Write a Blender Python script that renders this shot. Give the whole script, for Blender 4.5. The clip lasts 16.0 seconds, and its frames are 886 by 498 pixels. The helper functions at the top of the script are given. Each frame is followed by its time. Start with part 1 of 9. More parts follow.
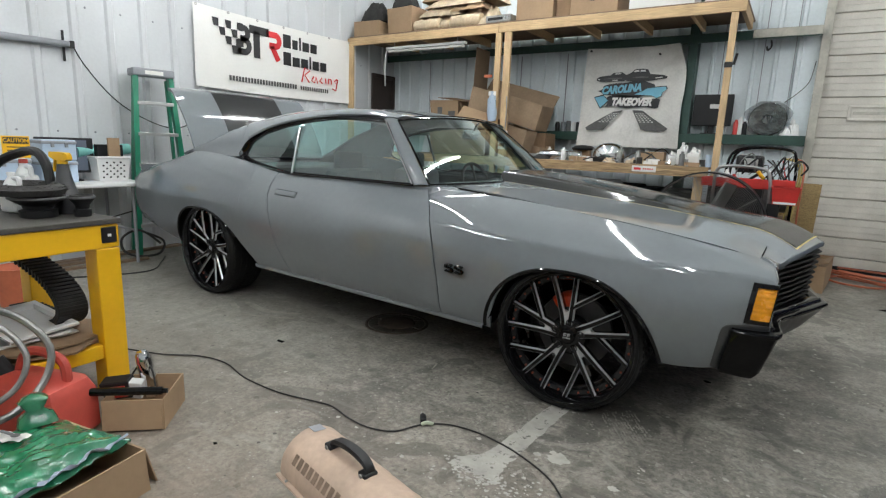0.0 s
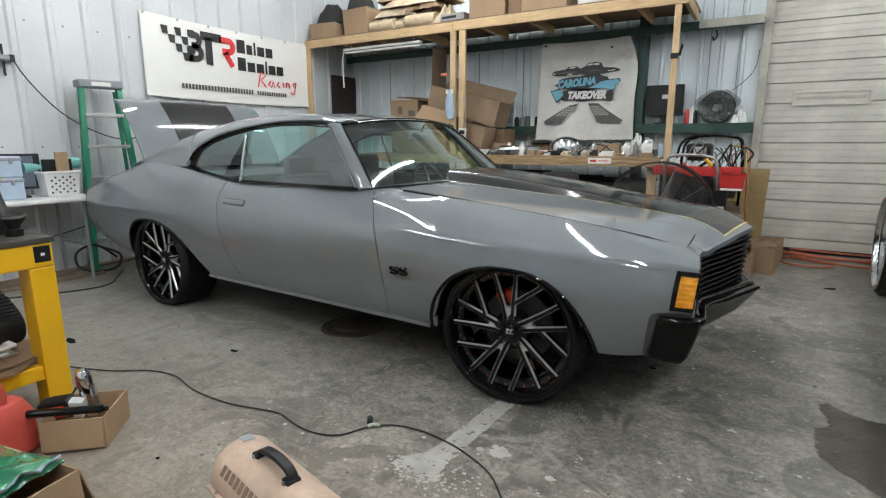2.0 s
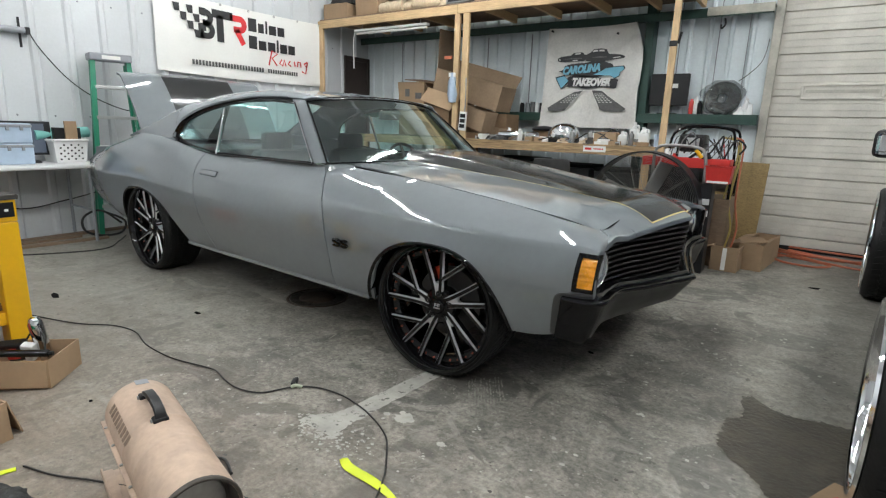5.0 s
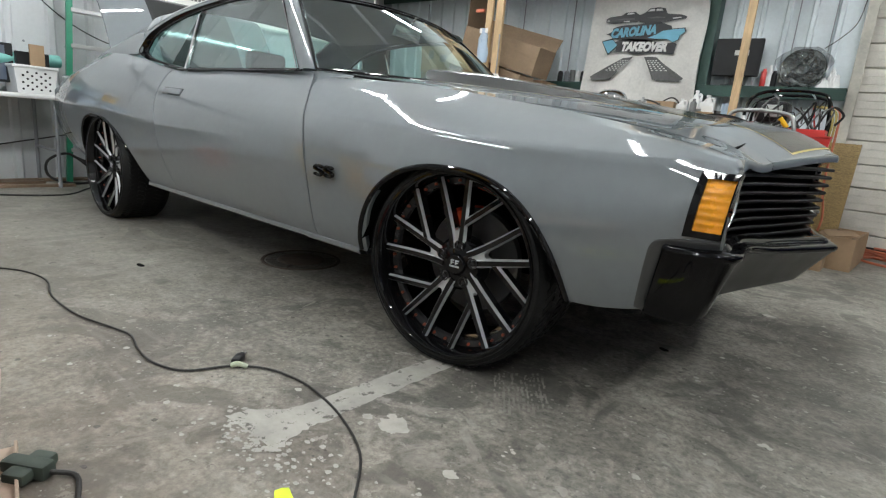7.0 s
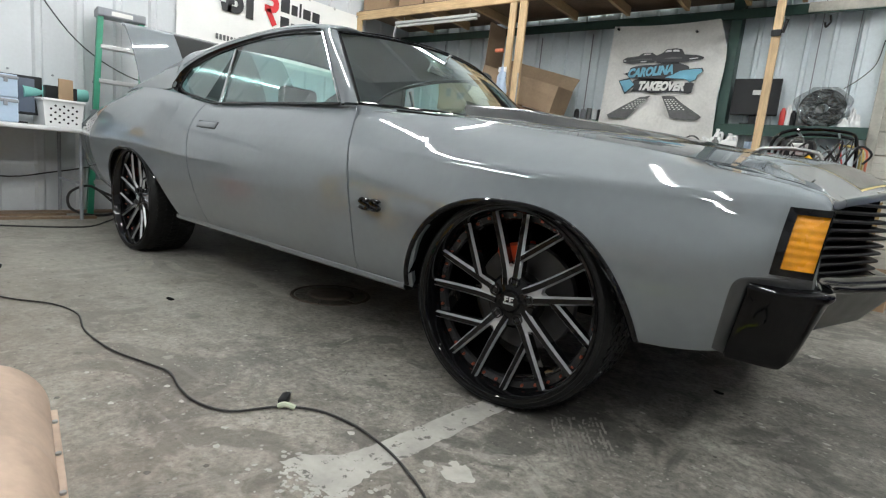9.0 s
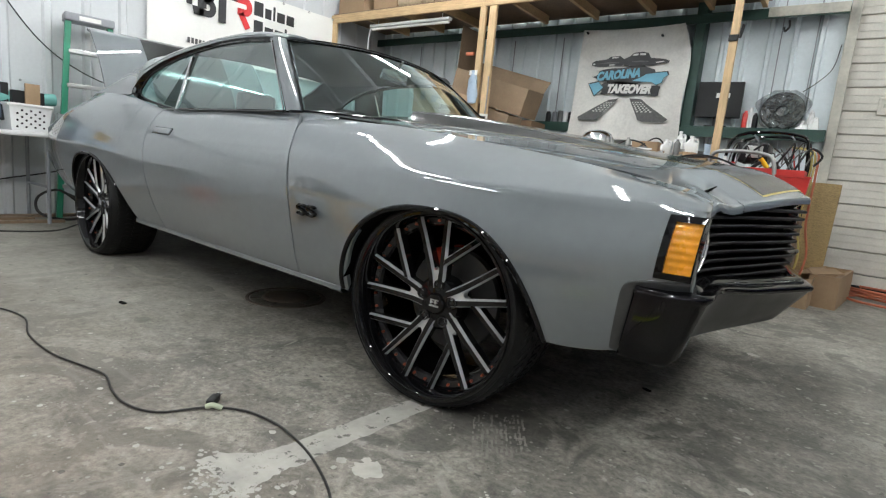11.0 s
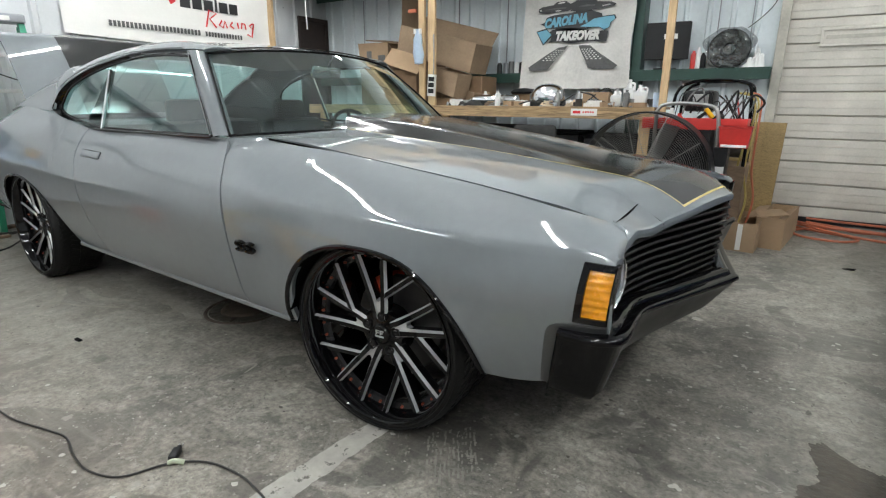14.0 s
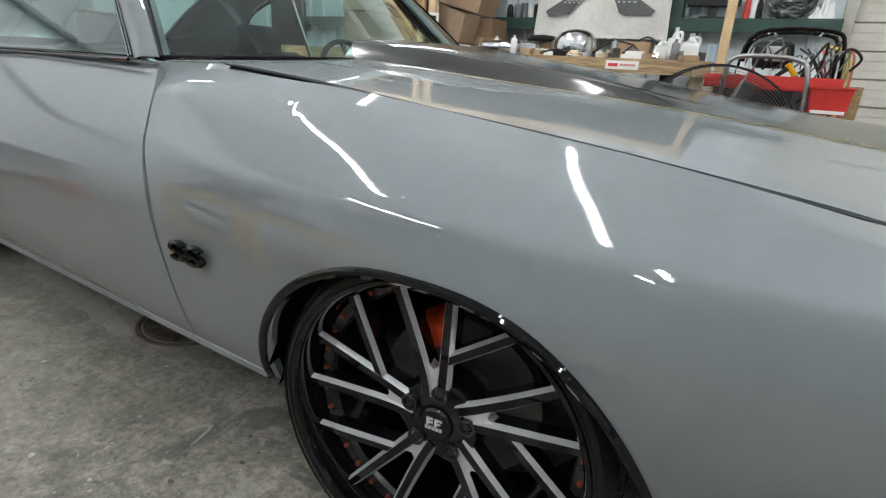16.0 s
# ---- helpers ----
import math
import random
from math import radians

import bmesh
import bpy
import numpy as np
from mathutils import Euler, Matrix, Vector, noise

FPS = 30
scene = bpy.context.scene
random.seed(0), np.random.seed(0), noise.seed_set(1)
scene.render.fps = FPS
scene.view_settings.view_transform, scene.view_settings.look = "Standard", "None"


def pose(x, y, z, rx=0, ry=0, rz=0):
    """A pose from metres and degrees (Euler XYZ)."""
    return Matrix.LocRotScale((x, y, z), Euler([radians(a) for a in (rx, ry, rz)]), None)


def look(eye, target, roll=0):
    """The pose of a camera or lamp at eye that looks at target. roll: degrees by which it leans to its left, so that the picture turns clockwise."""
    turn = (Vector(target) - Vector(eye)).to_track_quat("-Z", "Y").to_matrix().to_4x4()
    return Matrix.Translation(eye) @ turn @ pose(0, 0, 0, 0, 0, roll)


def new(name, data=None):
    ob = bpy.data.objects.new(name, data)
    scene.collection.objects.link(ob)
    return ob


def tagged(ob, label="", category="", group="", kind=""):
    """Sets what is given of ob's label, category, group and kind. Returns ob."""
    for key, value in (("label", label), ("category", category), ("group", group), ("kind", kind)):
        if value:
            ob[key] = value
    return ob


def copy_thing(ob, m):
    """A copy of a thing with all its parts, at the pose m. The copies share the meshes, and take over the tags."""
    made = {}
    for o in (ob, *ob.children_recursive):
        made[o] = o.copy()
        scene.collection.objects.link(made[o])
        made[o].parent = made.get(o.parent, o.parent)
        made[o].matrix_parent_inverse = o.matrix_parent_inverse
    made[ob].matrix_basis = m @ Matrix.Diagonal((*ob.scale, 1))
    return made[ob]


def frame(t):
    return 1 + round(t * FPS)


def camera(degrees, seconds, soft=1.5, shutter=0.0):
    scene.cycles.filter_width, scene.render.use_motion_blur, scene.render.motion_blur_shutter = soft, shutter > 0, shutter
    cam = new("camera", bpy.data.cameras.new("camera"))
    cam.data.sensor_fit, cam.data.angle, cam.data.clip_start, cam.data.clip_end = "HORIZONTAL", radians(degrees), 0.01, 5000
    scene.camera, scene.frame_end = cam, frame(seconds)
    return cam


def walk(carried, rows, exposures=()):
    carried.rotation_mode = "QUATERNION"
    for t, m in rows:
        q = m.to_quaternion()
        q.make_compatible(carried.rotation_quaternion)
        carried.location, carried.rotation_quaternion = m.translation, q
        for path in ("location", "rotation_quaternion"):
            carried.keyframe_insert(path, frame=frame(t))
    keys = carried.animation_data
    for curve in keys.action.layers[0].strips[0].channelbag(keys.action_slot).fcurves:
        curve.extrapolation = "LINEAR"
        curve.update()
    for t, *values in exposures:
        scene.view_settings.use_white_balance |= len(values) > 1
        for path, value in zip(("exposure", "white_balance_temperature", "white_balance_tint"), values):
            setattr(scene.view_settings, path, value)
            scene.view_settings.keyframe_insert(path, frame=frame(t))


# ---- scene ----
cam = camera(79.7, 16.0, soft=1.2)
PATH = [
    (0, (0.68, 0.844, 1.174), (-0.384, 2.493, 0.786), 2.2),
    (0.5, (0.657, 0.825, 1.175), (-0.385, 2.488, 0.786), 2.5),
    (1, (0.683, 0.819, 1.18), (-0.331, 2.498, 0.788), 2.4),
    (1.5, (0.735, 0.841, 1.186), (-0.261, 2.53, 0.792), 2.1),
    (2, (0.846, 0.919, 1.202), (-0.153, 2.606, 0.805), -0.1),
    (2.5, (0.947, 0.977, 1.184), (-0.083, 2.647, 0.796), -0.5),
    (3, (1.046, 0.927, 1.179), (-0.006, 2.582, 0.788), -0.9),
    (3.5, (1.166, 0.809, 1.17), (0.094, 2.45, 0.772), 2.0),
    (4, (1.254, 0.837, 1.184), (0.15, 2.443, 0.735), 0.9),
    (4.2, (1.316, 0.897, 1.184), (0.209, 2.501, 0.736), 1.2),
    (6.3, (1.127, 1.541, 1.046), (0.018, 3.144, 0.596), 2.3),
    (6.5, (1.066, 1.642, 0.966), (-0.078, 3.219, 0.513), 3.1),
    (7, (0.877, 1.702, 0.769), (-0.271, 3.278, 0.322), 5.2),
    (7.5, (0.744, 1.665, 0.74), (-0.386, 3.272, 0.364), 6.4),
    (8, (0.696, 1.618, 0.733), (-0.449, 3.223, 0.399), 6.4),
    (8.2, (0.678, 1.626, 0.724), (-0.484, 3.221, 0.4), 6.3),
    (10.3, (0.843, 1.668, 0.787), (-0.331, 3.256, 0.475), 5.0),
    (10.5, (0.86, 1.689, 0.78), (-0.307, 3.283, 0.467), 5.1),
    (11, (0.919, 1.725, 0.789), (-0.237, 3.326, 0.474), 5.4),
    (11.5, (0.965, 1.741, 0.819), (-0.192, 3.34, 0.499), 5.5),
    (12, (1.011, 1.713, 0.921), (-0.127, 3.297, 0.483), 4.2),
    (12.5, (1.0, 1.642, 1.043), (-0.129, 3.211, 0.532), 2.1),
    (13, (0.982, 1.58, 1.092), (-0.102, 3.171, 0.55), 0.7),
    (13.5, (0.985, 1.645, 1.091), (-0.018, 3.288, 0.547), 1.3),
    (14, (0.993, 1.821, 1.097), (-0.053, 3.438, 0.558), 0.2),
    (14.5, (0.893, 1.913, 1.088), (-0.223, 3.481, 0.545), -1.3),
    (15, (0.702, 1.997, 1.086), (-0.298, 3.645, 0.553), 0.9),
    (15.5, (0.521, 2.156, 1.056), (-0.386, 3.827, 0.436), 1.5),
    (16, (0.323, 2.37, 0.98), (-0.597, 4.014, 0.308), 2.7),
]
walk(cam, [(t, look(eye, target, roll)) for t, eye, target, roll in PATH],
     [(0, 0.03), (2, 0.03), (3, -0.04), (4.2, 0.08), (6.5, 0.22), (8.2, 0.29), (11, 0.31), (12.5, 0.33), (14, 0.34), (15, 0.32), (16, 0.33)])

# ---- world and light ----
world = bpy.data.worlds.new("world")
scene.world = world
world.use_nodes = True
world.node_tree.nodes["Background"].inputs[0].default_value = (0.75, 0.85, 1.0, 1)
world.node_tree.nodes["Background"].inputs[1].default_value = 0.05
scene.view_settings.exposure = 0.0
TUBE_POWER = 126.0
# Near-side tubes (0, 1), (-0.4, -2.2) and (2.7, -0.2) are unseen, added as fill
TUBES = ((-2.85, 3.5, 122), (-2.6, 6.0, 90), (-3.15, -0.25, 92), (-0.5, 4.35, 98), (0.0, 1.0, 90), (2.7, 2.95, 90), (2.7, 5.7, 90), (-0.4, -2.2, 90), (2.7, -0.2, 90))

# ---- materials ----
def nodes_of(name):
    m = bpy.data.materials.new(name)
    m.use_nodes = True
    return m, m.node_tree, m.node_tree.nodes["Principled BSDF"]


def tinted(name, color, rough=0.5, metal=0.0, vary=0.12, scale=6.0, bump=0.0, bump_scale=60.0, coat=0.0, fine=40.0, island=0.0, spec=0.5):
    """A surface with colour variation at two scales and fine relief."""
    m, tree, bsdf = nodes_of(name)
    n, link = tree.nodes, tree.links.new
    coord = n.new("ShaderNodeTexCoord")
    big, small = n.new("ShaderNodeTexNoise"), n.new("ShaderNodeTexNoise")
    big.inputs["Scale"].default_value, big.inputs["Detail"].default_value = scale, 6
    small.inputs["Scale"].default_value, small.inputs["Detail"].default_value = fine, 3
    for tex in (big, small):
        link(coord.outputs["Object"], tex.inputs["Vector"])
    mix = n.new("ShaderNodeMath")
    mix.operation = "MULTIPLY_ADD"
    link(small.outputs["Fac"], mix.inputs[0])
    mix.inputs[1].default_value = 0.4
    link(big.outputs["Fac"], mix.inputs[2])
    spread = n.new("ShaderNodeMapRange")
    spread.inputs["From Min"].default_value, spread.inputs["From Max"].default_value = 0.4, 1.0
    spread.inputs["To Min"].default_value, spread.inputs["To Max"].default_value = 1 - vary, 1 + vary
    link(mix.outputs[0], spread.inputs["Value"])
    last = spread.outputs["Result"]
    if island:
        info = n.new("ShaderNodeObjectInfo")
        shift = n.new("ShaderNodeMapRange")
        shift.inputs["To Min"].default_value, shift.inputs["To Max"].default_value = 1 - island, 1 + island
        link(info.outputs["Random"], shift.inputs["Value"])
        both = n.new("ShaderNodeMath")
        both.operation = "MULTIPLY"
        link(last, both.inputs[0])
        link(shift.outputs["Result"], both.inputs[1])
        last = both.outputs[0]
    tone = n.new("ShaderNodeVectorMath")
    tone.operation = "SCALE"
    tone.inputs[0].default_value = color
    link(last, tone.inputs["Scale"])
    link(tone.outputs["Vector"], bsdf.inputs["Base Color"])
    gloss = n.new("ShaderNodeMapRange")
    gloss.inputs["To Min"].default_value, gloss.inputs["To Max"].default_value = max(rough - 0.08, 0.02), min(rough + 0.1, 1)
    link(big.outputs["Fac"], gloss.inputs["Value"])
    link(gloss.outputs["Result"], bsdf.inputs["Roughness"])
    bsdf.inputs["Metallic"].default_value = metal
    bsdf.inputs["Coat Weight"].default_value = coat
    bsdf.inputs["Coat Roughness"].default_value = 0.03
    bsdf.inputs["Specular IOR Level"].default_value = spec
    if bump:
        relief, height = n.new("ShaderNodeTexNoise"), n.new("ShaderNodeBump")
        relief.inputs["Scale"].default_value, relief.inputs["Detail"].default_value = bump_scale, 5
        link(coord.outputs["Object"], relief.inputs["Vector"])
        height.inputs["Strength"].default_value, height.inputs["Distance"].default_value = bump, 0.01
        link(relief.outputs["Fac"], height.inputs["Height"])
        link(height.outputs["Normal"], bsdf.inputs["Normal"])
    return m


def wood(name, color, dark=0.6, scale=3.0, axis=(1, 12, 12)):
    """Sawn timber with grain along one axis."""
    m, tree, bsdf = nodes_of(name)
    n, link = tree.nodes, tree.links.new
    coord, place = n.new("ShaderNodeTexCoord"), n.new("ShaderNodeMapping")
    place.inputs["Scale"].default_value = axis
    info = n.new("ShaderNodeObjectInfo")
    link(coord.outputs["Object"], place.inputs["Vector"])
    grain, blot = n.new("ShaderNodeTexNoise"), n.new("ShaderNodeTexNoise")
    grain.inputs["Scale"].default_value, grain.inputs["Detail"].default_value, grain.inputs["Distortion"].default_value = scale * 2, 8, 1.2
    blot.inputs["Scale"].default_value = scale
    link(place.outputs["Vector"], grain.inputs["Vector"])
    link(coord.outputs["Object"], blot.inputs["Vector"])
    ramp = n.new("ShaderNodeValToRGB")
    ramp.color_ramp.elements[0].position, ramp.color_ramp.elements[1].position = 0.32, 0.68
    ramp.color_ramp.elements[0].color = (*[c * dark for c in color], 1)
    ramp.color_ramp.elements[1].color = (*color, 1)
    link(grain.outputs["Fac"], ramp.inputs["Fac"])
    tone, shift = n.new("ShaderNodeVectorMath"), n.new("ShaderNodeMapRange")
    tone.operation = "SCALE"
    shift.inputs["To Min"].default_value, shift.inputs["To Max"].default_value = 0.72, 1.25
    link(blot.outputs["Fac"], shift.inputs["Value"])
    link(ramp.outputs["Color"], tone.inputs[0])
    link(shift.outputs["Result"], tone.inputs["Scale"])
    link(tone.outputs["Vector"], bsdf.inputs["Base Color"])
    bsdf.inputs["Roughness"].default_value = 0.65
    height = n.new("ShaderNodeBump")
    height.inputs["Strength"].default_value, height.inputs["Distance"].default_value = 0.25, 0.004
    link(grain.outputs["Fac"], height.inputs["Height"])
    link(height.outputs["Normal"], bsdf.inputs["Normal"])
    return m


def concrete():
    """Old shop floor: mottled grey, oil stains, dust, pale flakes."""
    m, tree, bsdf = nodes_of("concrete_floor")
    n, link = tree.nodes, tree.links.new
    coord = n.new("ShaderNodeTexCoord")

    def noise_tex(scale, detail=6, rough=0.6, distort=0.0):
        tex = n.new("ShaderNodeTexNoise")
        tex.inputs["Scale"].default_value, tex.inputs["Detail"].default_value = scale, detail
        tex.inputs["Roughness"].default_value, tex.inputs["Distortion"].default_value = rough, distort
        link(coord.outputs["Object"], tex.inputs["Vector"])
        return tex.outputs["Fac"]

    def ramped(fac, *stops):
        ramp = n.new("ShaderNodeValToRGB")
        while len(ramp.color_ramp.elements) < len(stops):
            ramp.color_ramp.elements.new(0.5)
        for e, (p, c) in zip(ramp.color_ramp.elements, stops):
            e.position, e.color = p, (*c, 1)
        link(fac, ramp.inputs["Fac"])
        return ramp.outputs["Color"]

    def blend(a, b, fac, kind="MIX"):
        mix = n.new("ShaderNodeMix")
        mix.data_type, mix.blend_type = "RGBA", kind
        link(fac, mix.inputs["Factor"])
        link(a, mix.inputs[6])
        link(b, mix.inputs[7])
        return mix.outputs[2]

    base = ramped(noise_tex(1.7, 9, 0.7, 0.5), (0.32, (0.085, 0.078, 0.066)), (0.47, (0.180, 0.168, 0.146)), (0.66, (0.295, 0.278, 0.243)))
    patch = ramped(noise_tex(11, 8, 0.75, 0.6), (0.36, (0.62, 0.62, 0.62)), (0.64, (1.32, 1.30, 1.27)))
    rough_mix = n.new("ShaderNodeMix")
    rough_mix.data_type, rough_mix.blend_type = "RGBA", "MULTIPLY"
    rough_mix.inputs["Factor"].default_value = 0.9
    link(base, rough_mix.inputs[6])
    link(patch, rough_mix.inputs[7])
    base = rough_mix.outputs[2]
    grain = ramped(noise_tex(45, 6, 0.75), (0.34, (0.42, 0.42, 0.42)), (0.66, (1.5, 1.5, 1.5)))
    mul = n.new("ShaderNodeMix")
    mul.data_type, mul.blend_type = "RGBA", "MULTIPLY"
    mul.inputs["Factor"].default_value = 0.85
    link(base, mul.inputs[6])
    link(grain, mul.inputs[7])
    color = mul.outputs[2]
    stain = ramped(noise_tex(2.6, 5, 0.55, 1.0), (0.54, (0, 0, 0)), (0.585, (0.72, 0.72, 0.72)))
    dark = ramped(noise_tex(9, 4), (0.3, (0.045, 0.041, 0.035)), (0.7, (0.085, 0.08, 0.071)))
    color = blend(color, dark, stain)
    dust = ramped(noise_tex(4.2, 8, 0.72, 2.0), (0.57, (0, 0, 0)), (0.66, (0.6, 0.6, 0.6)))
    pale = ramped(noise_tex(20, 4), (0.3, (0.235, 0.222, 0.195)), (0.7, (0.355, 0.338, 0.30)))
    color = blend(color, pale, dust)
    # paler towards the roller door side, broken up by noise
    split, door_ramp, swirl = n.new("ShaderNodeSeparateXYZ"), n.new("ShaderNodeMapRange"), n.new("ShaderNodeMath")
    link(coord.outputs["Object"], split.inputs[0])
    door_ramp.inputs["From Min"].default_value, door_ramp.inputs["From Max"].default_value = 0.65, 2.1
    door_ramp.inputs["To Max"].default_value = 1.1
    link(split.outputs["X"], door_ramp.inputs["Value"])
    swirl.operation = "MULTIPLY"
    link(door_ramp.outputs["Result"], swirl.inputs[0])
    link(noise_tex(2.2, 8, 0.7, 1.0), swirl.inputs[1])
    color = blend(color, pale, swirl.outputs[0])
    # paler towards the wall behind the coupe, broken up by noise
    rear_ramp, film = n.new("ShaderNodeMapRange"), n.new("ShaderNodeMath")
    rear_ramp.inputs["From Min"].default_value, rear_ramp.inputs["From Max"].default_value = -0.7, -2.4
    rear_ramp.inputs["To Max"].default_value = 1.1
    link(split.outputs["X"], rear_ramp.inputs["Value"])
    film.operation = "MULTIPLY"
    link(rear_ramp.outputs["Result"], film.inputs[0])
    link(noise_tex(2.9, 8, 0.7, 1.2), film.inputs[1])
    color = blend(color, pale, film.outputs[0])
    # spalled flakes with crisp edges, pale and dark
    for scale, at_, tone in ((17, 0.605, pale), (23, 0.625, dark)):
        color = blend(color, tone, ramped(noise_tex(scale, 10, 0.68, 0.3), (at_, (0, 0, 0)), (at_ + 0.012, (0.75, 0.75, 0.75))))
    # brown dirt tracked in on the near side
    soil, cover = n.new("ShaderNodeMapRange"), n.new("ShaderNodeMath")
    soil.inputs["From Min"].default_value, soil.inputs["From Max"].default_value = 2.8, 1.5
    soil.inputs["To Max"].default_value = 1.15
    link(split.outputs["Y"], soil.inputs["Value"])
    cover.operation = "MULTIPLY"
    link(soil.outputs["Result"], cover.inputs[0])
    link(noise_tex(1.8, 8, 0.7, 0.8), cover.inputs[1])
    brown = ramped(noise_tex(26, 6, 0.7), (0.3, (0.145, 0.105, 0.074)), (0.7, (0.29, 0.222, 0.168)))
    color = blend(color, brown, cover.outputs[0])
    flecks = n.new("ShaderNodeTexVoronoi")
    flecks.inputs["Scale"].default_value = 16
    flecks.inputs["Randomness"].default_value = 1.0
    link(coord.outputs["Object"], flecks.inputs["Vector"])
    spot = ramped(flecks.outputs["Distance"], (0.06, (0.9, 0.9, 0.9)), (0.10, (0, 0, 0)))
    color = blend(color, pale, spot)
    # tiny pale chips, dark specks and swept scuffs
    for scale, size, tone in ((52, 0.20, pale), (30, 0.13, dark)):
        cells = n.new("ShaderNodeTexVoronoi")
        cells.inputs["Scale"].default_value, cells.inputs["Randomness"].default_value = scale, 1.0
        link(coord.outputs["Object"], cells.inputs["Vector"])
        there = n.new("ShaderNodeMath")
        there.operation = "MULTIPLY"
        link(ramped(cells.outputs["Distance"], (size * 0.7, (0.85, 0.85, 0.85)), (size, (0, 0, 0))), there.inputs[0])
        link(ramped(noise_tex(scale * 0.13, 3), (0.50, (0, 0, 0)), (0.60, (1, 1, 1))), there.inputs[1])
        color = blend(color, tone, there.outputs[0])
    for turn, stretch in ((12, (1.2, 22, 1)), (-38, (1.6, 30, 1))):
        swept, streak = n.new("ShaderNodeMapping"), n.new("ShaderNodeTexNoise")
        swept.inputs["Rotation"].default_value = (0, 0, radians(turn))
        swept.inputs["Scale"].default_value = stretch
        streak.inputs["Scale"].default_value, streak.inputs["Detail"].default_value, streak.inputs["Distortion"].default_value = 1.0, 7, 0.4
        link(coord.outputs["Object"], swept.inputs["Vector"])
        link(swept.outputs["Vector"], streak.inputs["Vector"])
        scuff = n.new("ShaderNodeMath")
        scuff.operation = "MULTIPLY"
        link(ramped(streak.outputs["Fac"], (0.56, (0, 0, 0)), (0.68, (0.3, 0.3, 0.3))), scuff.inputs[0])
        link(ramped(noise_tex(1.1, 4), (0.42, (0, 0, 0)), (0.6, (1, 1, 1))), scuff.inputs[1])
        color = blend(color, pale, scuff.outputs[0])
    link(color, bsdf.inputs["Base Color"])
    rough = n.new("ShaderNodeMapRange")
    rough.inputs["To Min"].default_value, rough.inputs["To Max"].default_value = 0.38, 0.85
    link(noise_tex(3.1, 6), rough.inputs["Value"])
    link(rough.outputs["Result"], bsdf.inputs["Roughness"])
    height = n.new("ShaderNodeBump")
    height.inputs["Strength"].default_value, height.inputs["Distance"].default_value = 0.35, 0.006
    link(noise_tex(55, 6, 0.7), height.inputs["Height"])
    link(height.outputs["Normal"], bsdf.inputs["Normal"])
    return m


def glass(name, color=(0.9, 0.96, 0.94), rough=0.0, clear=0.75):
    """Thin pane: a clear sheet with a mirror-like coat."""
    m, tree, bsdf = nodes_of(name)
    n, link = tree.nodes, tree.links.new
    seen, shine, mix, edge = n.new("ShaderNodeBsdfTransparent"), n.new("ShaderNodeBsdfGlossy"), n.new("ShaderNodeMixShader"), n.new("ShaderNodeLayerWeight")
    seen.inputs["Color"].default_value = (*[c * clear for c in color], 1)
    shine.inputs["Roughness"].default_value = 0.015 + rough
    shine.inputs["Color"].default_value = (0.95, 1.0, 0.98, 1)
    power, scaled = n.new("ShaderNodeMath"), n.new("ShaderNodeMath")
    power.operation, scaled.operation = "POWER", "MULTIPLY_ADD"
    power.inputs[1].default_value = 3.5
    scaled.inputs[1].default_value, scaled.inputs[2].default_value = 0.8, 0.12
    link(edge.outputs["Facing"], power.inputs[0])
    link(power.outputs[0], scaled.inputs[0])
    link(scaled.outputs[0], mix.inputs["Fac"])
    link(seen.outputs["BSDF"], mix.inputs[1])
    link(shine.outputs["BSDF"], mix.inputs[2])
    link(mix.outputs["Shader"], n["Material Output"].inputs["Surface"])
    return m


def glowing(name, color, strength):
    m, tree, bsdf = nodes_of(name)
    bsdf.inputs["Base Color"].default_value = (*[0.8 * min(strength, 1) for c in color], 1)
    bsdf.inputs["Emission Color"].default_value = (*color, 1)
    bsdf.inputs["Emission Strength"].default_value = strength
    return m


PAINT = tinted("grey_car_paint", (0.138, 0.155, 0.165), 0.55, 0.0, 0.10, 2.2, coat=1.0, fine=30, spec=0.3)
PAINT.node_tree.nodes["Principled BSDF"].inputs["Coat IOR"].default_value = 1.85
STRIPE = tinted("black_stripe_paint", (0.012, 0.012, 0.012), 0.45, 0.0, 0.1, 3, coat=1.0, spec=0.1)
STRIPE.node_tree.nodes["Principled BSDF"].inputs["Coat Roughness"].default_value = 0.12
GOLD = tinted("gold_pinstripe", (0.55, 0.42, 0.12), 0.35)
GLOSS_BLACK = tinted("gloss_black_trim", (0.004, 0.004, 0.0045), 0.4, 0.0, 0.2, 5, coat=1.0, spec=0.0)
GLOSS_BLACK.node_tree.nodes["Principled BSDF"].inputs["Coat IOR"].default_value = 1.4
DUSTY_RUBBER = tinted("dusty_black_rubber", (0.055, 0.050, 0.044), 0.7, 0.0, 0.4, 9, 0.15, 60)
BUMPER_BLACK = tinted("black_bumper_paint", (0.003, 0.003, 0.0035), 0.35, 0.0, 0.3, 9, coat=0.9, spec=0.0)
BUMPER_BLACK.node_tree.nodes["Principled BSDF"].inputs["Coat IOR"].default_value = 1.32
GRILLE_BLACK = tinted("satin_black_grille", (0.005, 0.005, 0.0055), 0.42, 0.0, 0.25, 9, spec=0.22)
STRIP_GREY = tinted("dark_grey_strip", (0.035, 0.037, 0.038), 0.35, 0.0, 0.2, 9, coat=0.5)
VALANCE = tinted("dusty_black_valance", (0.006, 0.006, 0.0055), 0.3, 0.0, 0.4, 8, spec=0.35)
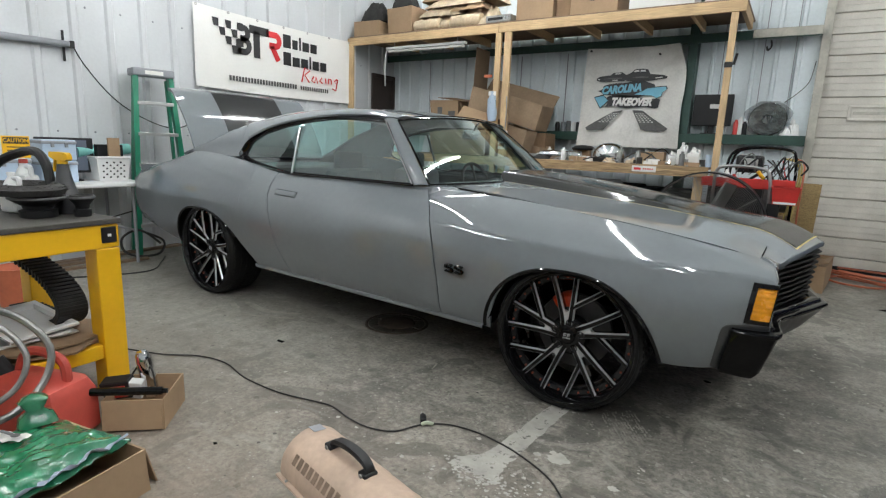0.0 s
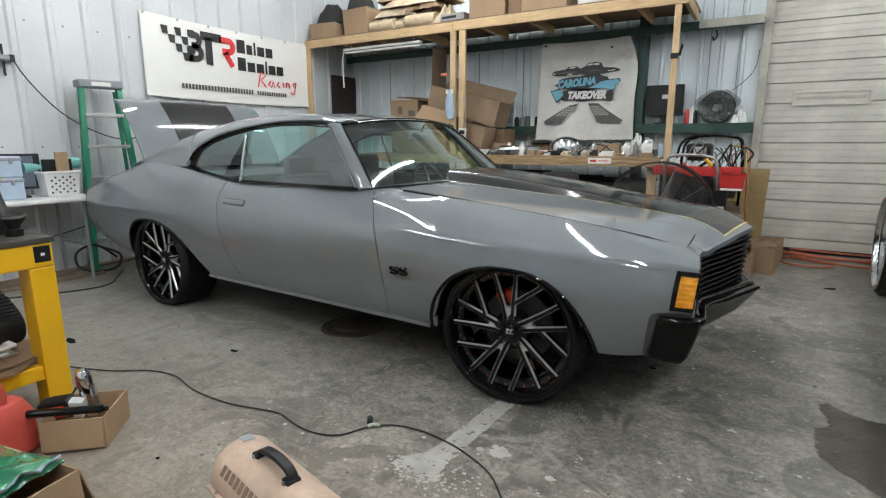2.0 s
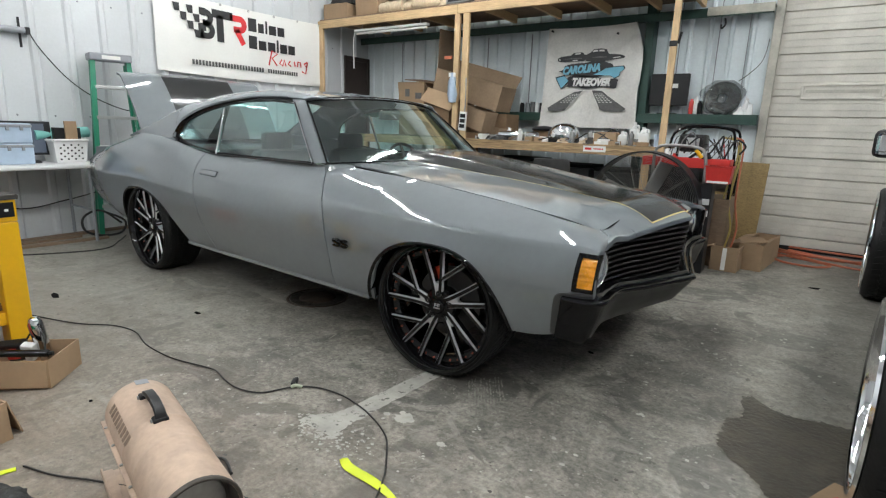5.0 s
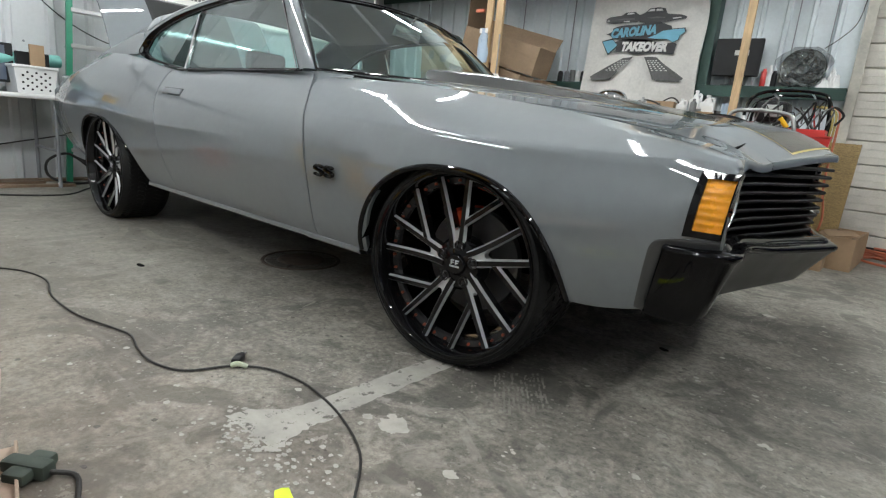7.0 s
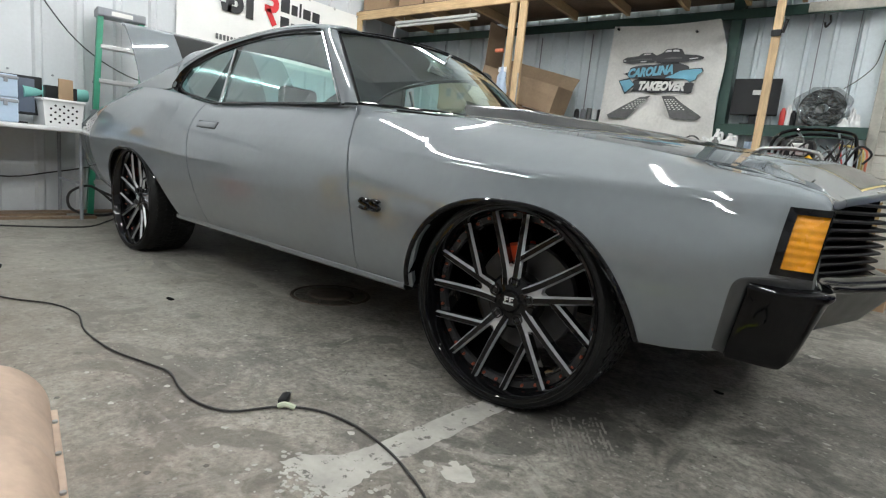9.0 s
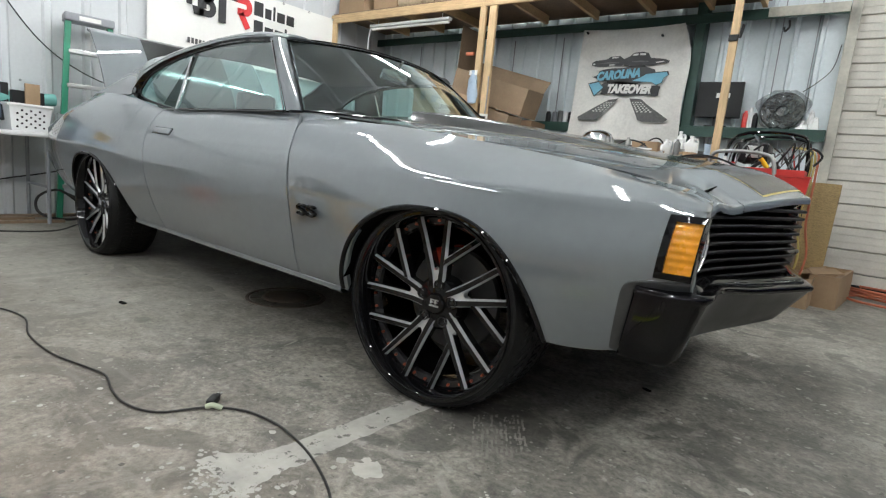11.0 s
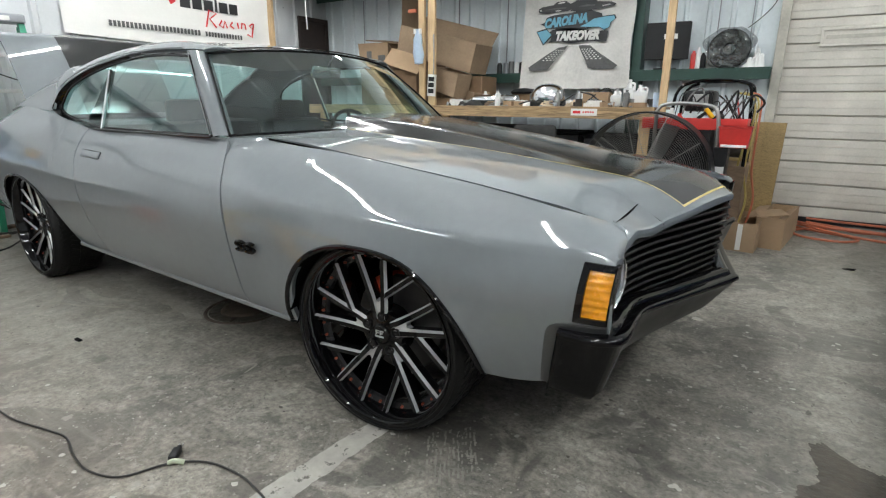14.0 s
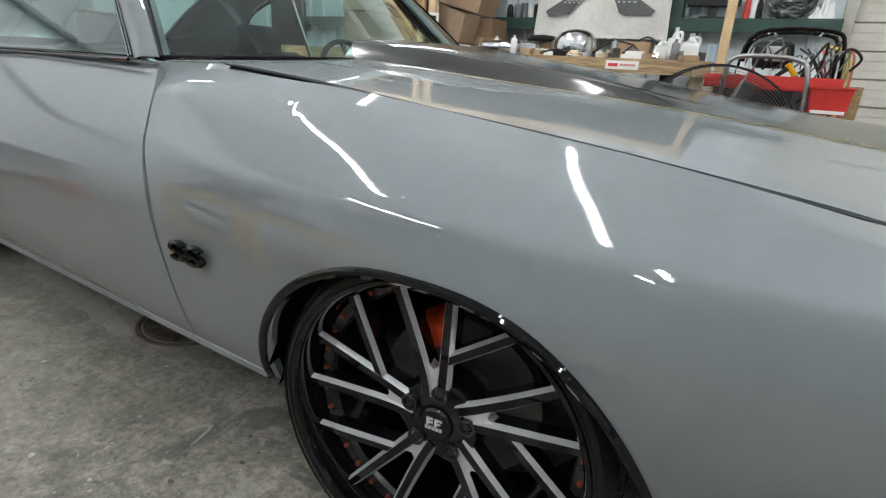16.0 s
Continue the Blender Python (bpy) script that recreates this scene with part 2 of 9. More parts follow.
SATIN_BLACK = tinted("satin_black_plastic", (0.012, 0.012, 0.013), 0.42, 0.0, 0.25, 8, spec=0.3)
MATT_BLACK = tinted("matt_black_underside", (0.005, 0.005, 0.005), 0.8, 0.0, 0.3, 8, spec=0.03)
RUBBER = tinted("tyre_rubber", (0.009, 0.009, 0.009), 0.48, 0.0, 0.3, 20, 0.2, 120, spec=0.3)
CHROME = tinted("chrome", (0.75, 0.76, 0.77), 0.08, 1.0, 0.05)
MILLED = tinted("milled_aluminium", (0.58, 0.59, 0.60), 0.3, 0.55, 0.12, 20, fine=160)
STEEL = tinted("worn_steel", (0.32, 0.32, 0.31), 0.42, 0.85, 0.25, 14, 0.1)
CAST = tinted("cast_metal", (0.2, 0.2, 0.2), 0.5, 0.7, 0.3, 14, 0.2)
COPPER = tinted("coppery_rivets", (0.42, 0.09, 0.045), 0.4, 0.7, 0.2)
FLANGE = tinted("dark_grey_rim_flange", (0.022, 0.022, 0.023), 0.25, 0.2, 0.2, 20)
DISC = tinted("dull_iron_disc", (0.09, 0.09, 0.09), 0.4, 0.7, 0.2, 14)
CALIPER = tinted("orange_red_caliper", (0.75, 0.075, 0.02), 0.35, 0.0, 0.15, coat=0.5)
GLASS = glass("window_glass", (0.73, 1.0, 0.97), clear=0.96)
SHIELD = glass("windshield_glass", (0.80, 0.98, 0.94), clear=0.92)
LAMP_GLASS = tinted("headlamp_glass", (0.6, 0.62, 0.64), 0.08, 0.6, 0.1, 30)
AMBER = tinted("amber_lens", (0.86, 0.34, 0.008), 0.26, 0.0, 0.25, 30, 0.08, 45, coat=0.6)
VINYL = tinted("dark_vinyl", (0.040, 0.044, 0.046), 0.5, 0.0, 0.2, 10, 0.15, 200)
HEADLINER = tinted("light_headliner", (0.22, 0.23, 0.22), 0.8, 0.0, 0.1, 5)
FLOOR = concrete()
WALL_WHITE = tinted("white_wall_panel", (0.53, 0.545, 0.56), 0.42, 0.0, 0.09, 1.6, 0.06, 30, spec=0.4)
WALL_BLUE = tinted("insulation_faced_wall", (0.68, 0.74, 0.765), 0.5, 0.0, 0.13, 1.6, 0.1, 25)
GIRT_GREEN = tinted("dark_green_steel", (0.02, 0.055, 0.043), 0.45, 0.1, 0.25, 6)
DOOR_CREAM = tinted("cream_door_slats", (0.60, 0.57, 0.51), 0.5, 0.0, 0.20, 3.2, 0.1, 30, fine=70)
TRIM_PALE = tinted("pale_grimy_trim", (0.46, 0.44, 0.38), 0.6, 0.0, 0.28, 7)
PINE = wood("pine_lumber", (0.62, 0.43, 0.23), 0.72)
PINE_UP = wood("pine_stud", (0.64, 0.45, 0.25), 0.72, axis=(12, 12, 1))
PINE_DIRTY = wood("stained_pine_board", (0.50, 0.335, 0.175), 0.38, 2.2)
PLY = wood("osb_sheet", (0.40, 0.27, 0.11), 0.45, 9.0, (4, 4, 9))
PLY_GREY = wood("grey_plywood_underside", (0.23, 0.155, 0.10), 0.7, 4, (2, 6, 6))
CARD = tinted("cardboard", (0.335, 0.225, 0.135), 0.8, 0.0, 0.14, 4, 0.05, 80, island=0.16)
CARD_MID = tinted("dusty_brown_cardboard", (0.25, 0.175, 0.112), 0.85, 0.0, 0.18, 5, 0.06, 80, island=0.12)
CARD_DARK = tinted("worn_cardboard", (0.2, 0.125, 0.07), 0.85, 0.0, 0.2, 5, 0.08)
PAPER = tinted("white_paper", (0.72, 0.71, 0.68), 0.7, 0.0, 0.07)
VINYL_WHITE = tinted("white_banner_vinyl", (0.74, 0.73, 0.70), 0.38, 0.0, 0.05, 2.5, 0.35, 4)
# strong mottling: stains, plus crease shading put into the colour
VINYL_GREY = tinted("creased_pale_banner", (0.64, 0.625, 0.59), 0.45, 0.0, 0.24, 2.6, 0.7, 6)
INK = tinted("black_ink", (0.018, 0.018, 0.02), 0.45)
INK_GREY = tinted("faded_grey_ink", (0.09, 0.09, 0.088), 0.55, 0, 0.3, 30)
INK_RED = tinted("red_ink", (0.62, 0.03, 0.035), 0.45)
INK_BLUE = tinted("light_blue_ink", (0.16, 0.42, 0.55), 0.5)
YELLOW = tinted("yellow_machine_paint", (0.78, 0.43, 0.008), 0.36, 0.0, 0.1, 4, 0.03, 30, coat=0.2)
RED = tinted("red_plastic", (0.5, 0.028, 0.022), 0.4, 0.0, 0.2, 6)
RED_FADED = tinted("faded_red_plastic", (0.5, 0.07, 0.05), 0.5, 0.0, 0.2, 6)
GREEN_RAIL = tinted("green_fibreglass", (0.012, 0.2, 0.11), 0.42, 0.0, 0.12, 8)
GREEN_BAG = tinted("green_plastic_wrap", (0.010, 0.15, 0.065), 0.14, 0.0, 0.3, 12, 1.0, 16, coat=0.8)
TEAL = tinted("teal_roll", (0.16, 0.42, 0.38), 0.6)
ALU = tinted("ladder_aluminium", (0.55, 0.55, 0.54), 0.35, 0.8, 0.15)
TAN = tinted("dusty_tan_paint", (0.47, 0.345, 0.262), 0.6, 0.0, 0.26, 7, 0.05, 60)
FADED_INK = tinted("faded_brown_lettering", (0.20, 0.14, 0.10), 0.6, 0.0, 0.3, 40)
DUSTY_BLACK = tinted("dusty_black_metal", (0.06, 0.052, 0.045), 0.65, 0.2, 0.35, 10)
PLASTIC_WHITE = tinted("white_plastic", (0.7, 0.7, 0.69), 0.45, 0.0, 0.06)
PLASTIC_GREY = tinted("grey_plastic", (0.25, 0.26, 0.28), 0.5, 0.0, 0.15)
SMOKY = tinted("smoky_grey_bottle", (0.045, 0.045, 0.048), 0.35, 0.0, 0.2, 12)
PLASTIC_CLEAR = tinted("milky_blue_plastic", (0.38, 0.47, 0.58), 0.3, 0.0, 0.1)
FABRIC_TAN = tinted("tan_carpet_fabric", (0.50, 0.40, 0.28), 0.9, 0.0, 0.3, 9, 0.4, 90)
FABRIC_BLACK = tinted("black_cloth", (0.026, 0.025, 0.024), 0.85, 0.0, 0.5, 14, 0.7, 45)
NEON = tinted("neon_yellow_film", (0.62, 0.72, 0.02), 0.4, 0.0, 0.1)
SPLITTER_GREEN = tinted("dusty_dark_green_plastic", (0.05, 0.065, 0.052), 0.6, 0.0, 0.3, 20)
GRIP_GREEN = tinted("dark_green_grip", (0.012, 0.028, 0.02), 0.45, 0.0, 0.3, 20)
TIE_PALE = tinted("pale_green_tie", (0.42, 0.46, 0.34), 0.55, 0.0, 0.2, 30)
CORD_BLACK = tinted("black_cord", (0.016, 0.015, 0.014), 0.55, 0.0, 0.3, 20)
CORD_ORANGE = tinted("orange_cord", (0.46, 0.13, 0.065), 0.5, 0.0, 0.2)
def worn_line():
    """Old floor paint, pitted down to the concrete."""
    m = tinted("worn_floor_line", (0.36, 0.345, 0.31), 0.65, 0.0, 0.25, 9, 0.2, 60)
    n, link = m.node_tree.nodes, m.node_tree.links.new
    bsdf = n["Principled BSDF"]
    paint = bsdf.inputs["Base Color"].links[0].from_socket
    coord, pits, ramp, mix = n.new("ShaderNodeTexCoord"), n.new("ShaderNodeTexNoise"), n.new("ShaderNodeValToRGB"), n.new("ShaderNodeMix")
    pits.inputs["Scale"].default_value, pits.inputs["Detail"].default_value, pits.inputs["Roughness"].default_value = 24, 9, 0.72
    link(coord.outputs["Object"], pits.inputs["Vector"])
    ramp.color_ramp.elements[0].position, ramp.color_ramp.elements[1].position = 0.575, 0.60
    link(pits.outputs["Fac"], ramp.inputs["Fac"])
    mix.data_type = "RGBA"
    link(ramp.outputs["Color"], mix.inputs["Factor"])
    link(paint, mix.inputs[6])
    mix.inputs[7].default_value = (0.12, 0.112, 0.098, 1)
    link(mix.outputs[2], bsdf.inputs["Base Color"])
    return m


FLOOR_LINE = worn_line()
DUST_SCUFF = tinted("pale_dust_scuff", (0.27, 0.255, 0.222), 0.8, 0.0, 0.45, 9, fine=60)
DUST_PRINT = tinted("dusty_tyre_print", (0.245, 0.232, 0.205), 0.8, 0.0, 0.3, 20)
FLOOR_PAINT = tinted("worn_pale_floor_paint", (0.40, 0.38, 0.34), 0.6, 0.0, 0.3, 9, 0.2, 60)
HOSE_DULL = tinted("dull_yellow_hose", (0.42, 0.33, 0.10), 0.5)
WET = tinted("damp_dark_patch", (0.052, 0.043, 0.032), 0.42, 0.0, 0.55, 9, 0.5, 45)
DARK_DOOR = tinted("dark_brown_doorway", (0.03, 0.02, 0.017), 0.7, 0, 0.3)
BLUE_PAINT = tinted("deep_blue_car_paint", (0.02, 0.025, 0.09), 0.25, 0.2, 0.1, coat=1.0)
SCREEN = glowing("lit_blue_screen", (0.15, 0.3, 0.6), 0.10)
TUBE = glowing("fluorescent_tube", (0.965, 1.0, 1.0), TUBE_POWER)

# ---- geometry helpers ----
def part(name, bm, material, parent=None, label="", smooth=False, sharp=35):
    """Links a bmesh as one mesh object, under a thing or under a part."""
    data = bpy.data.meshes.new(name)
    bmesh.ops.recalc_face_normals(bm, faces=bm.faces)
    if smooth:
        for f in bm.faces:
            f.smooth = True
        for e in bm.edges:
            if len(e.link_faces) == 2 and e.calc_face_angle(0) > radians(sharp):
                e.smooth = False
    bm.to_mesh(data)
    bm.free()
    data.materials.append(material)
    ob = new(name, data)
    ob.parent = parent
    if label:
        ob["label"] = label
    return ob


def thing(name, m, label, category, group="", kind=""):
    ob = new(name)
    ob.empty_display_size = 0.1
    ob.matrix_basis = m
    return tagged(ob, label, category, group, kind)


def solo(name, bm, material, m, label, category, group="", kind="", smooth=False):
    ob = part(name, bm, material, None, "", smooth)
    ob.matrix_basis = m
    return tagged(ob, label, category, group, kind)


def box(bm, x0, x1, y0, y1, z0, z1, bevel=0.0, m=None, taper=1.0):
    """A block, with chamfered edges and a tapered top where asked."""
    cx, cy = (x0 + x1) / 2, (y0 + y1) / 2
    v = [bm.verts.new((cx + (x - cx) * (taper if z == z1 else 1), cy + (y - cy) * (taper if z == z1 else 1), z)) for z in (z0, z1) for y in (y0, y1) for x in (x0, x1)]
    faces = [bm.faces.new([v[i] for i in q]) for q in ((0, 2, 3, 1), (4, 5, 7, 6), (0, 1, 5, 4), (2, 6, 7, 3), (0, 4, 6, 2), (1, 3, 7, 5))]
    if bevel:
        edges = {e for f in faces for e in f.edges}
        out = bmesh.ops.bevel(bm, geom=list(edges), offset=bevel, segments=2, affect="EDGES", profile=0.5)
        v = list({w for f in out["faces"] for w in f.verts} | {w for w in v if w.is_valid})
    if m is not None:
        bmesh.ops.transform(bm, matrix=m, verts=v)
    return v


def cyl(bm, p, q, r, r2=None, n=16, caps=True):
    """A round bar from p to q."""
    p, q = Vector(p), Vector(q)
    r2 = r if r2 is None else r2
    turn = (q - p).to_track_quat("Z", "Y").to_matrix()
    rings = [[bm.verts.new(c + turn @ Vector((rad * math.cos(a), rad * math.sin(a), 0))) for a in [2 * math.pi * i / n for i in range(n)]] for c, rad in ((p, r), (q, r2))]
    for i in range(n):
        bm.faces.new((rings[0][i], rings[0][(i + 1) % n], rings[1][(i + 1) % n], rings[1][i]))
    if caps:
        bm.faces.new(rings[0][::-1])
        bm.faces.new(rings[1])


def tube(bm, pts, r, n=8, closed=False, caps=True):
    """A round bar swept along points."""
    pts = [Vector(p) for p in pts]
    rings, side = [], None
    for i, p in enumerate(pts):
        a = pts[i - 1] if i or closed else pts[0]
        b = pts[(i + 1) % len(pts)] if i < len(pts) - 1 or closed else pts[-1]
        d = (b - a).normalized()
        side = d.orthogonal().normalized() if side is None else (side - d * side.dot(d)).normalized()
        up = d.cross(side)
        rings.append([bm.verts.new(p + r * (math.cos(t) * side + math.sin(t) * up)) for t in [2 * math.pi * k / n for k in range(n)]])
    count = len(rings)
    for i in range(count if closed else count - 1):
        a, b = rings[i], rings[(i + 1) % count]
        for k in range(n):
            bm.faces.new((a[k], a[(k + 1) % n], b[(k + 1) % n], b[k]))
    if caps and not closed:
        bm.faces.new(rings[0][::-1])
        bm.faces.new(rings[-1])


def smooth_line(pts, steps=6, closed=False):
    """Catmull-Rom through points."""
    pts = [Vector(p) for p in pts]
    n, out = len(pts), []
    for i in range(n if closed else n - 1):
        p0 = pts[i - 1] if (i or closed) else pts[0]
        p1, p2 = pts[i], pts[(i + 1) % n]
        p3 = pts[(i + 2) % n] if (i + 2 < n or closed) else pts[-1]
        for s in range(steps):
            t = s / steps
            out.append(0.5 * (2 * p1 + (p2 - p0) * t + (2 * p0 - 5 * p1 + 4 * p2 - p3) * t * t + (3 * p1 - p0 - 3 * p2 + p3) * t ** 3))
    if not closed:
        out.append(pts[-1])
    return out


def sheet(bm, rows, closed=False):
    """Quads over rows of points."""
    vs = [[bm.verts.new(p) for p in row] for row in rows]
    for a, b in zip(vs, vs[1:]):
        for k in range(len(a) if closed else len(a) - 1):
            j = (k + 1) % len(a)
            try:
                bm.faces.new((a[k], a[j], b[j], b[k]))
            except ValueError:
                pass
    return vs


def facing(bm, toward):
    """Turns a sheet's normals to one side."""
    bmesh.ops.recalc_face_normals(bm, faces=bm.faces)
    bm.normal_update()
    if sum((f.normal * f.calc_area() for f in bm.faces), Vector()).dot(Vector(toward)) < 0:
        bmesh.ops.reverse_faces(bm, faces=bm.faces)
    bm.normal_update()


def thicken(bm, depth, toward=(0, 0, 1)):
    """Gives a sheet that faces toward a back, depth behind it."""
    facing(bm, toward)
    faces, rim = list(bm.faces), [e for e in bm.edges if len(e.link_faces) == 1]
    twin = {v: bm.verts.new(v.co - v.normal * depth) for v in list(bm.verts)}
    for f in faces:
        bm.faces.new([twin[v] for v in reversed(f.verts)])
    for e in rim:
        a, b = e.verts
        bm.faces.new((a, b, twin[b], twin[a]))


def slab(bm, outline, depth, m=None):
    """A flat plate from an outline in x, y, raised by depth."""
    low = [bm.verts.new((x, y, 0)) for x, y in outline]
    top = [bm.verts.new((x, y, depth)) for x, y in outline]
    bm.faces.new(low[::-1])
    bm.faces.new(top)
    for i in range(len(low)):
        j = (i + 1) % len(low)
        bm.faces.new((low[i], low[j], top[j], top[i]))
    if m is not None:
        bmesh.ops.transform(bm, matrix=m, verts=low + top)


def lathe(bm, profile, n=32, m=None):
    """Turns (radius, height) pairs about z."""
    rows = [[Vector((r * math.cos(a), r * math.sin(a), z)) for a in [2 * math.pi * k / n for k in range(n)]] for r, z in profile]
    vs = sheet(bm, rows, closed=True)
    if m is not None:
        bmesh.ops.transform(bm, matrix=m, verts=[v for row in vs for v in row])


def hermite(xs, ys, x):
    """Smooth interpolation through uneven stations."""
    xs, ys = np.asarray(xs, float), np.asarray(ys, float)
    d = np.gradient(ys, xs, axis=0)
    i = int(np.clip(np.searchsorted(xs, x) - 1, 0, len(xs) - 2))
    h = xs[i + 1] - xs[i]
    t = min(max((x - xs[i]) / h, 0), 1)
    return (2 * t ** 3 - 3 * t * t + 1) * ys[i] + (t ** 3 - 2 * t * t + t) * h * d[i] + (3 * t * t - 2 * t ** 3) * ys[i + 1] + (t ** 3 - t * t) * h * d[i + 1]


def step(a, b, x):
    t = min(max((x - a) / (b - a), 0), 1)
    return t * t * (3 - 2 * t)

# ---- structure ----
X_W, Y_N, X_E, Y_S, TOP = -4.825, 7.74, 6.4, -4.2, 4.3
FLAT = pose(0, 0, 0)


def ribbed(a, b, z0, z1, pitch=0.305, proud=0.022, back=0.06):
    """A ribbed sheet-metal wall from a to b (x, y), ribs on its left-hand side."""
    bm = bmesh.new()
    a, b = Vector((*a, 0)), Vector((*b, 0))
    d = (b - a).normalized()
    out = Vector((-d.y, d.x, 0))
    line, s, length = [], 0.0, (b - a).length
    while s < length:
        for at, h in ((0, 0), (pitch * 0.74, 0), (pitch * 0.80, proud), (pitch * 0.94, proud)):
            if s + at < length:
                line.append((s + at, h))
        s += pitch
    line.append((length, 0))
    rows = [[a + d * s + out * h + Vector((0, 0, z)) for s, h in line] for z in (z0, z1)]
    rows = [[a + d * s - out * back + Vector((0, 0, z0)) for s, h in line]] + rows + [[a + d * s - out * back + Vector((0, 0, z1)) for s, h in line]]
    sheet(bm, rows + rows[:1])
    return bm


def structure(name, bm, material, label, category, smooth=False):
    return solo(name, bm, material, FLAT, label, category, kind="structure", smooth=smooth)


bm = bmesh.new()
box(bm, X_W - 0.3, X_E + 0.3, Y_S - 0.3, Y_N + 0.6, -0.15, 0)
structure("floor", bm, FLOOR, "stained grey concrete workshop floor", "floor")
wall_west = structure("wall_west", ribbed((X_W, Y_N), (X_W, Y_S), 0, TOP), WALL_WHITE, "white ribbed sheet metal workshop wall", "wall")
structure("wall_north", ribbed((0.74, Y_N), (X_W, Y_N), 0, TOP, 0.203, 0.026), WALL_BLUE, "pale blue grey ribbed metal wall behind the bench", "wall")
structure("wall_north_right", ribbed((X_E, Y_N), (5.3, Y_N), 0, TOP), WALL_WHITE, "ribbed metal wall beside the roller door", "wall")
structure("wall_north_header", ribbed((5.3, Y_N), (0.74, Y_N), 3.2, TOP), WALL_WHITE, "ribbed metal wall above the roller door", "wall")
structure("wall_east", ribbed((X_E, Y_S), (X_E, Y_N), 0, TOP), WALL_WHITE, "white ribbed sheet metal side wall", "wall")
structure("wall_south", ribbed((X_W, Y_S), (X_E, Y_S), 0, TOP), WALL_WHITE, "white ribbed sheet metal wall of the workshop bay", "wall")
bm = bmesh.new()
box(bm, X_W - 0.1, X_E + 0.1, Y_S - 0.1, Y_N + 0.1, TOP, TOP + 0.1)
for k in range(9):
    box(bm, X_W, X_E, Y_S + 0.8 + 1.3 * k, Y_S + 0.87 + 1.3 * k, TOP - 0.2, TOP)
structure("ceiling", bm, WALL_WHITE, "white insulated metal ceiling with purlins", "ceiling")

# doorway in the corner under the platform
door = thing("door_1", pose(X_W, 7.44, 0), "dark brown door in the corner behind the platform post", "door", kind="structure")
bm = bmesh.new()
box(bm, 0.002, 0.03, -0.2, 0.22, 0, 2.12, 0.004)
part("door_leaf", bm, DARK_DOOR, door)
bm = bmesh.new()
for y in (-0.26, 0.22):
    box(bm, 0.0, 0.05, y, y + 0.06, 0, 2.18, 0.004)
box(bm, 0.0, 0.05, -0.2, 0.22, 2.12, 2.18, 0.004)
part("door_frame", bm, DARK_DOOR, door)

# roller door
rolling = thing("door_2", pose(0.8, Y_N + 0.05, 0), "closed cream sectional roller door with grimy ribs", "garage door", kind="structure")
SLAT = 0.205
rolled = None
for k in range(15):
    if rolled is None:
        bm = bmesh.new()
        prof = [(-0.014, 0.0), (-0.014, 0.006), (0.010, 0.010), (0.012, 0.013), (0.012, 0.066), (0.008, 0.068), (0.008, 0.072), (0.012, 0.074), (0.012, 0.132), (0.008, 0.134), (0.008, 0.138), (0.012, 0.140), (0.012, 0.198), (0.010, 0.202), (-0.014, 0.2045), (-0.03, 0.2045), (-0.03, 0.0)]
        sheet(bm, [[Vector((x, -y, z)) for y, z in prof] for x in (0, 4.5)], closed=True)
        slat = part("slat", bm, DOOR_CREAM, rolling)
        rolled = slat.data
    else:
        slat = new("slat", rolled)
        slat.parent = rolling
    slat.location = (0, 0, 0.153 + SLAT * k)
bm = bmesh.new()
box(bm, 0, 4.5, -0.012, 0.03, 0.056, 0.150, 0.004)
part("bottom_rail", bm, DOOR_CREAM, rolling)
bm = bmesh.new()
box(bm, 0, 4.5, -0.02, 0.03, 0.005, 0.055, 0.004)
part("bottom_seal", bm, SATIN_BLACK, rolling)
bm = bmesh.new()
for z0, z1, x0, x1 in ((1.56, 1.585, 0.26, 0.93), (1.69, 1.715, 0.26, 0.93), (1.585, 1.69, 0.26, 0.285), (1.585, 1.69, 0.905, 0.93)):
    box(bm, x0, x1, -0.035, 0.0, z0, z1, 0.003)
box(bm, 0.285, 0.905, -0.02, 0.0, 1.585, 1.69)
lite = part("vision_window", bm, DOOR_CREAM, rolling, "narrow framed vision slot")
bm = bmesh.new()
box(bm, 0.30, 0.89, -0.025, -0.019, 1.622, 1.652)
part("slot_glass", bm, TRIM_PALE, lite)
bm = bmesh.new()
box(bm, 0.735, 0.815, Y_N - 0.06, Y_N + 0.09, 0, 3.2, 0.005)
box(bm, 5.24, 5.32, Y_N - 0.06, Y_N + 0.09, 0, 3.2, 0.005)
structure("trim_door_jamb", bm, TRIM_PALE, "grimy pale steel jamb of the roller door", "door jamb")
bm = bmesh.new()
for z0, z1, x1 in ((2.372, 2.465, 0.735), (1.29, 1.395, 0.735)):
    x0 = X_W + 0.03
    box(bm, x0, x1, Y_N - 0.2, Y_N - 0.002, z1 - 0.012, z1, 0.002)
    box(bm, x0, x1, Y_N - 0.2, Y_N - 0.19, z0, z1 - 0.012, 0.002)
box(bm, -0.49, -0.395, Y_N - 0.18, Y_N - 0.003, 0, TOP, 0.004)
structure("trim_girts", bm, GIRT_GREEN, "dark green steel wall girts and column", "girt")
bm = bmesh.new()
box(bm, 0.13, 0.735, Y_N - 0.21, Y_N - 0.14, 2.385, 2.47, 0.004)
structure("trim_ledge", bm, TRIM_PALE, "pale painted ledge over the girt", "trim")
bm = bmesh.new()
for x in (-4.1, -3.2, -2.6, -1.95, -0.15, 0.24, 0.52):
    box(bm, x, x + 0.008, Y_N - 0.032, Y_N - 0.02, 1.42, TOP if x > -0.3 else 2.37)
structure("trim_panel_seams", bm, PLASTIC_GREY, "dark seams between wall panels", "seam")

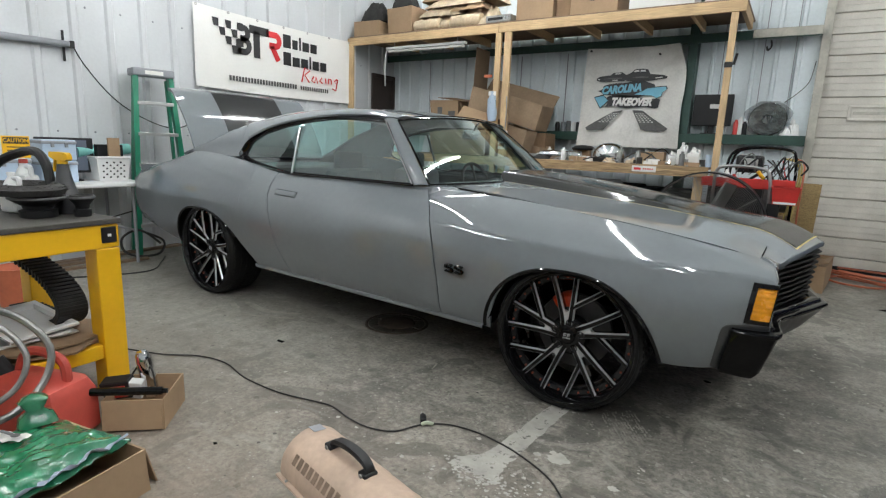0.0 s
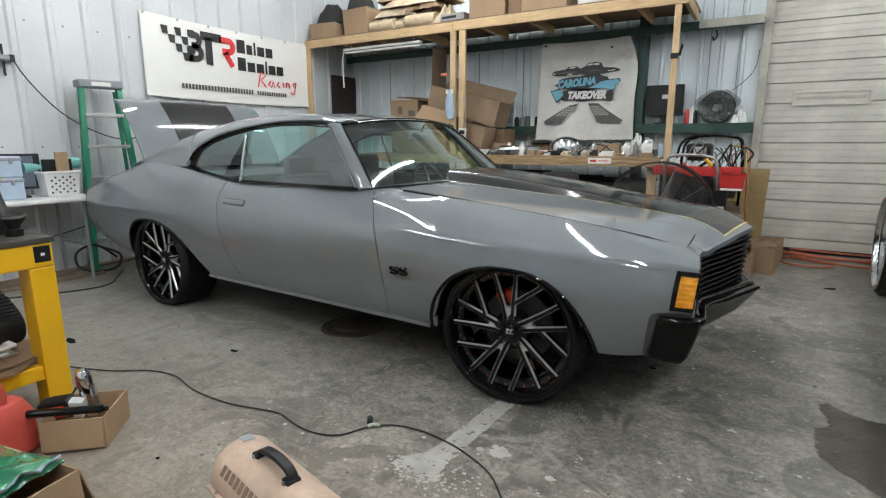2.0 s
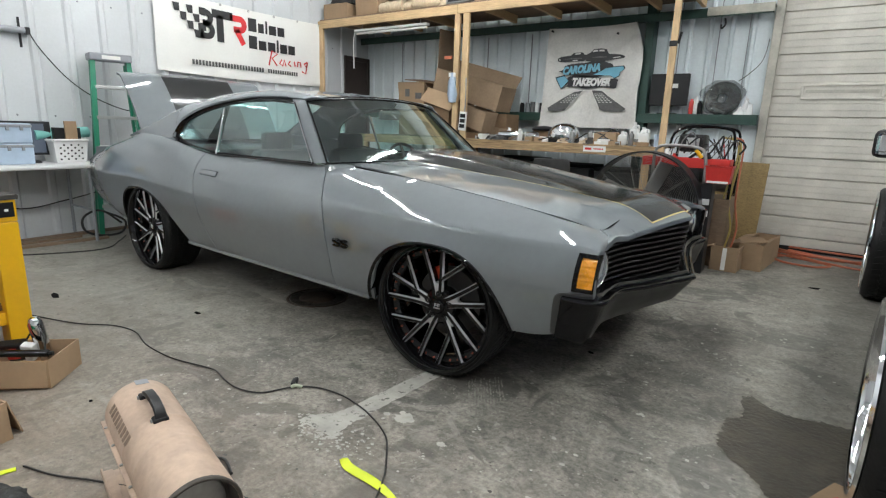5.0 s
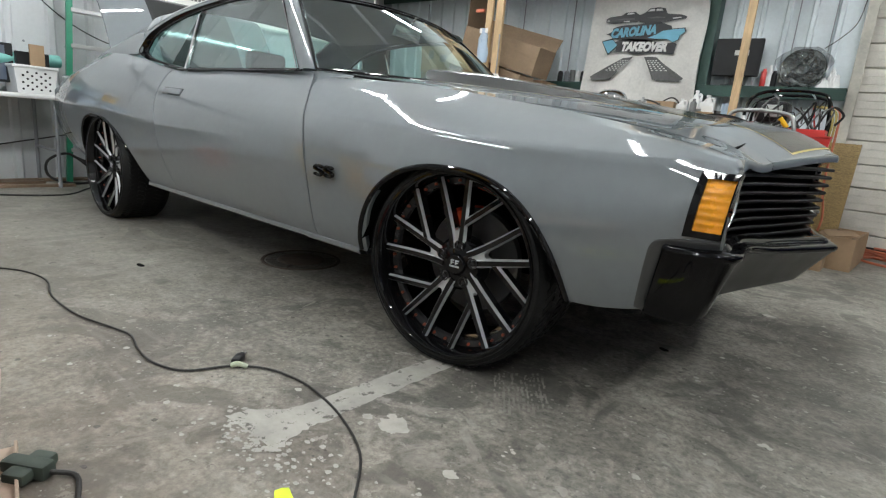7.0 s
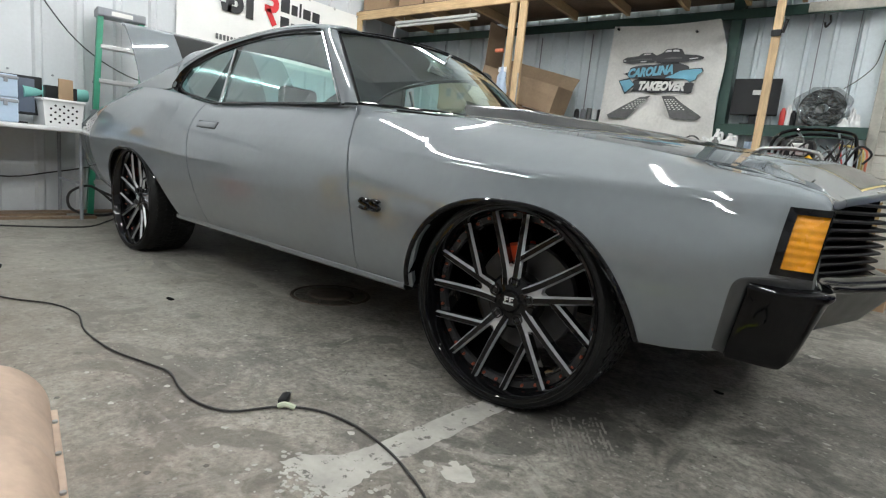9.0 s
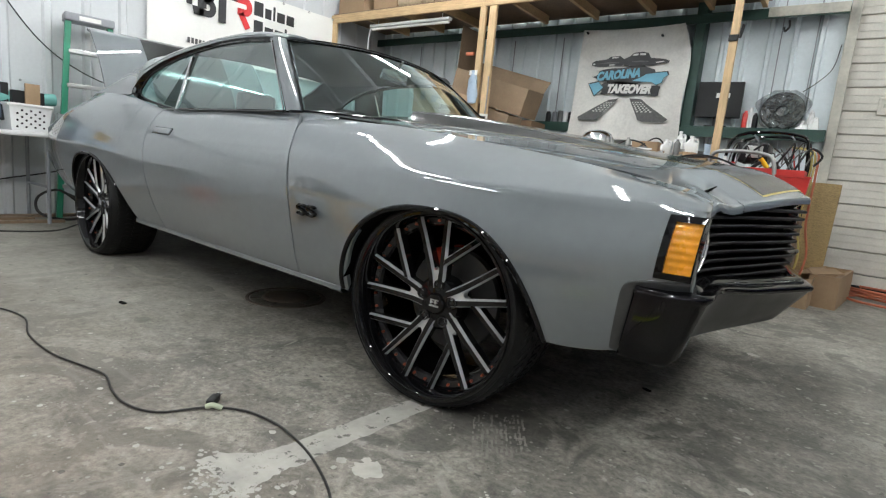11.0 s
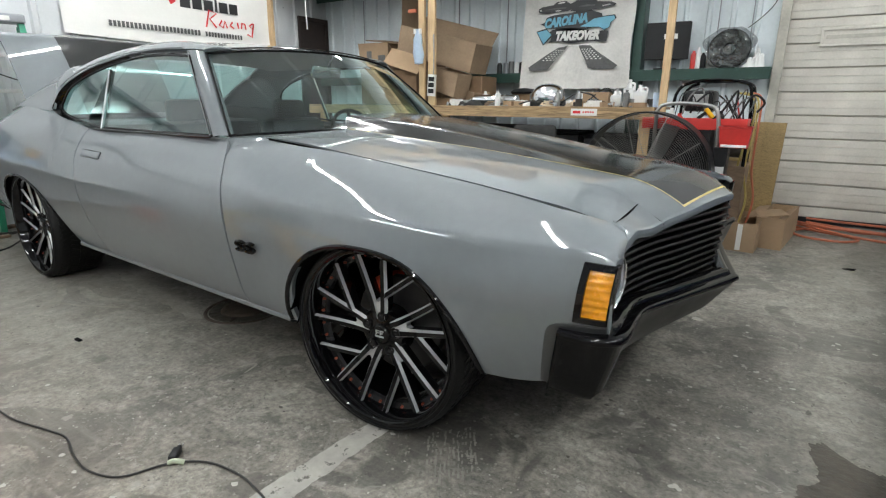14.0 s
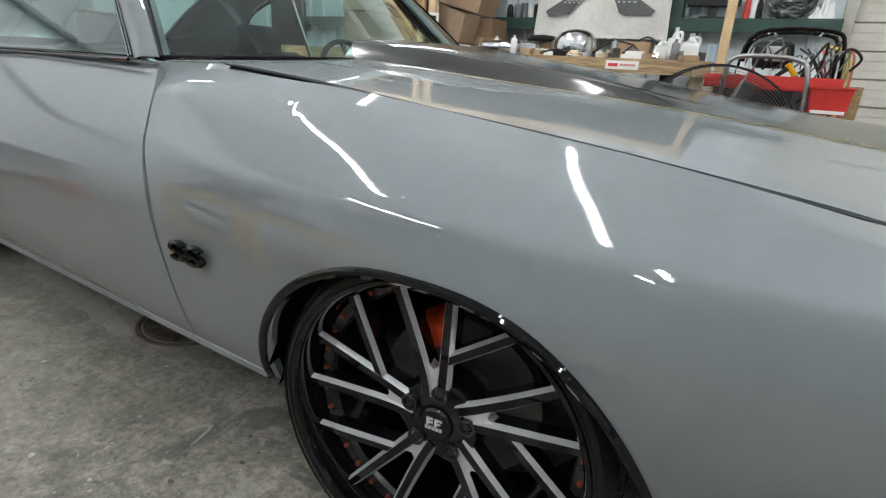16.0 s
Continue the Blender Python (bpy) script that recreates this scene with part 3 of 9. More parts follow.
# storage platform of lumber
PZ, PY = 2.472, 6.705
deck = thing("storage_platform", pose(0, 0, 0), "overhead storage platform of pine lumber and sheet wood", "platform")
bm = bmesh.new()
box(bm, -4.80, -2.424, PY - 0.038, PY, PZ, PZ + 0.1, 0.003)
part("front_beam", bm, PINE, deck)
bm = bmesh.new()
box(bm, -2.42, 0.12, PY - 0.038, PY, PZ + 0.002, PZ + 0.104, 0.003)
part("front_beam", bm, PINE, deck)
bm = bmesh.new()
box(bm, 0.075, 0.115, PY + 0.002, Y_N - 0.21, PZ, PZ + 0.1, 0.003)
part("end_beam", bm, PINE, deck)
bm = bmesh.new()
box(bm, -4.80, 0.118, PY + 0.002, Y_N - 0.03, PZ + 0.106, PZ + 0.125)
part("deck_sheet", bm, PLY_GREY, deck)
joist = None
for x in (-4.2, -3.6, -3.0, -2.1, -1.5, -0.9, -0.35):
    if joist is None:
        bm = bmesh.new()
        box(bm, -0.019, 0.019, PY + 0.002, Y_N - 0.21, PZ + 0.012, PZ + 0.104, 0.002)
        ob = part("joist", bm, PINE, deck)
        joist = ob.data
    else:
        ob = new("joist", joist)
        ob.parent = deck
    ob.location.x = x
for x0, x1 in ((-4.797, -4.705), (-2.457, -2.385), (-2.34, -2.255), (0.0, 0.06)):
    bm = bmesh.new()
    box(bm, x0, x1, PY - 0.036, PY + 0.0, 0, PZ - 0.001, 0.003)
    part("post", bm, PINE_UP, deck)

# long bench under the platform
bench = thing("workbench", pose(0, 0, 0), "long cluttered pine workbench under the platform", "workbench")
bm = bmesh.new()
box(bm, -4.1, -0.02, PY - 0.035, Y_N - 0.21, 1.022, 1.045, 0.002)
part("bench_top", bm, PLY_GREY, bench)
bm = bmesh.new()
box(bm, -4.1, -0.02, PY - 0.075, PY - 0.037, 0.945, 1.048, 0.003)
part("front_board", bm, PINE_DIRTY, bench)
for x in (-4.0, -2.2, -0.15):
    bm = bmesh.new()
    box(bm, x, x + 0.09, PY + 0.01, PY + 0.05, 0, 1.02, 0.003)
    part("leg", bm, PINE_UP, bench)
bm = bmesh.new()
box(bm, -4.1, -0.02, PY + 0.06, Y_N - 0.25, 0.25, 0.275)
part("lower_shelf", bm, PLY_GREY, bench)

# ceiling tubes, some of them added unseen to brighten the near side
def tube_light(x, y, turn, length=2.4, z=TOP - 0.55):
    fixture = thing("ceiling_tube_light", pose(x, y, z, 0, 0, turn), "lit white twin tube light hung from the ceiling, some added unseen as fill", "ceiling light", "ceiling tube lights")
    bm = bmesh.new()
    box(bm, -length / 2, length / 2, -0.06, 0.06, 0.02, 0.07, 0.006)
    for u in (-length / 2 + 0.15, length / 2 - 0.15):
        cyl(bm, (u, 0, 0.07), (u, 0, 0.545), 0.006, n=6)
    part("housing", bm, PLASTIC_WHITE, fixture)
    half = length / 2 - 0.02
    for u in (-1, 1):
        bm = bmesh.new()
        cyl(bm, (u * half, 0, 0), (u * 0.03, 0, 0), 0.02, n=8)
        part("lamp_tube", bm, TUBE, fixture)
    return fixture


for x, y, turn in TUBES:
    tube_light(x, y, turn)

# ---- grey coupe ----
CAR = pose(-0.039, 3.941, 0, 0, 0, -2.9)
WB, HUB_Z, TYRE_R = 2.845, 0.334, 0.340

SIDE_X = (-4.05, -3.6, -3.2, -2.85, -2.4, -2.0, -1.4, -0.75)
SIDE = (
    ((0.800, 0.430), (0.830, 0.480), (0.865, 0.612), (0.868, 0.721), (0.845, 0.785), (0.795, 0.845), (0.730, 0.880), (0.660, 0.905)),
    ((0.870, 0.380), (0.900, 0.440), (0.940, 0.612), (0.943, 0.711), (0.917, 0.792), (0.880, 0.885), (0.835, 0.945), (0.700, 0.975)),
    ((0.880, 0.320), (0.920, 0.400), (0.958, 0.612), (0.963, 0.711), (0.940, 0.797), (0.898, 0.905), (0.852, 0.985), (0.775, 1.050)),
    ((0.880, 0.300), (0.920, 0.380), (0.965, 0.612), (0.969, 0.711), (0.948, 0.797), (0.908, 0.900), (0.855, 0.975), (0.785, 1.040)),
    ((0.880, 0.296), (0.917, 0.360), (0.957, 0.582), (0.958, 0.701), (0.932, 0.793), (0.898, 0.892), (0.860, 0.955), (0.815, 1.000)),
    ((0.880, 0.296), (0.915, 0.360), (0.952, 0.572), (0.948, 0.696), (0.912, 0.788), (0.872, 0.862), (0.835, 0.915), (0.805, 0.942)),
    ((0.880, 0.296), (0.915, 0.360), (0.952, 0.572), (0.946, 0.701), (0.908, 0.787), (0.866, 0.860), (0.828, 0.914), (0.800, 0.942)),
    ((0.880, 0.296), (0.915, 0.360), (0.952, 0.572), (0.945, 0.701), (0.906, 0.785), (0.854, 0.857), (0.803, 0.912), (0.780, 0.944)),
)
NOSE_X = (-1.0, -0.75, -0.56, -0.3, 0.0, 0.3, 0.6, 0.70, 0.73, 0.757, 0.772)
NOSE = (
    ((0.880, 0.296), (0.915, 0.360), (0.952, 0.572), (0.943, 0.703), (0.907, 0.783), (0.858, 0.858), (0.812, 0.913), (0.685, 0.944)),
    ((0.880, 0.296), (0.915, 0.360), (0.950, 0.572), (0.938, 0.700), (0.909, 0.778), (0.854, 0.857), (0.803, 0.912), (0.685, 0.944)),
    ((0.880, 0.296), (0.915, 0.360), (0.950, 0.572), (0.931, 0.695), (0.912, 0.770), (0.841, 0.848), (0.776, 0.900), (0.685, 0.930)),
    ((0.880, 0.296), (0.915, 0.360), (0.949, 0.572), (0.926, 0.685), (0.908, 0.757), (0.828, 0.832), (0.759, 0.876), (0.685, 0.910)),
    ((0.870, 0.308), (0.910, 0.370), (0.946, 0.563), (0.922, 0.672), (0.904, 0.745), (0.817, 0.815), (0.750, 0.850), (0.683, 0.877)),
    ((0.858, 0.322), (0.893, 0.385), (0.934, 0.560), (0.911, 0.662), (0.893, 0.740), (0.807, 0.798), (0.743, 0.823), (0.680, 0.843)),
    ((0.842, 0.352), (0.868, 0.410), (0.908, 0.560), (0.893, 0.660), (0.874, 0.742), (0.803, 0.778), (0.738, 0.790), (0.675, 0.796)),
    ((0.836, 0.400), (0.856, 0.440), (0.892, 0.575), (0.892, 0.674), (0.859, 0.746), (0.810, 0.763), (0.742, 0.775), (0.672, 0.780)),
    ((0.833, 0.410), (0.853, 0.450), (0.887, 0.575), (0.889, 0.674), (0.860, 0.741), (0.815, 0.758), (0.750, 0.766), (0.685, 0.768)),
    ((0.832, 0.420), (0.850, 0.450), (0.880, 0.575), (0.885, 0.674), (0.862, 0.735), (0.830, 0.751), (0.785, 0.757), (0.740, 0.756)),
    ((0.830, 0.420), (0.847, 0.450), (0.874, 0.575), (0.880, 0.674), (0.864, 0.725), (0.855, 0.734), (0.840, 0.738), (0.815, 0.735)),
)


def section(xs, table, x):
    """Body side at x as a dense fair curve of (y, z) from the sill to the top edge."""
    table = np.array(table)
    reach = min(0.12, (xs[-1] - x) * 0.5, (x - xs[0]) * 0.5)
    pts = sum(w * hermite(xs, table, x + reach * d) for d, w in ((-1, 0.1), (-0.5, 0.22), (0, 0.36), (0.5, 0.22), (1, 0.1)))
    knots = [(a, b, 0) for a, b in pts]
    low, high = (np.array([(p.x, p.y) for p in smooth_line(k, 6)]) for k in (knots[:5], knots[4:]))

    def fair(line, times):
        for _ in range(times):
            line[1:-1] = 0.5 * line[1:-1] + 0.25 * (line[:-2] + line[2:])
        return line

    line = fair(np.vstack((fair(low, 18)[:-1], fair(high, 18))), 1)
    return [(float(a), float(b)) for a, b in line]


def on_curve(curve, z):
    """Position along the curve, in points, at height z."""
    for i in range(len(curve) - 1):
        if curve[i + 1][1] >= z:
            return i + min(max((z - curve[i][1]) / max(curve[i + 1][1] - curve[i][1], 1e-6), 0), 1)
    return len(curve) - 1.001


def at_curve(curve, u):
    i = min(int(u), len(curve) - 2)
    t = u - i
    return curve[i][0] * (1 - t) + curve[i + 1][0] * t, curve[i][1] * (1 - t) + curve[i + 1][1] * t


def arch(x, hub, front):
    """Height of the wheel opening's edge above the sill, or none."""
    d = x - hub
    if front:
        reach = 0.413 if d < 0 else 0.412
        if abs(d) >= reach:
            return 0
        return 0.24 + 0.405 * (1 - (abs(d) / reach) ** 2.5) ** 0.5
    if d > 0:
        return 0.24 + 0.405 * (1 - (d / 0.53) ** 1.9) ** 0.62 if d < 0.53 else 0
    return 0.24 + 0.405 * (1 - (abs(d) / 0.43) ** 3.0) ** 0.5 if abs(d) < 0.43 else 0


def push_in(bm, side):
    """A lip of 16 mm turned inwards all round a side panel."""
    facing(bm, (0, side, 0.3))
    rim = [e for e in bm.edges if len(e.link_faces) == 1]
    twin = {v: bm.verts.new(v.co - Vector((0, v.normal.y, v.normal.z)).normalized() * 0.016) for v in {w for e in rim for w in e.verts}}
    for e in rim:
        a, b = e.verts
        bm.faces.new((a, b, twin[b], twin[a]))


def panel(xs, table, stations, side, rows=30, lean=lambda z: 0.0, low=lambda x: 0.0, top=None):
    """A body-side panel between stations, its lower edge cut by the wheel opening."""
    bm = bmesh.new()
    grid = []
    for k, x in enumerate(stations):
        curve = section(xs, table, x)
        u0 = on_curve(curve, low(x)) if low(x) else 0
        u1 = len(curve) - 1
        line = []
        for j in range(rows + 1):
            mid = len(curve) - 19
            cut = rows * 2 // 5
            u = u0 + (mid - u0) * j / cut if j <= cut else mid + (u1 - mid) * (j - cut) / (rows - cut)
            y, z = at_curve(curve, u)
            w = k / (len(stations) - 1)
            line.append(Vector((x + lean(w, z), side * y, z)))
        grid.append(line)
    sheet(bm, grid)
    push_in(bm, side)
    return bm


def spread(a, b, n, *tight):
    """Stations from a to b, crowded at the given places."""
    out = {round(a + (b - a) * i / n, 4) for i in range(n + 1)}
    for c in tight:
        for d in (0.0, 0.002, 0.006, 0.014, 0.028, 0.045, 0.065):
            for s in (-1, 1):
                if a < c + s * d < b:
                    out.add(round(c + s * d, 4))
    return sorted(out)


def front_seam(z):
    return hermite((0.29, 0.34, 0.49, 0.58, 0.69, 0.785, 0.86, 0.95), (0.065, 0.064, 0.062, 0.05, 0.023, -0.020, -0.068, -0.14), z)


def rear_seam(z):
    return hermite((0.29, 0.34, 0.433, 0.57, 0.70, 0.835, 0.95), (0.14, 0.122, 0.07, 0.015, -0.03, -0.085, -0.08), z)


def build_body(car):
    """Outer panels, both sides."""
    for side in (-1, 1):
        door = panel(SIDE_X, SIDE, [-2.032 + 1.283 * i / 30 for i in range(31)], side, 34,
                     lambda w, z: (1 - w) * rear_seam(z) + w * front_seam(z))
        d = part("door", door, PAINT, car, "grey painted door", True, 60)
        bm = bmesh.new()
        box(bm, -0.10, 0.10, -0.010, 0.010, -0.018, 0.018, 0.006, pose(-1.948, side * 0.886, 0.823, side * 29, 1.5, 0))
        part("door_handle", bm, PAINT, d, "grey flush door handle", True)
        bm = bmesh.new()
        for z in (-0.020, 0.020):
            box(bm, -0.103, 0.103, -0.004, 0.004, z - 0.0008, z + 0.0008, 0, pose(-1.948, side * 0.8865, 0.823, side * 29, 1.5, 0))
        for x in (-0.103, 0.103):
            box(bm, x - 0.0005, x + 0.0005, -0.004, 0.004, -0.020, 0.020, 0, pose(-1.948, side * 0.8865, 0.823, side * 29, 1.5, 0))
        part("handle_gap", bm, MATT_BLACK, d)
        fender = panel(NOSE_X, NOSE, spread(-0.7435, 0.772, 44, -0.413, 0.412, 0.745), side, 34,
                       lambda w, z: (1 - min(w * 2.6, 1)) * front_seam(z), lambda x: arch(x, 0, True))
        part("front_fender", fender, PAINT, car, "grey painted front fender", True, 60)
        quarter = panel(SIDE_X, SIDE, spread(-4.05, -2.038, 44, -WB - 0.43, -WB + 0.53), side, 34,
                        lambda w, z: max(w * 2.2 - 1.2, 0) * rear_seam(z), lambda x: arch(x, -WB, False))
        part("rear_quarter_panel", quarter, PAINT, car, "grey painted rear quarter panel", True, 60)
        # black wheel-opening mouldings
        for hub, front, a, b in ((0, True, -0.411, 0.410), (-WB, False, -0.428, 0.40)):
            xs, table = (NOSE_X, NOSE) if front else (SIDE_X, SIDE)
            pts = []
            for i in range(61):
                x = hub + a + (b - a) * (0.5 - 0.5 * math.cos(math.pi * i / 60))
                z = max(arch(x, hub, front), 0.30)
                c = section(xs, table, x)
                y, z = at_curve(c, on_curve(c, z))
                pts.append(Vector((x, side * (y + 0.004), z)))
            bm = bmesh.new()
            centre = Vector((hub, 0, 0.3))
            rows = []
            for p in pts:
                out = (p - centre)
                out.y = 0
                out.normalize()
                rows.append([p + out * o + Vector((0, side * h, 0)) for o, h in ((-0.006, -0.005), (-0.006, 0.0), (0.001, 0.006), (0.007, 0.006), (0.011, 0.002), (0.012, -0.006))])
            sheet(bm, rows)
            part("wheel_arch_trim", bm, GLOSS_BLACK, car, "gloss black wheel arch moulding", True)
            bm = bmesh.new()
            rows = []
            for p in pts:
                inner = p + Vector((hub - p.x, 0, 0.3 - p.z)).normalized() * 0.0065
                rows.append([inner - Vector((0, side * 0.004, 0)), inner - Vector((0, side * 0.06, 0)), Vector((p.x, p.y - side * 0.12, p.z + 0.01)), Vector((p.x, side * 0.5, p.z))])
            sheet(bm, rows)
            part("wheel_well", bm, MATT_BLACK, car, "", True)
        bm = bmesh.new()
        sheet(bm, [[Vector((x, side * y, z)) for y, z in ((0.880, 0.306), (0.8855, 0.300), (0.884, 0.284), (0.872, 0.275), (0.80, 0.275))] for x in (-2.30, -1.4, -0.43)])
        part("sill_moulding", bm, PAINT, car)
    # underbody and inner tub
    bm = bmesh.new()
    box(bm, -2.33, -0.44, -0.86, 0.86, 0.29, 0.36)
    box(bm, -3.95, -3.3, -0.8, 0.8, 0.40, 0.5)
    box(bm, -4.0, 0.6, -0.52, 0.52, 0.27, 0.42)
    box(bm, -0.6, -0.55, -0.80, 0.80, 0.3, 0.76)
    box(bm, 0.44, 0.70, -0.80, 0.80, 0.40, 0.62)
    part("underbody", bm, MATT_BLACK, car)
    bm = bmesh.new()
    tube(bm, smooth_line([(-0.6, -0.3, 0.27), (-1.6, -0.32, 0.26), (-2.3, -0.35, 0.27), (-2.9, -0.5, 0.33), (-3.9, -0.55, 0.36)]), 0.03, 10)
    part("exhaust_pipe", bm, STEEL, car, "", True)
    bm = bmesh.new()
    rows = [[Vector((-4.05 - 0.04 * math.cos(y / 0.9 * 1.5), y * hermite((0, 1), (1, 1), 0), z)) for y in np.linspace(-0.86 if 0.5 < z < 0.8 else -0.80, 0.86 if 0.5 < z < 0.8 else 0.80, 13)] for z in (0.42, 0.55, 0.68, 0.78, 0.85, 0.90)]
    sheet(bm, rows)
    part("rear_panel", bm, PAINT, car, "grey painted tail panel", True)


def hood_height(x, y):
    """Outer surface of the hood: domed, with a raised centre, rolling down at the nose."""
    s = min(abs(y) / 0.676, 1)
    edge = hermite((-0.8, -0.44, -0.13, 0.14, 0.25, 0.5, 0.69, 0.9), (0.952, 0.922, 0.889, 0.861, 0.848, 0.815, 0.787, 0.757), x)
    crown = hermite((-0.8, -0.3, 0.03, 0.2, 0.4, 0.58, 0.7, 0.9), (0.035, 0.050, 0.065, 0.070, 0.076, 0.082, 0.089, 0.099), x)
    bulge = 0.052 * (1 - step(-0.55, 0.55, x)) * (1 - step(0.235, 0.30, abs(y)))
    roll = 1.45 * max(0.22 - (nose_edge(y) - x), 0) ** 2 * (1 - 0.65 * step(0.48, 0.676, abs(y)))
    return edge + crown * (1 - s ** 1.5) + bulge - roll


def nose_edge(y):
    """Leading edge of the sheet metal over the grille: a shallow point with kinks."""
    return float(np.interp(abs(y), (0, 0.305, 0.44, 0.55, 0.64, 0.70), (0.888, 0.814, 0.773, 0.752, 0.743, 0.733)))


def hood_front(y):
    return nose_edge(y) - 0.012 if abs(y) < 0.445 else 0.690


def hood_rear(y):
    return -0.72 - 0.055 * (abs(y) / 0.68) ** 2


def hood_sheet(y0, y1, x0, x1, lift, ny=24, nx=44, ys=None):
    bm = bmesh.new()
    rows = []
    ys = ys if ys is not None else [y0 + (y1 - y0) * j / ny for j in range(ny + 1)]
    for i in range(nx + 1):
        row = []
        for y in ys:
            a = hood_rear(y) if x0 is None else x0(y)
            b = hood_front(y) if x1 is None else x1(y)
            x = a + (b - a) * i / nx
            row.append(Vector((x, y, hood_height(x, y) + lift)))
        rows.append(row)
    sheet(bm, rows)
    return bm


def nose_lip(ys):
    """Rolled lip over the grille."""
    bm = bmesh.new()
    rows = []
    for y in ys:
        x = nose_edge(y)
        z = hood_height(x - 0.012, y) - 0.03 * step(0.60, 0.70, abs(y))
        rows.append([Vector((x - 0.012, y, z)), Vector((x - 0.003, y, z - 0.004)), Vector((x + 0.001, y, z - 0.012)), Vector((x, y, z - 0.026)), Vector((x - 0.012, y, z - 0.030)), Vector((x - 0.05, y, z - 0.030))])
    sheet(bm, rows)
    return bm


def build_hood(car):
    ys = [-0.668, -0.66] + list(np.linspace(-0.64, -0.4465, 8)) + list(np.linspace(-0.4435, 0.4435, 42)) + list(np.linspace(0.4465, 0.64, 8)) + [0.66, 0.668]
    bm = hood_sheet(0, 0, None, None, 0, 0, 60, ys)
    thicken(bm, 0.014)
    hood = part("hood", bm, PAINT, car, "grey hood with raised centre and wide black stripe", True, 50)
    part("hood_lip", nose_lip(np.linspace(-0.4435, 0.4435, 43)), PAINT, hood, "", True)
    vee = lambda y: 0.860 - 0.062 * abs(y - 0.02) / 0.31
    part("stripe", hood_sheet(-0.295, 0.335, None, lambda y: vee(y) - 0.007, 0.0014, 30, 60), STRIPE, hood, "wide gloss black hood stripe", True)
    part("pinstripe", hood_sheet(-0.305, 0.345, lambda y: vee(y) - 0.006, vee, 0.0015, 30, 2), GOLD, hood, "gold pinstripe across the nose", True)
    for y in (-0.302, 0.342):
        part("pinstripe", hood_sheet(y - 0.0022, y + 0.0022, None, vee, 0.0015, 1, 60), GOLD, hood, "thin gold pinstripe", True)
    for side in (-1, 1):
        bm = bmesh.new()
        tube(bm, [(x, side * 0.6765, hood_height(x, 0.668) - 0.0075) for x in np.linspace(-0.77, 0.69, 30)], 0.004, 6)
        part("hood_gap", bm, MATT_BLACK, car)
        # corner filler between hood, fender and grille
        bm = bmesh.new()
        rows = []
        for y in np.linspace(0.4465, 0.70, 16):
            e = nose_edge(y) - 0.012
            drop = 0.03 * step(0.60, 0.70, y)
            rows.append([Vector((x, side * y, hood_height(x, min(y, 0.668)) - drop * (i / 5) ** 1.5)) for i, x in enumerate(np.linspace(0.693, e, 6))])
        sheet(bm, rows)
        corner = part("header_corner", bm, PAINT, car, "grey corner filler panel", True)
        part("corner_lip", nose_lip([side * y for y in np.linspace(0.4465, 0.70, 14)]), PAINT, corner, "", True)
        bm = bmesh.new()
        tube(bm, [(0.6915, side * 0.668, hood_height(0.69, 0.668) - 0.004), (0.6915, side * 0.445, hood_height(0.69, 0.445) - 0.003), (nose_edge(0.445) - 0.01, side * 0.445, hood_height(0.765, 0.445) - 0.003)], 0.0022, 6)
        part("panel_gap", bm, MATT_BLACK, corner)
    bm = bmesh.new()
    ys = np.linspace(-0.80, 0.80, 41)
    sheet(bm, [[Vector((x, y, float(np.interp(abs(y), (0, 0.62, 0.685, 0.75, 0.80), (0.948, 0.945, 0.936, 0.914, 0.890))) - 0.003 + drop)) for y in ys] for x, drop in ((-1.0, 0.0), (-0.85, 0.0), (-0.76, 0.0), (-0.66, -0.03))])
    cowl = part("cowl_panel", bm, PAINT, car, "", True)
    for side in (-1, 1):
        bm = bmesh.new()
        rows = []
        for x, reach in ((-1.0, 0.788), (-0.94, 0.787), (-0.90, 0.785), (-0.872, 0.780), (-0.855, 0.755), (-0.83, 0.715), (-0.80, 0.696), (-0.7425, 0.684)):
            rows.append([Vector((x, side * (0.655 + (reach - 0.655) * u), 0.9515 - 0.006 * u * u - 0.05 * max(x + 0.85, 0))) for u in (0, 0.25, 0.5, 0.75, 1)])
            rows[-1].append(rows[-1][-1] + Vector((0, side * (0.045 * step(-0.875, -0.85, x) - 0.004), -0.038)))
        sheet(bm, rows)
        part("cowl_corner", bm, PAINT, cowl, "", True)


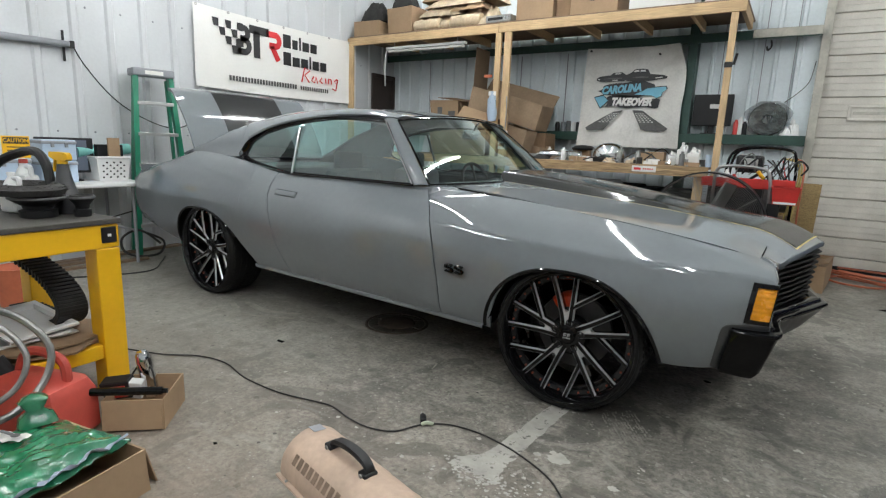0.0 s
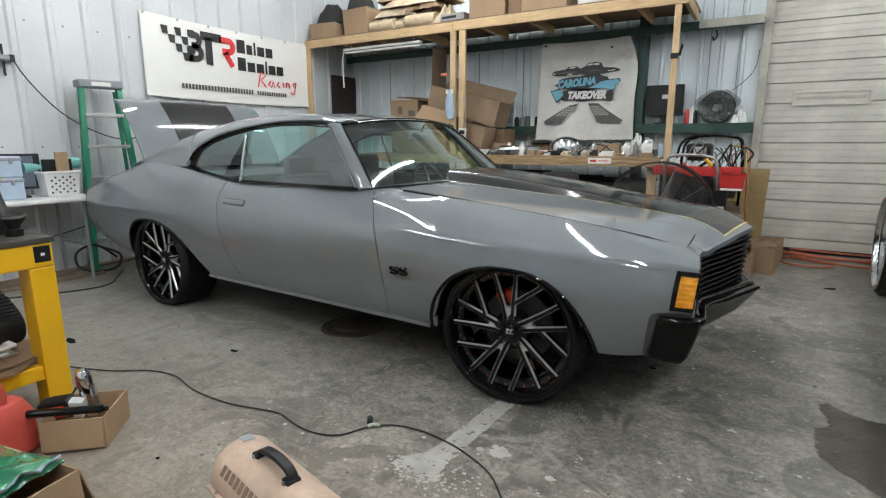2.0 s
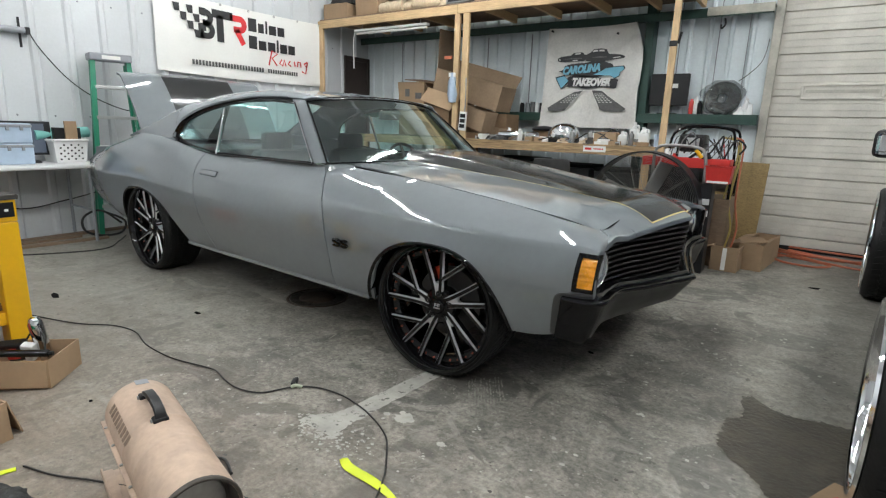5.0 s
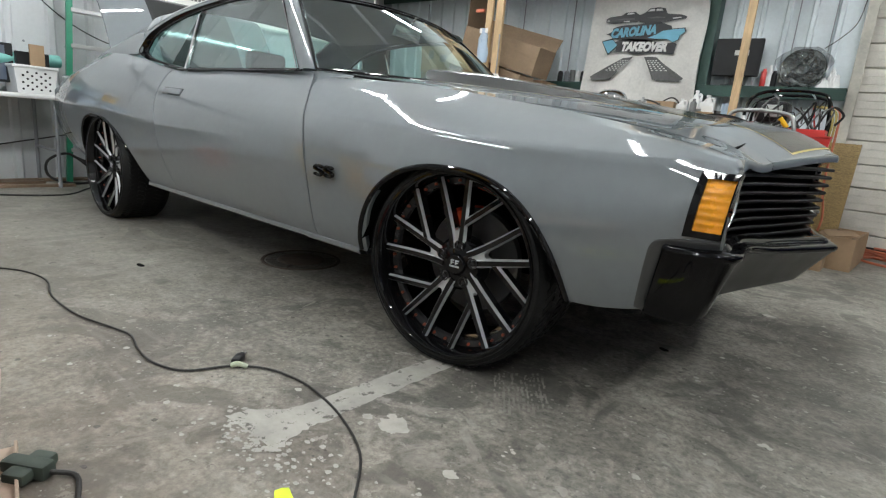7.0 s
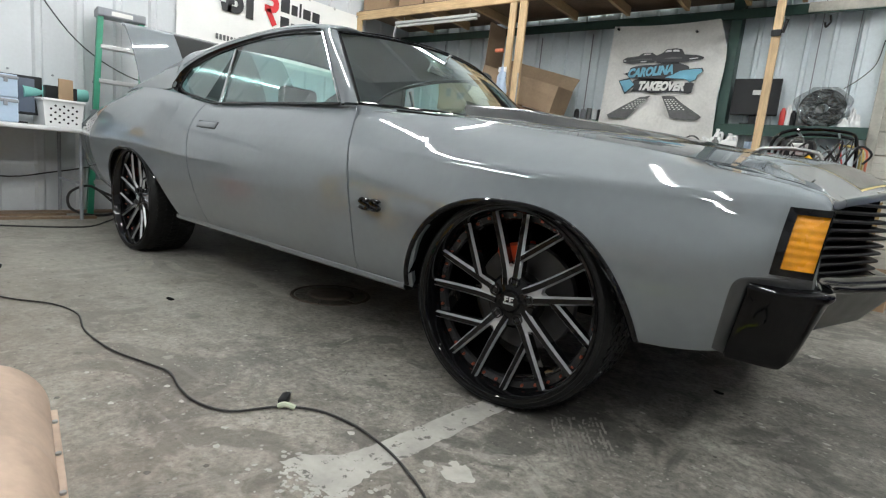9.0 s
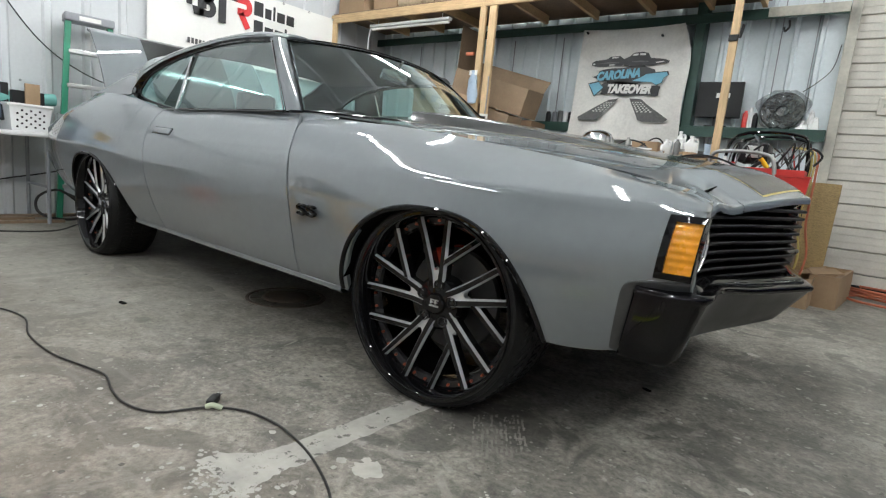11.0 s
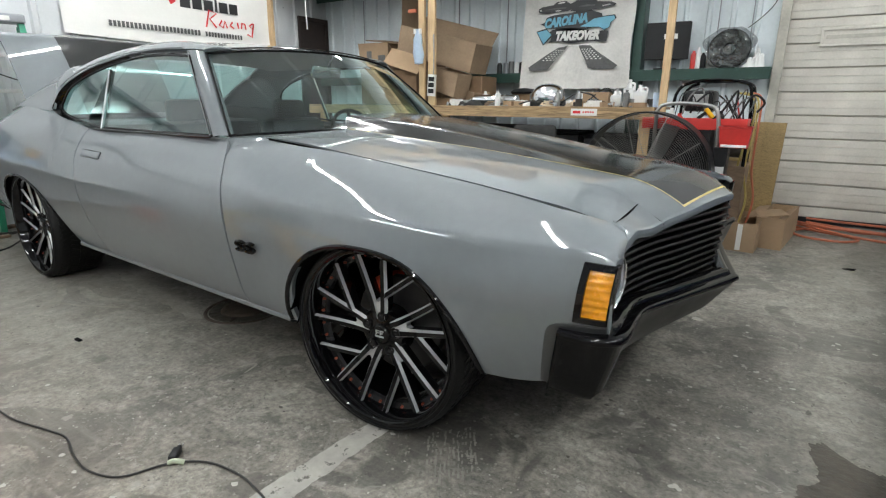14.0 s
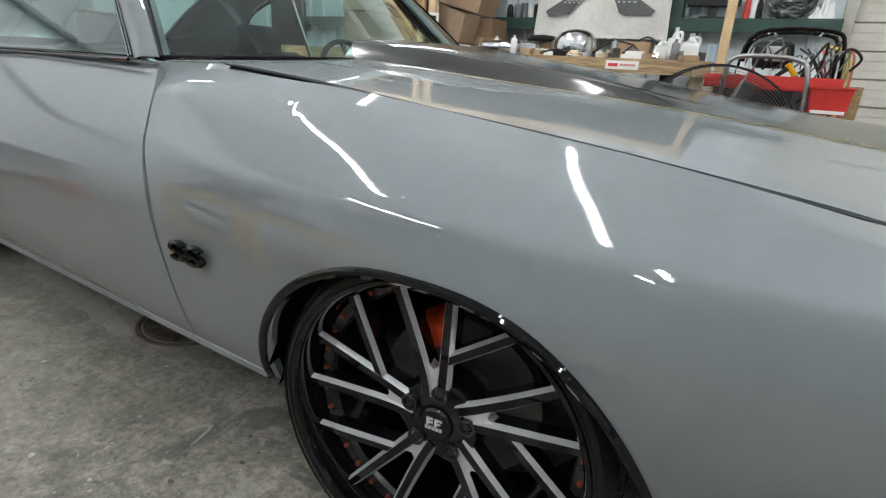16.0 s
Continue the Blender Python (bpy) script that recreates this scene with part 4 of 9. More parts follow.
def build_front(car):
    """Grille, lamps and bumper."""
    bm = bmesh.new()
    def front_x(y, z):
        return nose_edge(y) - 0.002 - 0.03 * max(0.75 - z, 0) / 0.25
    ys = [-0.70, -0.64, -0.55, -0.44, -0.305, -0.15, -0.04, 0, 0.04, 0.15, 0.305, 0.44, 0.55, 0.64, 0.70]
    sheet(bm, [[Vector((front_x(y, z) - 0.05, y, z)) for y in ys] for z in (0.44, 0.6, 0.7, 0.765)])
    grille = part("grille", bm, MATT_BLACK, car, "black grille with horizontal bars")
    for z in np.linspace(0.488, 0.742, 11):
        bm = bmesh.new()
        reach = 0.60 if z > 0.735 else 0.665 if z > 0.715 else 0.695
        rows = []
        for y in [-reach] + [v for v in ys if abs(v) < reach] + [reach]:
            x = front_x(y, z)
            rows.append([Vector((x - 0.055, y, z - 0.006)), Vector((x - 0.003, y, z - 0.005)), Vector((x, y, z - 0.002)), Vector((x, y, z + 0.002)), Vector((x - 0.003, y, z + 0.005)), Vector((x - 0.055, y, z + 0.006))])
        sheet(bm, rows)
        part("grille_bar", bm, GRILLE_BLACK, grille)
    for side in (-1, 1):
        # headlamp recessed beside the grille
        bm = bmesh.new()
        lathe(bm, [(0.0, 0.035), (0.04, 0.032), (0.065, 0.02), (0.078, 0.0), (0.08, -0.03)], 24, pose(0.712, side * 0.775, 0.65, 0, 90, side * 10))
        lamp = part("headlight", bm, LAMP_GLASS, car, "round clear headlight", True)
        bm = bmesh.new()
        lathe(bm, [(r, z) for z, r in ((-0.02, 0.078), (0.022, 0.080), (0.026, 0.083), (0.02, 0.088), (-0.02, 0.09))], 28, pose(0.712, side * 0.775, 0.65, 0, 90, side * 10))
        part("headlight_ring", bm, CHROME, lamp, "", True)
        # black bezel: a frame standing proud of the fender, with the lens inside
        bm = bmesh.new()
        def at(u, z, out):
            x = 0.694 + 0.080 * u + 0.007 * (z - 0.65) / 0.08
            c = section(NOSE_X, NOSE, min(x, 0.77))
            return Vector((x, side * (at_curve(c, on_curve(c, z))[0] + out), z))
        frame_rows = []
        for i in range(25):
            k = i / 24 * 4
            j, f = int(min(k, 3.999)), k - int(min(k, 3.999))
            corners = ((0, 0.572), (1, 0.572), (1, 0.724), (0, 0.724), (0, 0.572))
            inner = ((0.22, 0.588), (0.97, 0.588), (0.97, 0.709), (0.22, 0.709), (0.22, 0.588))
            o = [a + (b - a) * f for a, b in zip(corners[j], corners[j + 1])]
            q = [a + (b - a) * f for a, b in zip(inner[j], inner[j + 1])]
            frame_rows.append([at(o[0], o[1], -0.02), at(o[0], o[1], 0.007), at(q[0], q[1], 0.009), at(q[0], q[1], -0.004)])
        sheet(bm, frame_rows)
        sheet(bm, [[at(1, z, 0.007), at(1, z, -0.03), at(0.85, z, -0.06)] for z in (0.572, 0.65, 0.724)])
        bezel = part("lamp_bezel", bm, GLOSS_BLACK, car, "gloss black lamp surround")
        bm = bmesh.new()
        sheet(bm, [[at(u, z, 0.001 + 0.0007 * math.cos((z - 0.588) / 0.128 * 7 * 2 * math.pi)) for u in (0.20, 0.5, 0.75, 0.99)] for z in np.linspace(0.586, 0.711, 57)])
        part("corner_lamp", bm, AMBER, bezel, "amber ribbed corner lamp lens", True, 80)
        # rolled sheet metal between the fender and the grille
        bm = bmesh.new()
        rows = []
        for x, y, z, dx in ((0.693, 0.674, 0.790, 0.0), (0.715, 0.678, 0.783, 0.002), (0.735, 0.69, 0.773, 0.004), (0.757, 0.74, 0.756, 0.006), (0.772, 0.815, 0.735, 0.0), (0.775, 0.855, 0.738, 0.0)):
            t = min(max((y - 0.674) / 0.18, 0), 1)
            low = Vector((0.722 + 0.03 * t, side * (0.699 + 0.155 * t), 0.728))
            top = Vector((x, side * y, z))
            rows.append([top, top.lerp(low, 0.5) + Vector((dx, 0, 0.004)), low, low + Vector((-0.03, 0, -0.03))])
        sheet(bm, rows)
        part("nose_cap", bm, PAINT, car, "", True)
        bm = bmesh.new()
        sheet(bm, [[Vector((0.69, side * y, z)) for y in (0.69, 0.78, 0.842)] for z in (0.45, 0.6, 0.722)])
        part("lamp_bucket", bm, SATIN_BLACK, car)
    # bumper wrapped round the corners: a bead along its edge, a ledge above and a face raked back below
    path = [(0.652, 0.905), (0.672, 0.908), (0.74, 0.907), (0.784, 0.895), (0.807, 0.866), (0.811, 0.82), (0.800, 0.74), (0.789, 0.64), (0.795, 0.55), (0.828, 0.40), (0.885, 0.2), (0.945, 0.0)]
    half = smooth_line([(x, -y, 0) for x, y in path], 5)
    line = half + [Vector((p.x, -p.y, 0)) for p in half[-2::-1]]
    ledge, face = [], []
    for i, p in enumerate(line):
        t = (line[min(i + 1, len(line) - 1)] - line[max(i - 1, 0)]).normalized()
        out = Vector((t.y, -t.x, 0))
        y, side = abs(p.y), math.copysign(1, p.y)
        front = step(0.908, 0.86, y)
        top = float(np.interp(y, (0, 0.2, 0.4, 0.56, 0.70, 0.8, 0.9, 0.908), (0.500, 0.506, 0.514, 0.530, 0.544, 0.546, 0.546, 0.542)))
        rise = 0.012 + 0.010 * front
        foot = float(np.interp(y, (0, 0.3, 0.7, 0.87, 0.905), (0.345, 0.352, 0.362, 0.366, 0.354)))
        rake = float(np.interp(y, (0, 0.5, 0.8, 0.88, 0.905), (0.10, 0.07, 0.050, 0.046, 0.030)))
        tuck = 0.026 * (1 - front)
        ledge.append([p + out * o + Vector((0, 0, z)) for o, z in ((-0.075, top + rise - 0.004), (-0.048, top + rise), (-0.036, top + rise - 0.003), (-0.028, top + 0.004), (-0.012, top + 0.003), (-0.004, top), (0.0, top - 0.006), (0.0, top - 0.013), (-0.005, top - 0.019))])
        edge = p + out * -0.005
        rows = []
        for u in (0, 0.04, 0.3, 0.6, 0.9, 0.97, 1.0):
            inset = 0.012 * max(u - 0.9, 0) * 10
            rows.append(edge + Vector((-rake * u, 0, top - 0.019 + (foot - top + 0.019) * u)) - Vector((0, side * tuck * u, 0)) - out * (inset + 0.004 * min(u * 25, 1) * front))
        rows.append(rows[-1] + Vector((-0.05 * front, side * -0.02 * (1 - front), 0.004)))
        face.append(rows)
    bm = bmesh.new()
    sheet(bm, ledge)
    bumper = part("front_bumper", bm, BUMPER_BLACK, car, "gloss black wraparound front bumper", True, 50)
    turn = next(i for i, p in enumerate(line) if abs(p.y) < 0.85)
    bm = bmesh.new()
    sheet(bm, face[turn:len(face) - turn])
    part("front_valance", bm, VALANCE, bumper, "black raked bumper face", True, 60)
    for rows in (face[:turn + 1], face[len(face) - turn - 1:]):
        bm = bmesh.new()
        sheet(bm, rows)
        part("bumper_corner", bm, BUMPER_BLACK, bumper, "", True, 60)
    for side in (-1, 1):
        # closed rear edge of the corner, and the dark recessed strip that the fender leaves round it
        bm = bmesh.new()
        sheet(bm, [[Vector((0.652 - 0.03 * u, side * (0.902 - 0.026 * u - o), 0.540 - 0.186 * u)) for o in (0.0, 0.06)] for u in (0, 0.5, 1)])
        part("bumper_end", bm, BUMPER_BLACK, bumper)
        outer = smooth_line([(0.592, 0, 0.362), (0.601, 0, 0.42), (0.612, 0, 0.495), (0.619, 0, 0.533), (0.634, 0, 0.552), (0.662, 0, 0.560), (0.71, 0, 0.566), (0.768, 0, 0.571)], 3)
        inner = smooth_line([(0.626, 0, 0.352), (0.634, 0, 0.42), (0.645, 0, 0.495), (0.650, 0, 0.527), (0.658, 0, 0.538), (0.674, 0, 0.541), (0.71, 0, 0.543), (0.768, 0, 0.545)], 3)
        bm = bmesh.new()
        rows = []
        for a, b in zip(outer, inner):
            row = []
            for u, proud in ((0, -0.004), (0, 0.0025), (0.12, 0.004), (0.3, 0.0035), (0.75, 0.002), (1.1, 0.0)):
                q = a.lerp(b, u)
                c = section(NOSE_X, NOSE, q.x)
                row.append(Vector((q.x, side * (at_curve(c, on_curve(c, q.z))[0] + proud), q.z)))
            rows.append(row)
        sheet(bm, rows)
        part("bumper_strip", bm, STRIP_GREY, bumper, "dark grey strip beside the bumper", True, 60)


BELT_IN = lambda z: 0.788 - 0.335 * (z - 0.94)
# side window: glass outline (x, z), and the edge of the sheet metal round it (x, y, z)
DLO = ((-0.965, 0.952), (-1.285, 1.288), (-1.5, 1.302), (-1.75, 1.301), (-2.04, 1.272), (-2.29, 1.222), (-2.452, 1.160), (-2.508, 1.093), (-2.516, 1.046), (-2.41, 1.006), (-2.2, 0.972), (-2.02, 0.952))
OPENING = ((-0.955, 0.803, 0.946), (-1.29, 0.668, 1.308), (-1.5, 0.658, 1.322), (-1.75, 0.665, 1.320), (-2.04, 0.686, 1.292), (-2.3, 0.719, 1.242), (-2.487, 0.768, 1.160), (-2.545, 0.798, 1.088), (-2.555, 0.813, 1.040), (-2.42, 0.820, 1.000), (-2.22, 0.814, 0.972), (-2.02, 0.807, 0.948))


def glass_y(x, z):
    return BELT_IN(z) + 0.022 * step(-2.1, -2.5, x)


def rounded(pts):
    """Window outline with two sharp front corners and a rounded rear."""
    return [Vector(p) for p in pts[:2]] + smooth_line(pts[2:-1], 5) + [Vector(pts[-1])]


def build_cabin(car):
    """Roof, pillars, glass and bright trim."""
    rail = ((-1.25, 0.622, 1.305), (-1.262, 0.630, 1.318), (-1.5, 0.655, 1.328), (-1.75, 0.662, 1.326), (-2.04, 0.682, 1.298), (-2.3, 0.715, 1.248), (-2.49, 0.765, 1.165), (-2.545, 0.795, 1.09), (-2.57, 0.812, 1.035), (-2.85, 0.785, 1.04), (-3.2, 0.775, 1.050), (-3.40, 0.755, 1.015))
    swell = ((0.006, 0.005), (0.012, 0.011), (0.021, 0.017), (0.021, 0.017), (0.021, 0.017), (0.021, 0.017), (0.022, 0.030), (0.022, 0.074), (0.000, 0.100), (0.003, 0.082), (0.030, 0.025), (0.04, 0.02))
    crest = ((-1.227, 0.50, 1.317), (-1.238, 0.50, 1.333), (-1.5, 0.50, 1.370), (-1.75, 0.50, 1.377), (-2.04, 0.50, 1.373), (-2.3, 0.51, 1.358), (-2.48, 0.535, 1.325), (-2.62, 0.56, 1.275), (-2.75, 0.58, 1.238), (-2.95, 0.61, 1.17), (-3.2, 0.65, 1.07), (-3.40, 0.67, 0.995))
    low, high = smooth_line(rail, 6), smooth_line(crest, 6)
    mid = smooth_line([((a[0] + b[0]) / 2, (a[1] + b[1]) / 2 + s[0], (a[2] + b[2]) / 2 + s[1]) for a, b, s in zip(rail, crest, swell)], 6)
    roof_rows = []
    for side in (-1, 1):
        bm = bmesh.new()
        rows = []
        for a, m, b in zip(low, mid, high):
            row = []
            for j in range(11):
                t = j / 10
                p = a * ((1 - t) * (1 - 2 * t)) + m * (4 * t * (1 - t)) + b * (t * (2 * t - 1))
                row.append(Vector((p.x, side * p.y, p.z)))
            rows.append(row)
        sheet(bm, rows)
        thicken(bm, 0.012, (0, side, 0.6))
        part("roof_side", bm, PAINT, car, "grey roof rail and sail panel", True, 60)
    bm = bmesh.new()
    rows = []
    for p in high[6:37]:
        rows.append([Vector((p.x + 0.028 * (1 - (y / p.y) ** 2) * step(-1.6, -1.2, p.x), y, p.z + (0.008 + 0.014 * step(-1.2, -1.6, p.x)) * (1 - (y / p.y) ** 2))) for y in np.linspace(-p.y, p.y, 21)])
    lead = [Vector((-1.165 - 0.085 * abs(y / 0.5 * 0.82) ** 2.2 - 0.006, y, 1.302 + 0.038 * (1 - (y / 0.612) ** 2) + 0.003)) for y in np.linspace(-0.5, 0.5, 21)]
    rows = [lead, [a.lerp(b, 0.5) + Vector((0.003, 0, 0.003)) for a, b in zip(lead, rows[0])]] + rows
    sheet(bm, rows)
    part("roof", bm, PAINT, car, "grey painted roof", True, 60)
    back = high[36:]
    bm = bmesh.new()
    rows = []
    for p in back:
        rows.append([Vector((p.x - 0.06 * (1 - (y / p.y) ** 2), y, p.z + 0.01 * (1 - (y / p.y) ** 2))) for y in np.linspace(-p.y, p.y, 15)])
    sheet(bm, rows)
    rear = part("rear_window", bm, GLASS, car, "", True)
    rear.visible_shadow = False
    # windshield
    bm = bmesh.new()
    rows = []
    for i in range(13):
        t = i / 12
        row = []
        for j in range(25):
            s = -1 + j / 12
            base = Vector((-0.66 - 0.215 * abs(s) ** 2.2, s * 0.775, 0.955 + 0.015 * (1 - s * s)))
            head = Vector((-1.165 - 0.085 * abs(s) ** 2.2, s * 0.612, 1.302 + 0.038 * (1 - s * s)))
            p = base.lerp(head, t)
            p.z += 0.012 * math.sin(math.pi * t)
            row.append(p)
        rows.append(row)
    edge_top, edge_low = rows[-1], rows[0]
    left, right = [r[0] for r in rows], [r[-1] for r in rows]
    sheet(bm, rows)
    shield = part("windshield", bm, SHIELD, car, "clear curved windshield", True)
    shield.visible_shadow = False
    bm = bmesh.new()
    for pts in (edge_top, edge_low, left, right):
        tube(bm, [p + Vector((0.002, 0, 0.0)) for p in pts], 0.0055, 8)
    part("windshield_trim", bm, GLOSS_BLACK, car, "black windshield surround", True)
    bm = bmesh.new()
    tube(bm, [p + Vector((-0.012, 0, 0.014)) for p in edge_top], 0.004, 6)
    part("header_trim", bm, GLOSS_BLACK, car, "", True)
    for side in (-1, 1):
        # A pillar
        bm = bmesh.new()
        rows = []
        for i in range(11):
            t = i / 10
            w = Vector((-0.875, side * 0.782, 0.955)).lerp(Vector((-1.245, side * 0.625, 1.308)), t)
            d = Vector((-0.965, side * 0.797, 0.948)).lerp(Vector((-1.315, side * 0.665, 1.312)), t)
            inner = Vector((-0.03, -side * 0.05, -0.01))
            rows.append([w + inner, w, (w + d) / 2 + Vector((0.004, side * 0.014, 0.004)), d, d + inner])
        sheet(bm, rows)
        part("a_pillar", bm, PAINT, car, "grey windshield pillar", True, 50)
        # side glass, with the chrome divider
        ring = rounded([(x, side * glass_y(x, z), z) for x, z in DLO])
        edge = rounded([(x, side * y, z) for x, y, z in OPENING])
        cut = -2.02
        for name, keep in (("door_glass", lambda v: v.x >= cut), ("quarter_glass", lambda v: v.x <= cut)):
            bm = bmesh.new()
            vs = [bm.verts.new(p) for p in ring if keep(p)]
            if name == "door_glass":
                vs = [bm.verts.new((cut, side * glass_y(cut, 0.95), 0.95))] + vs + [bm.verts.new((cut, side * glass_y(cut, 1.274), 1.274))]
            bm.faces.new(vs)
            pane = part(name, bm, GLASS, car, "tinted side window")
            pane.visible_shadow = False
        bm = bmesh.new()
        sheet(bm, [edge, [e.lerp(g, 0.5) - Vector((0, side * 0.004, 0)) for e, g in zip(edge, ring)], ring], closed=True)
        tube(bm, [p + Vector((0, side * 0.002, 0)) for p in ring], 0.006, 8, closed=True)
        part("window_trim", bm, GLOSS_BLACK, car, "black side window surround", True)
        bm = bmesh.new()
        box(bm, -0.009, 0.009, -0.006, 0.010, 0, 0.330, 0.003, pose(-2.0, side * 0.797, 0.938, side * 18.5, -6.5, 0))
        part("window_divider", bm, CHROME, car, "chrome vertical window divider")
        bm = bmesh.new()
        tube(bm, [p + Vector((0, side * 0.012, 0.004)) for p in [Vector((q.x, side * q.y, q.z)) for q in low[9:37]]], 0.0035, 6)
        part("drip_rail", bm, PAINT, car, "", True)
        bm = bmesh.new()
        tube(bm, [Vector((-0.972, side * 0.803, 0.952)), Vector((-1.283, side * 0.678, 1.29))], 0.0035, 6)
        part("pillar_edge", bm, CHROME, car, "thin bright edge along the pillar", True)
        bm = bmesh.new()
        tube(bm, [Vector((-0.96, side * 0.812, 0.946)), Vector((-1.5, side * 0.812, 0.945)), Vector((-2.05, side * 0.814, 0.946))], 0.0045, 6)
        part("belt_trim", bm, GLOSS_BLACK, car, "", True)
    # tulip panel and open trunk
    bm = bmesh.new()
    rows = [[Vector((x - 0.05 * (1 - (y / 0.68) ** 2), y, z)) for y in np.linspace(-0.69, 0.69, 13)] for x, z in ((-3.34, 0.99), (-3.42, 0.972), (-3.46, 0.962), (-3.46, 0.93))]
    sheet(bm, rows)
    part("tulip_panel", bm, PAINT, car, "", True)
    bm = bmesh.new()
    box(bm, -4.0, -3.3, -0.66, 0.66, 0.55, 0.56)
    part("trunk_floor", bm, MATT_BLACK, car)


def lid_point(u, y, lift=0.0):
    """The open trunk lid: u runs from the hinge to the rear lip."""
    arc = math.sin(math.pi * min(u, 1))
    x = -3.36 - 0.40 * u + 0.035 * arc - 0.02 * step(0.86, 1.0, u) + 0.02 * (1 - (y / 0.68) ** 2)
    z = 0.985 + 0.60 * u + 0.022 * arc - 0.03 * step(0.9, 1.0, u) + 0.012 * (1 - (y / 0.68) ** 2)
    return Vector((x + lift * 0.83, y, z + lift * 0.55))


def build_lid(car):
    bm = bmesh.new()
    sheet(bm, [[lid_point(u, y) for y in np.linspace(-0.67, 0.67, 25)] for u in np.linspace(0, 1, 25)])
    thicken(bm, 0.02, (0.8, 0, 0.5))
    lid = part("trunk_lid", bm, PAINT, car, "raised grey trunk lid with wide black stripe", True, 60)
    bm = bmesh.new()
    sheet(bm, [[lid_point(u, y, 0.002) for y in np.linspace(-0.33, 0.33, 17)] for u in np.linspace(0, 0.985, 25)])
    part("lid_stripe", bm, STRIPE, lid, "gloss black trunk stripe", True)


def build_wheel(name, label):
    """Deep-dish wheel, axle along y, outer face towards -y."""
    wheel = new(name)
    wheel["label"] = label
    W = 0.27
    bm = bmesh.new()
    prof = [(0.296, -0.010), (0.305, -0.016), (0.318, -0.015), (0.328, -0.006), (TYRE_R - 0.004, 0.014), (TYRE_R, 0.035), (TYRE_R, W - 0.03), (TYRE_R - 0.01, W - 0.006), (0.30, W), (0.292, W)]
    lathe(bm, prof, 72, pose(0, -0.04, 0, -90, 0, 0))
    tyre = part("tyre", bm, RUBBER, wheel, "low profile black tyre", True, 50)
    bm = bmesh.new()
    for ring in range(5):
        y = -0.04 + 0.016 + ring * 0.048
        for k in range(72):
            a = 2 * math.pi * (k + 0.5 * (ring % 2)) / 72
            slant = pose(0, 0, 0, 0, 0, (32, -24, 10, -24, 32)[ring])
            hold = Matrix.Rotation(a, 4, "Y") @ Matrix.Translation((0, y + 0.02, 0)) @ slant
            box(bm, -0.0085, 0.0085, -0.021, 0.021, TYRE_R - 0.006, TYRE_R + (0.004 if ring else 0.001), 0, hold)
    tagged(part("tread_pattern", bm, RUBBER, tyre), kind="stuff")
    bm = bmesh.new()
    for r in (0.310, 0.324):
        lathe(bm, [(r - 0.0016, -0.013), (r, -0.0185), (r + 0.0016, -0.013)], 72, pose(0, -0.04, 0, -90, 0, 0))
    part("sidewall_rib", bm, RUBBER, tyre, "", True)
    bm = bmesh.new()
    lathe(bm, [(0.300, 0.0), (0.306, -0.014), (0.303, -0.020), (0.296, -0.020), (0.290, -0.012), (0.2865, 0.06), (0.262, 0.066), (0.262, 0.070), (0.272, 0.09), (0.27, 0.2), (0.27, W)], 72, pose(0, -0.04, 0, -90, 0, 0))
    rim = part("rim_lip", bm, GLOSS_BLACK, wheel, "gloss black rim barrel", True, 50)
    bm = bmesh.new()
    lathe(bm, [(0.2855, 0.056), (0.283, 0.053), (0.263, 0.058), (0.257, 0.068)], 72, pose(0, -0.04, 0, -90, 0, 0))
    part("rim_flange", bm, FLANGE, rim, "dark grey riveted flange", True)
    bm = bmesh.new()
    lathe(bm, [(0.0, -0.010), (0.030, -0.010), (0.035, -0.006), (0.037, 0.0), (0.050, 0.002), (0.080, 0.007), (0.090, 0.02), (0.090, 0.07), (0.0, 0.07)], 40, pose(0, 0, 0, -90, 0, 0))
    hub = part("hub", bm, GLOSS_BLACK, wheel, "gloss black hub", True)
    bm = bmesh.new()
    for x0, x1, z0, z1 in ((-0.015, -0.010, 0.000, 0.016), (-0.010, -0.002, 0.012, 0.016), (-0.010, -0.002, 0.005, 0.008), (0.002, 0.007, 0.000, 0.016), (0.007, 0.017, 0.012, 0.016), (0.007, 0.014, 0.005, 0.008)):
        box(bm, x0, x1, -0.0125, -0.0095, z0, z1)
    for k in range(5):
        box(bm, -0.018 + 0.0075 * k, -0.0125 + 0.0075 * k, -0.0125, -0.0095, -0.009, -0.003)
    part("cap_mark", bm, MILLED, hub, "small silver mark on the cap")
    for k in range(5):
        a = math.radians(72 * k + 13)
        at = pose(0.064 * math.cos(a), 0, 0.064 * math.sin(a), -90, 0, 0)
        bm = bmesh.new()
        lathe(bm, [(0.0172, 0.008), (0.0172, -0.0045), (0.0140, -0.0045), (0.0125, 0.0)], 20, at)
        seat = part("lug_seat", bm, FLANGE, hub, "grey ring round the lug nut", True)
        bm = bmesh.new()
        lathe(bm, [(0.0127, 0.0), (0.0125, 0.012), (0.008, 0.012), (0.0075, -0.001), (0.0, -0.002)], 12, at)
        part("lug_nut", bm, SATIN_BLACK, seat)

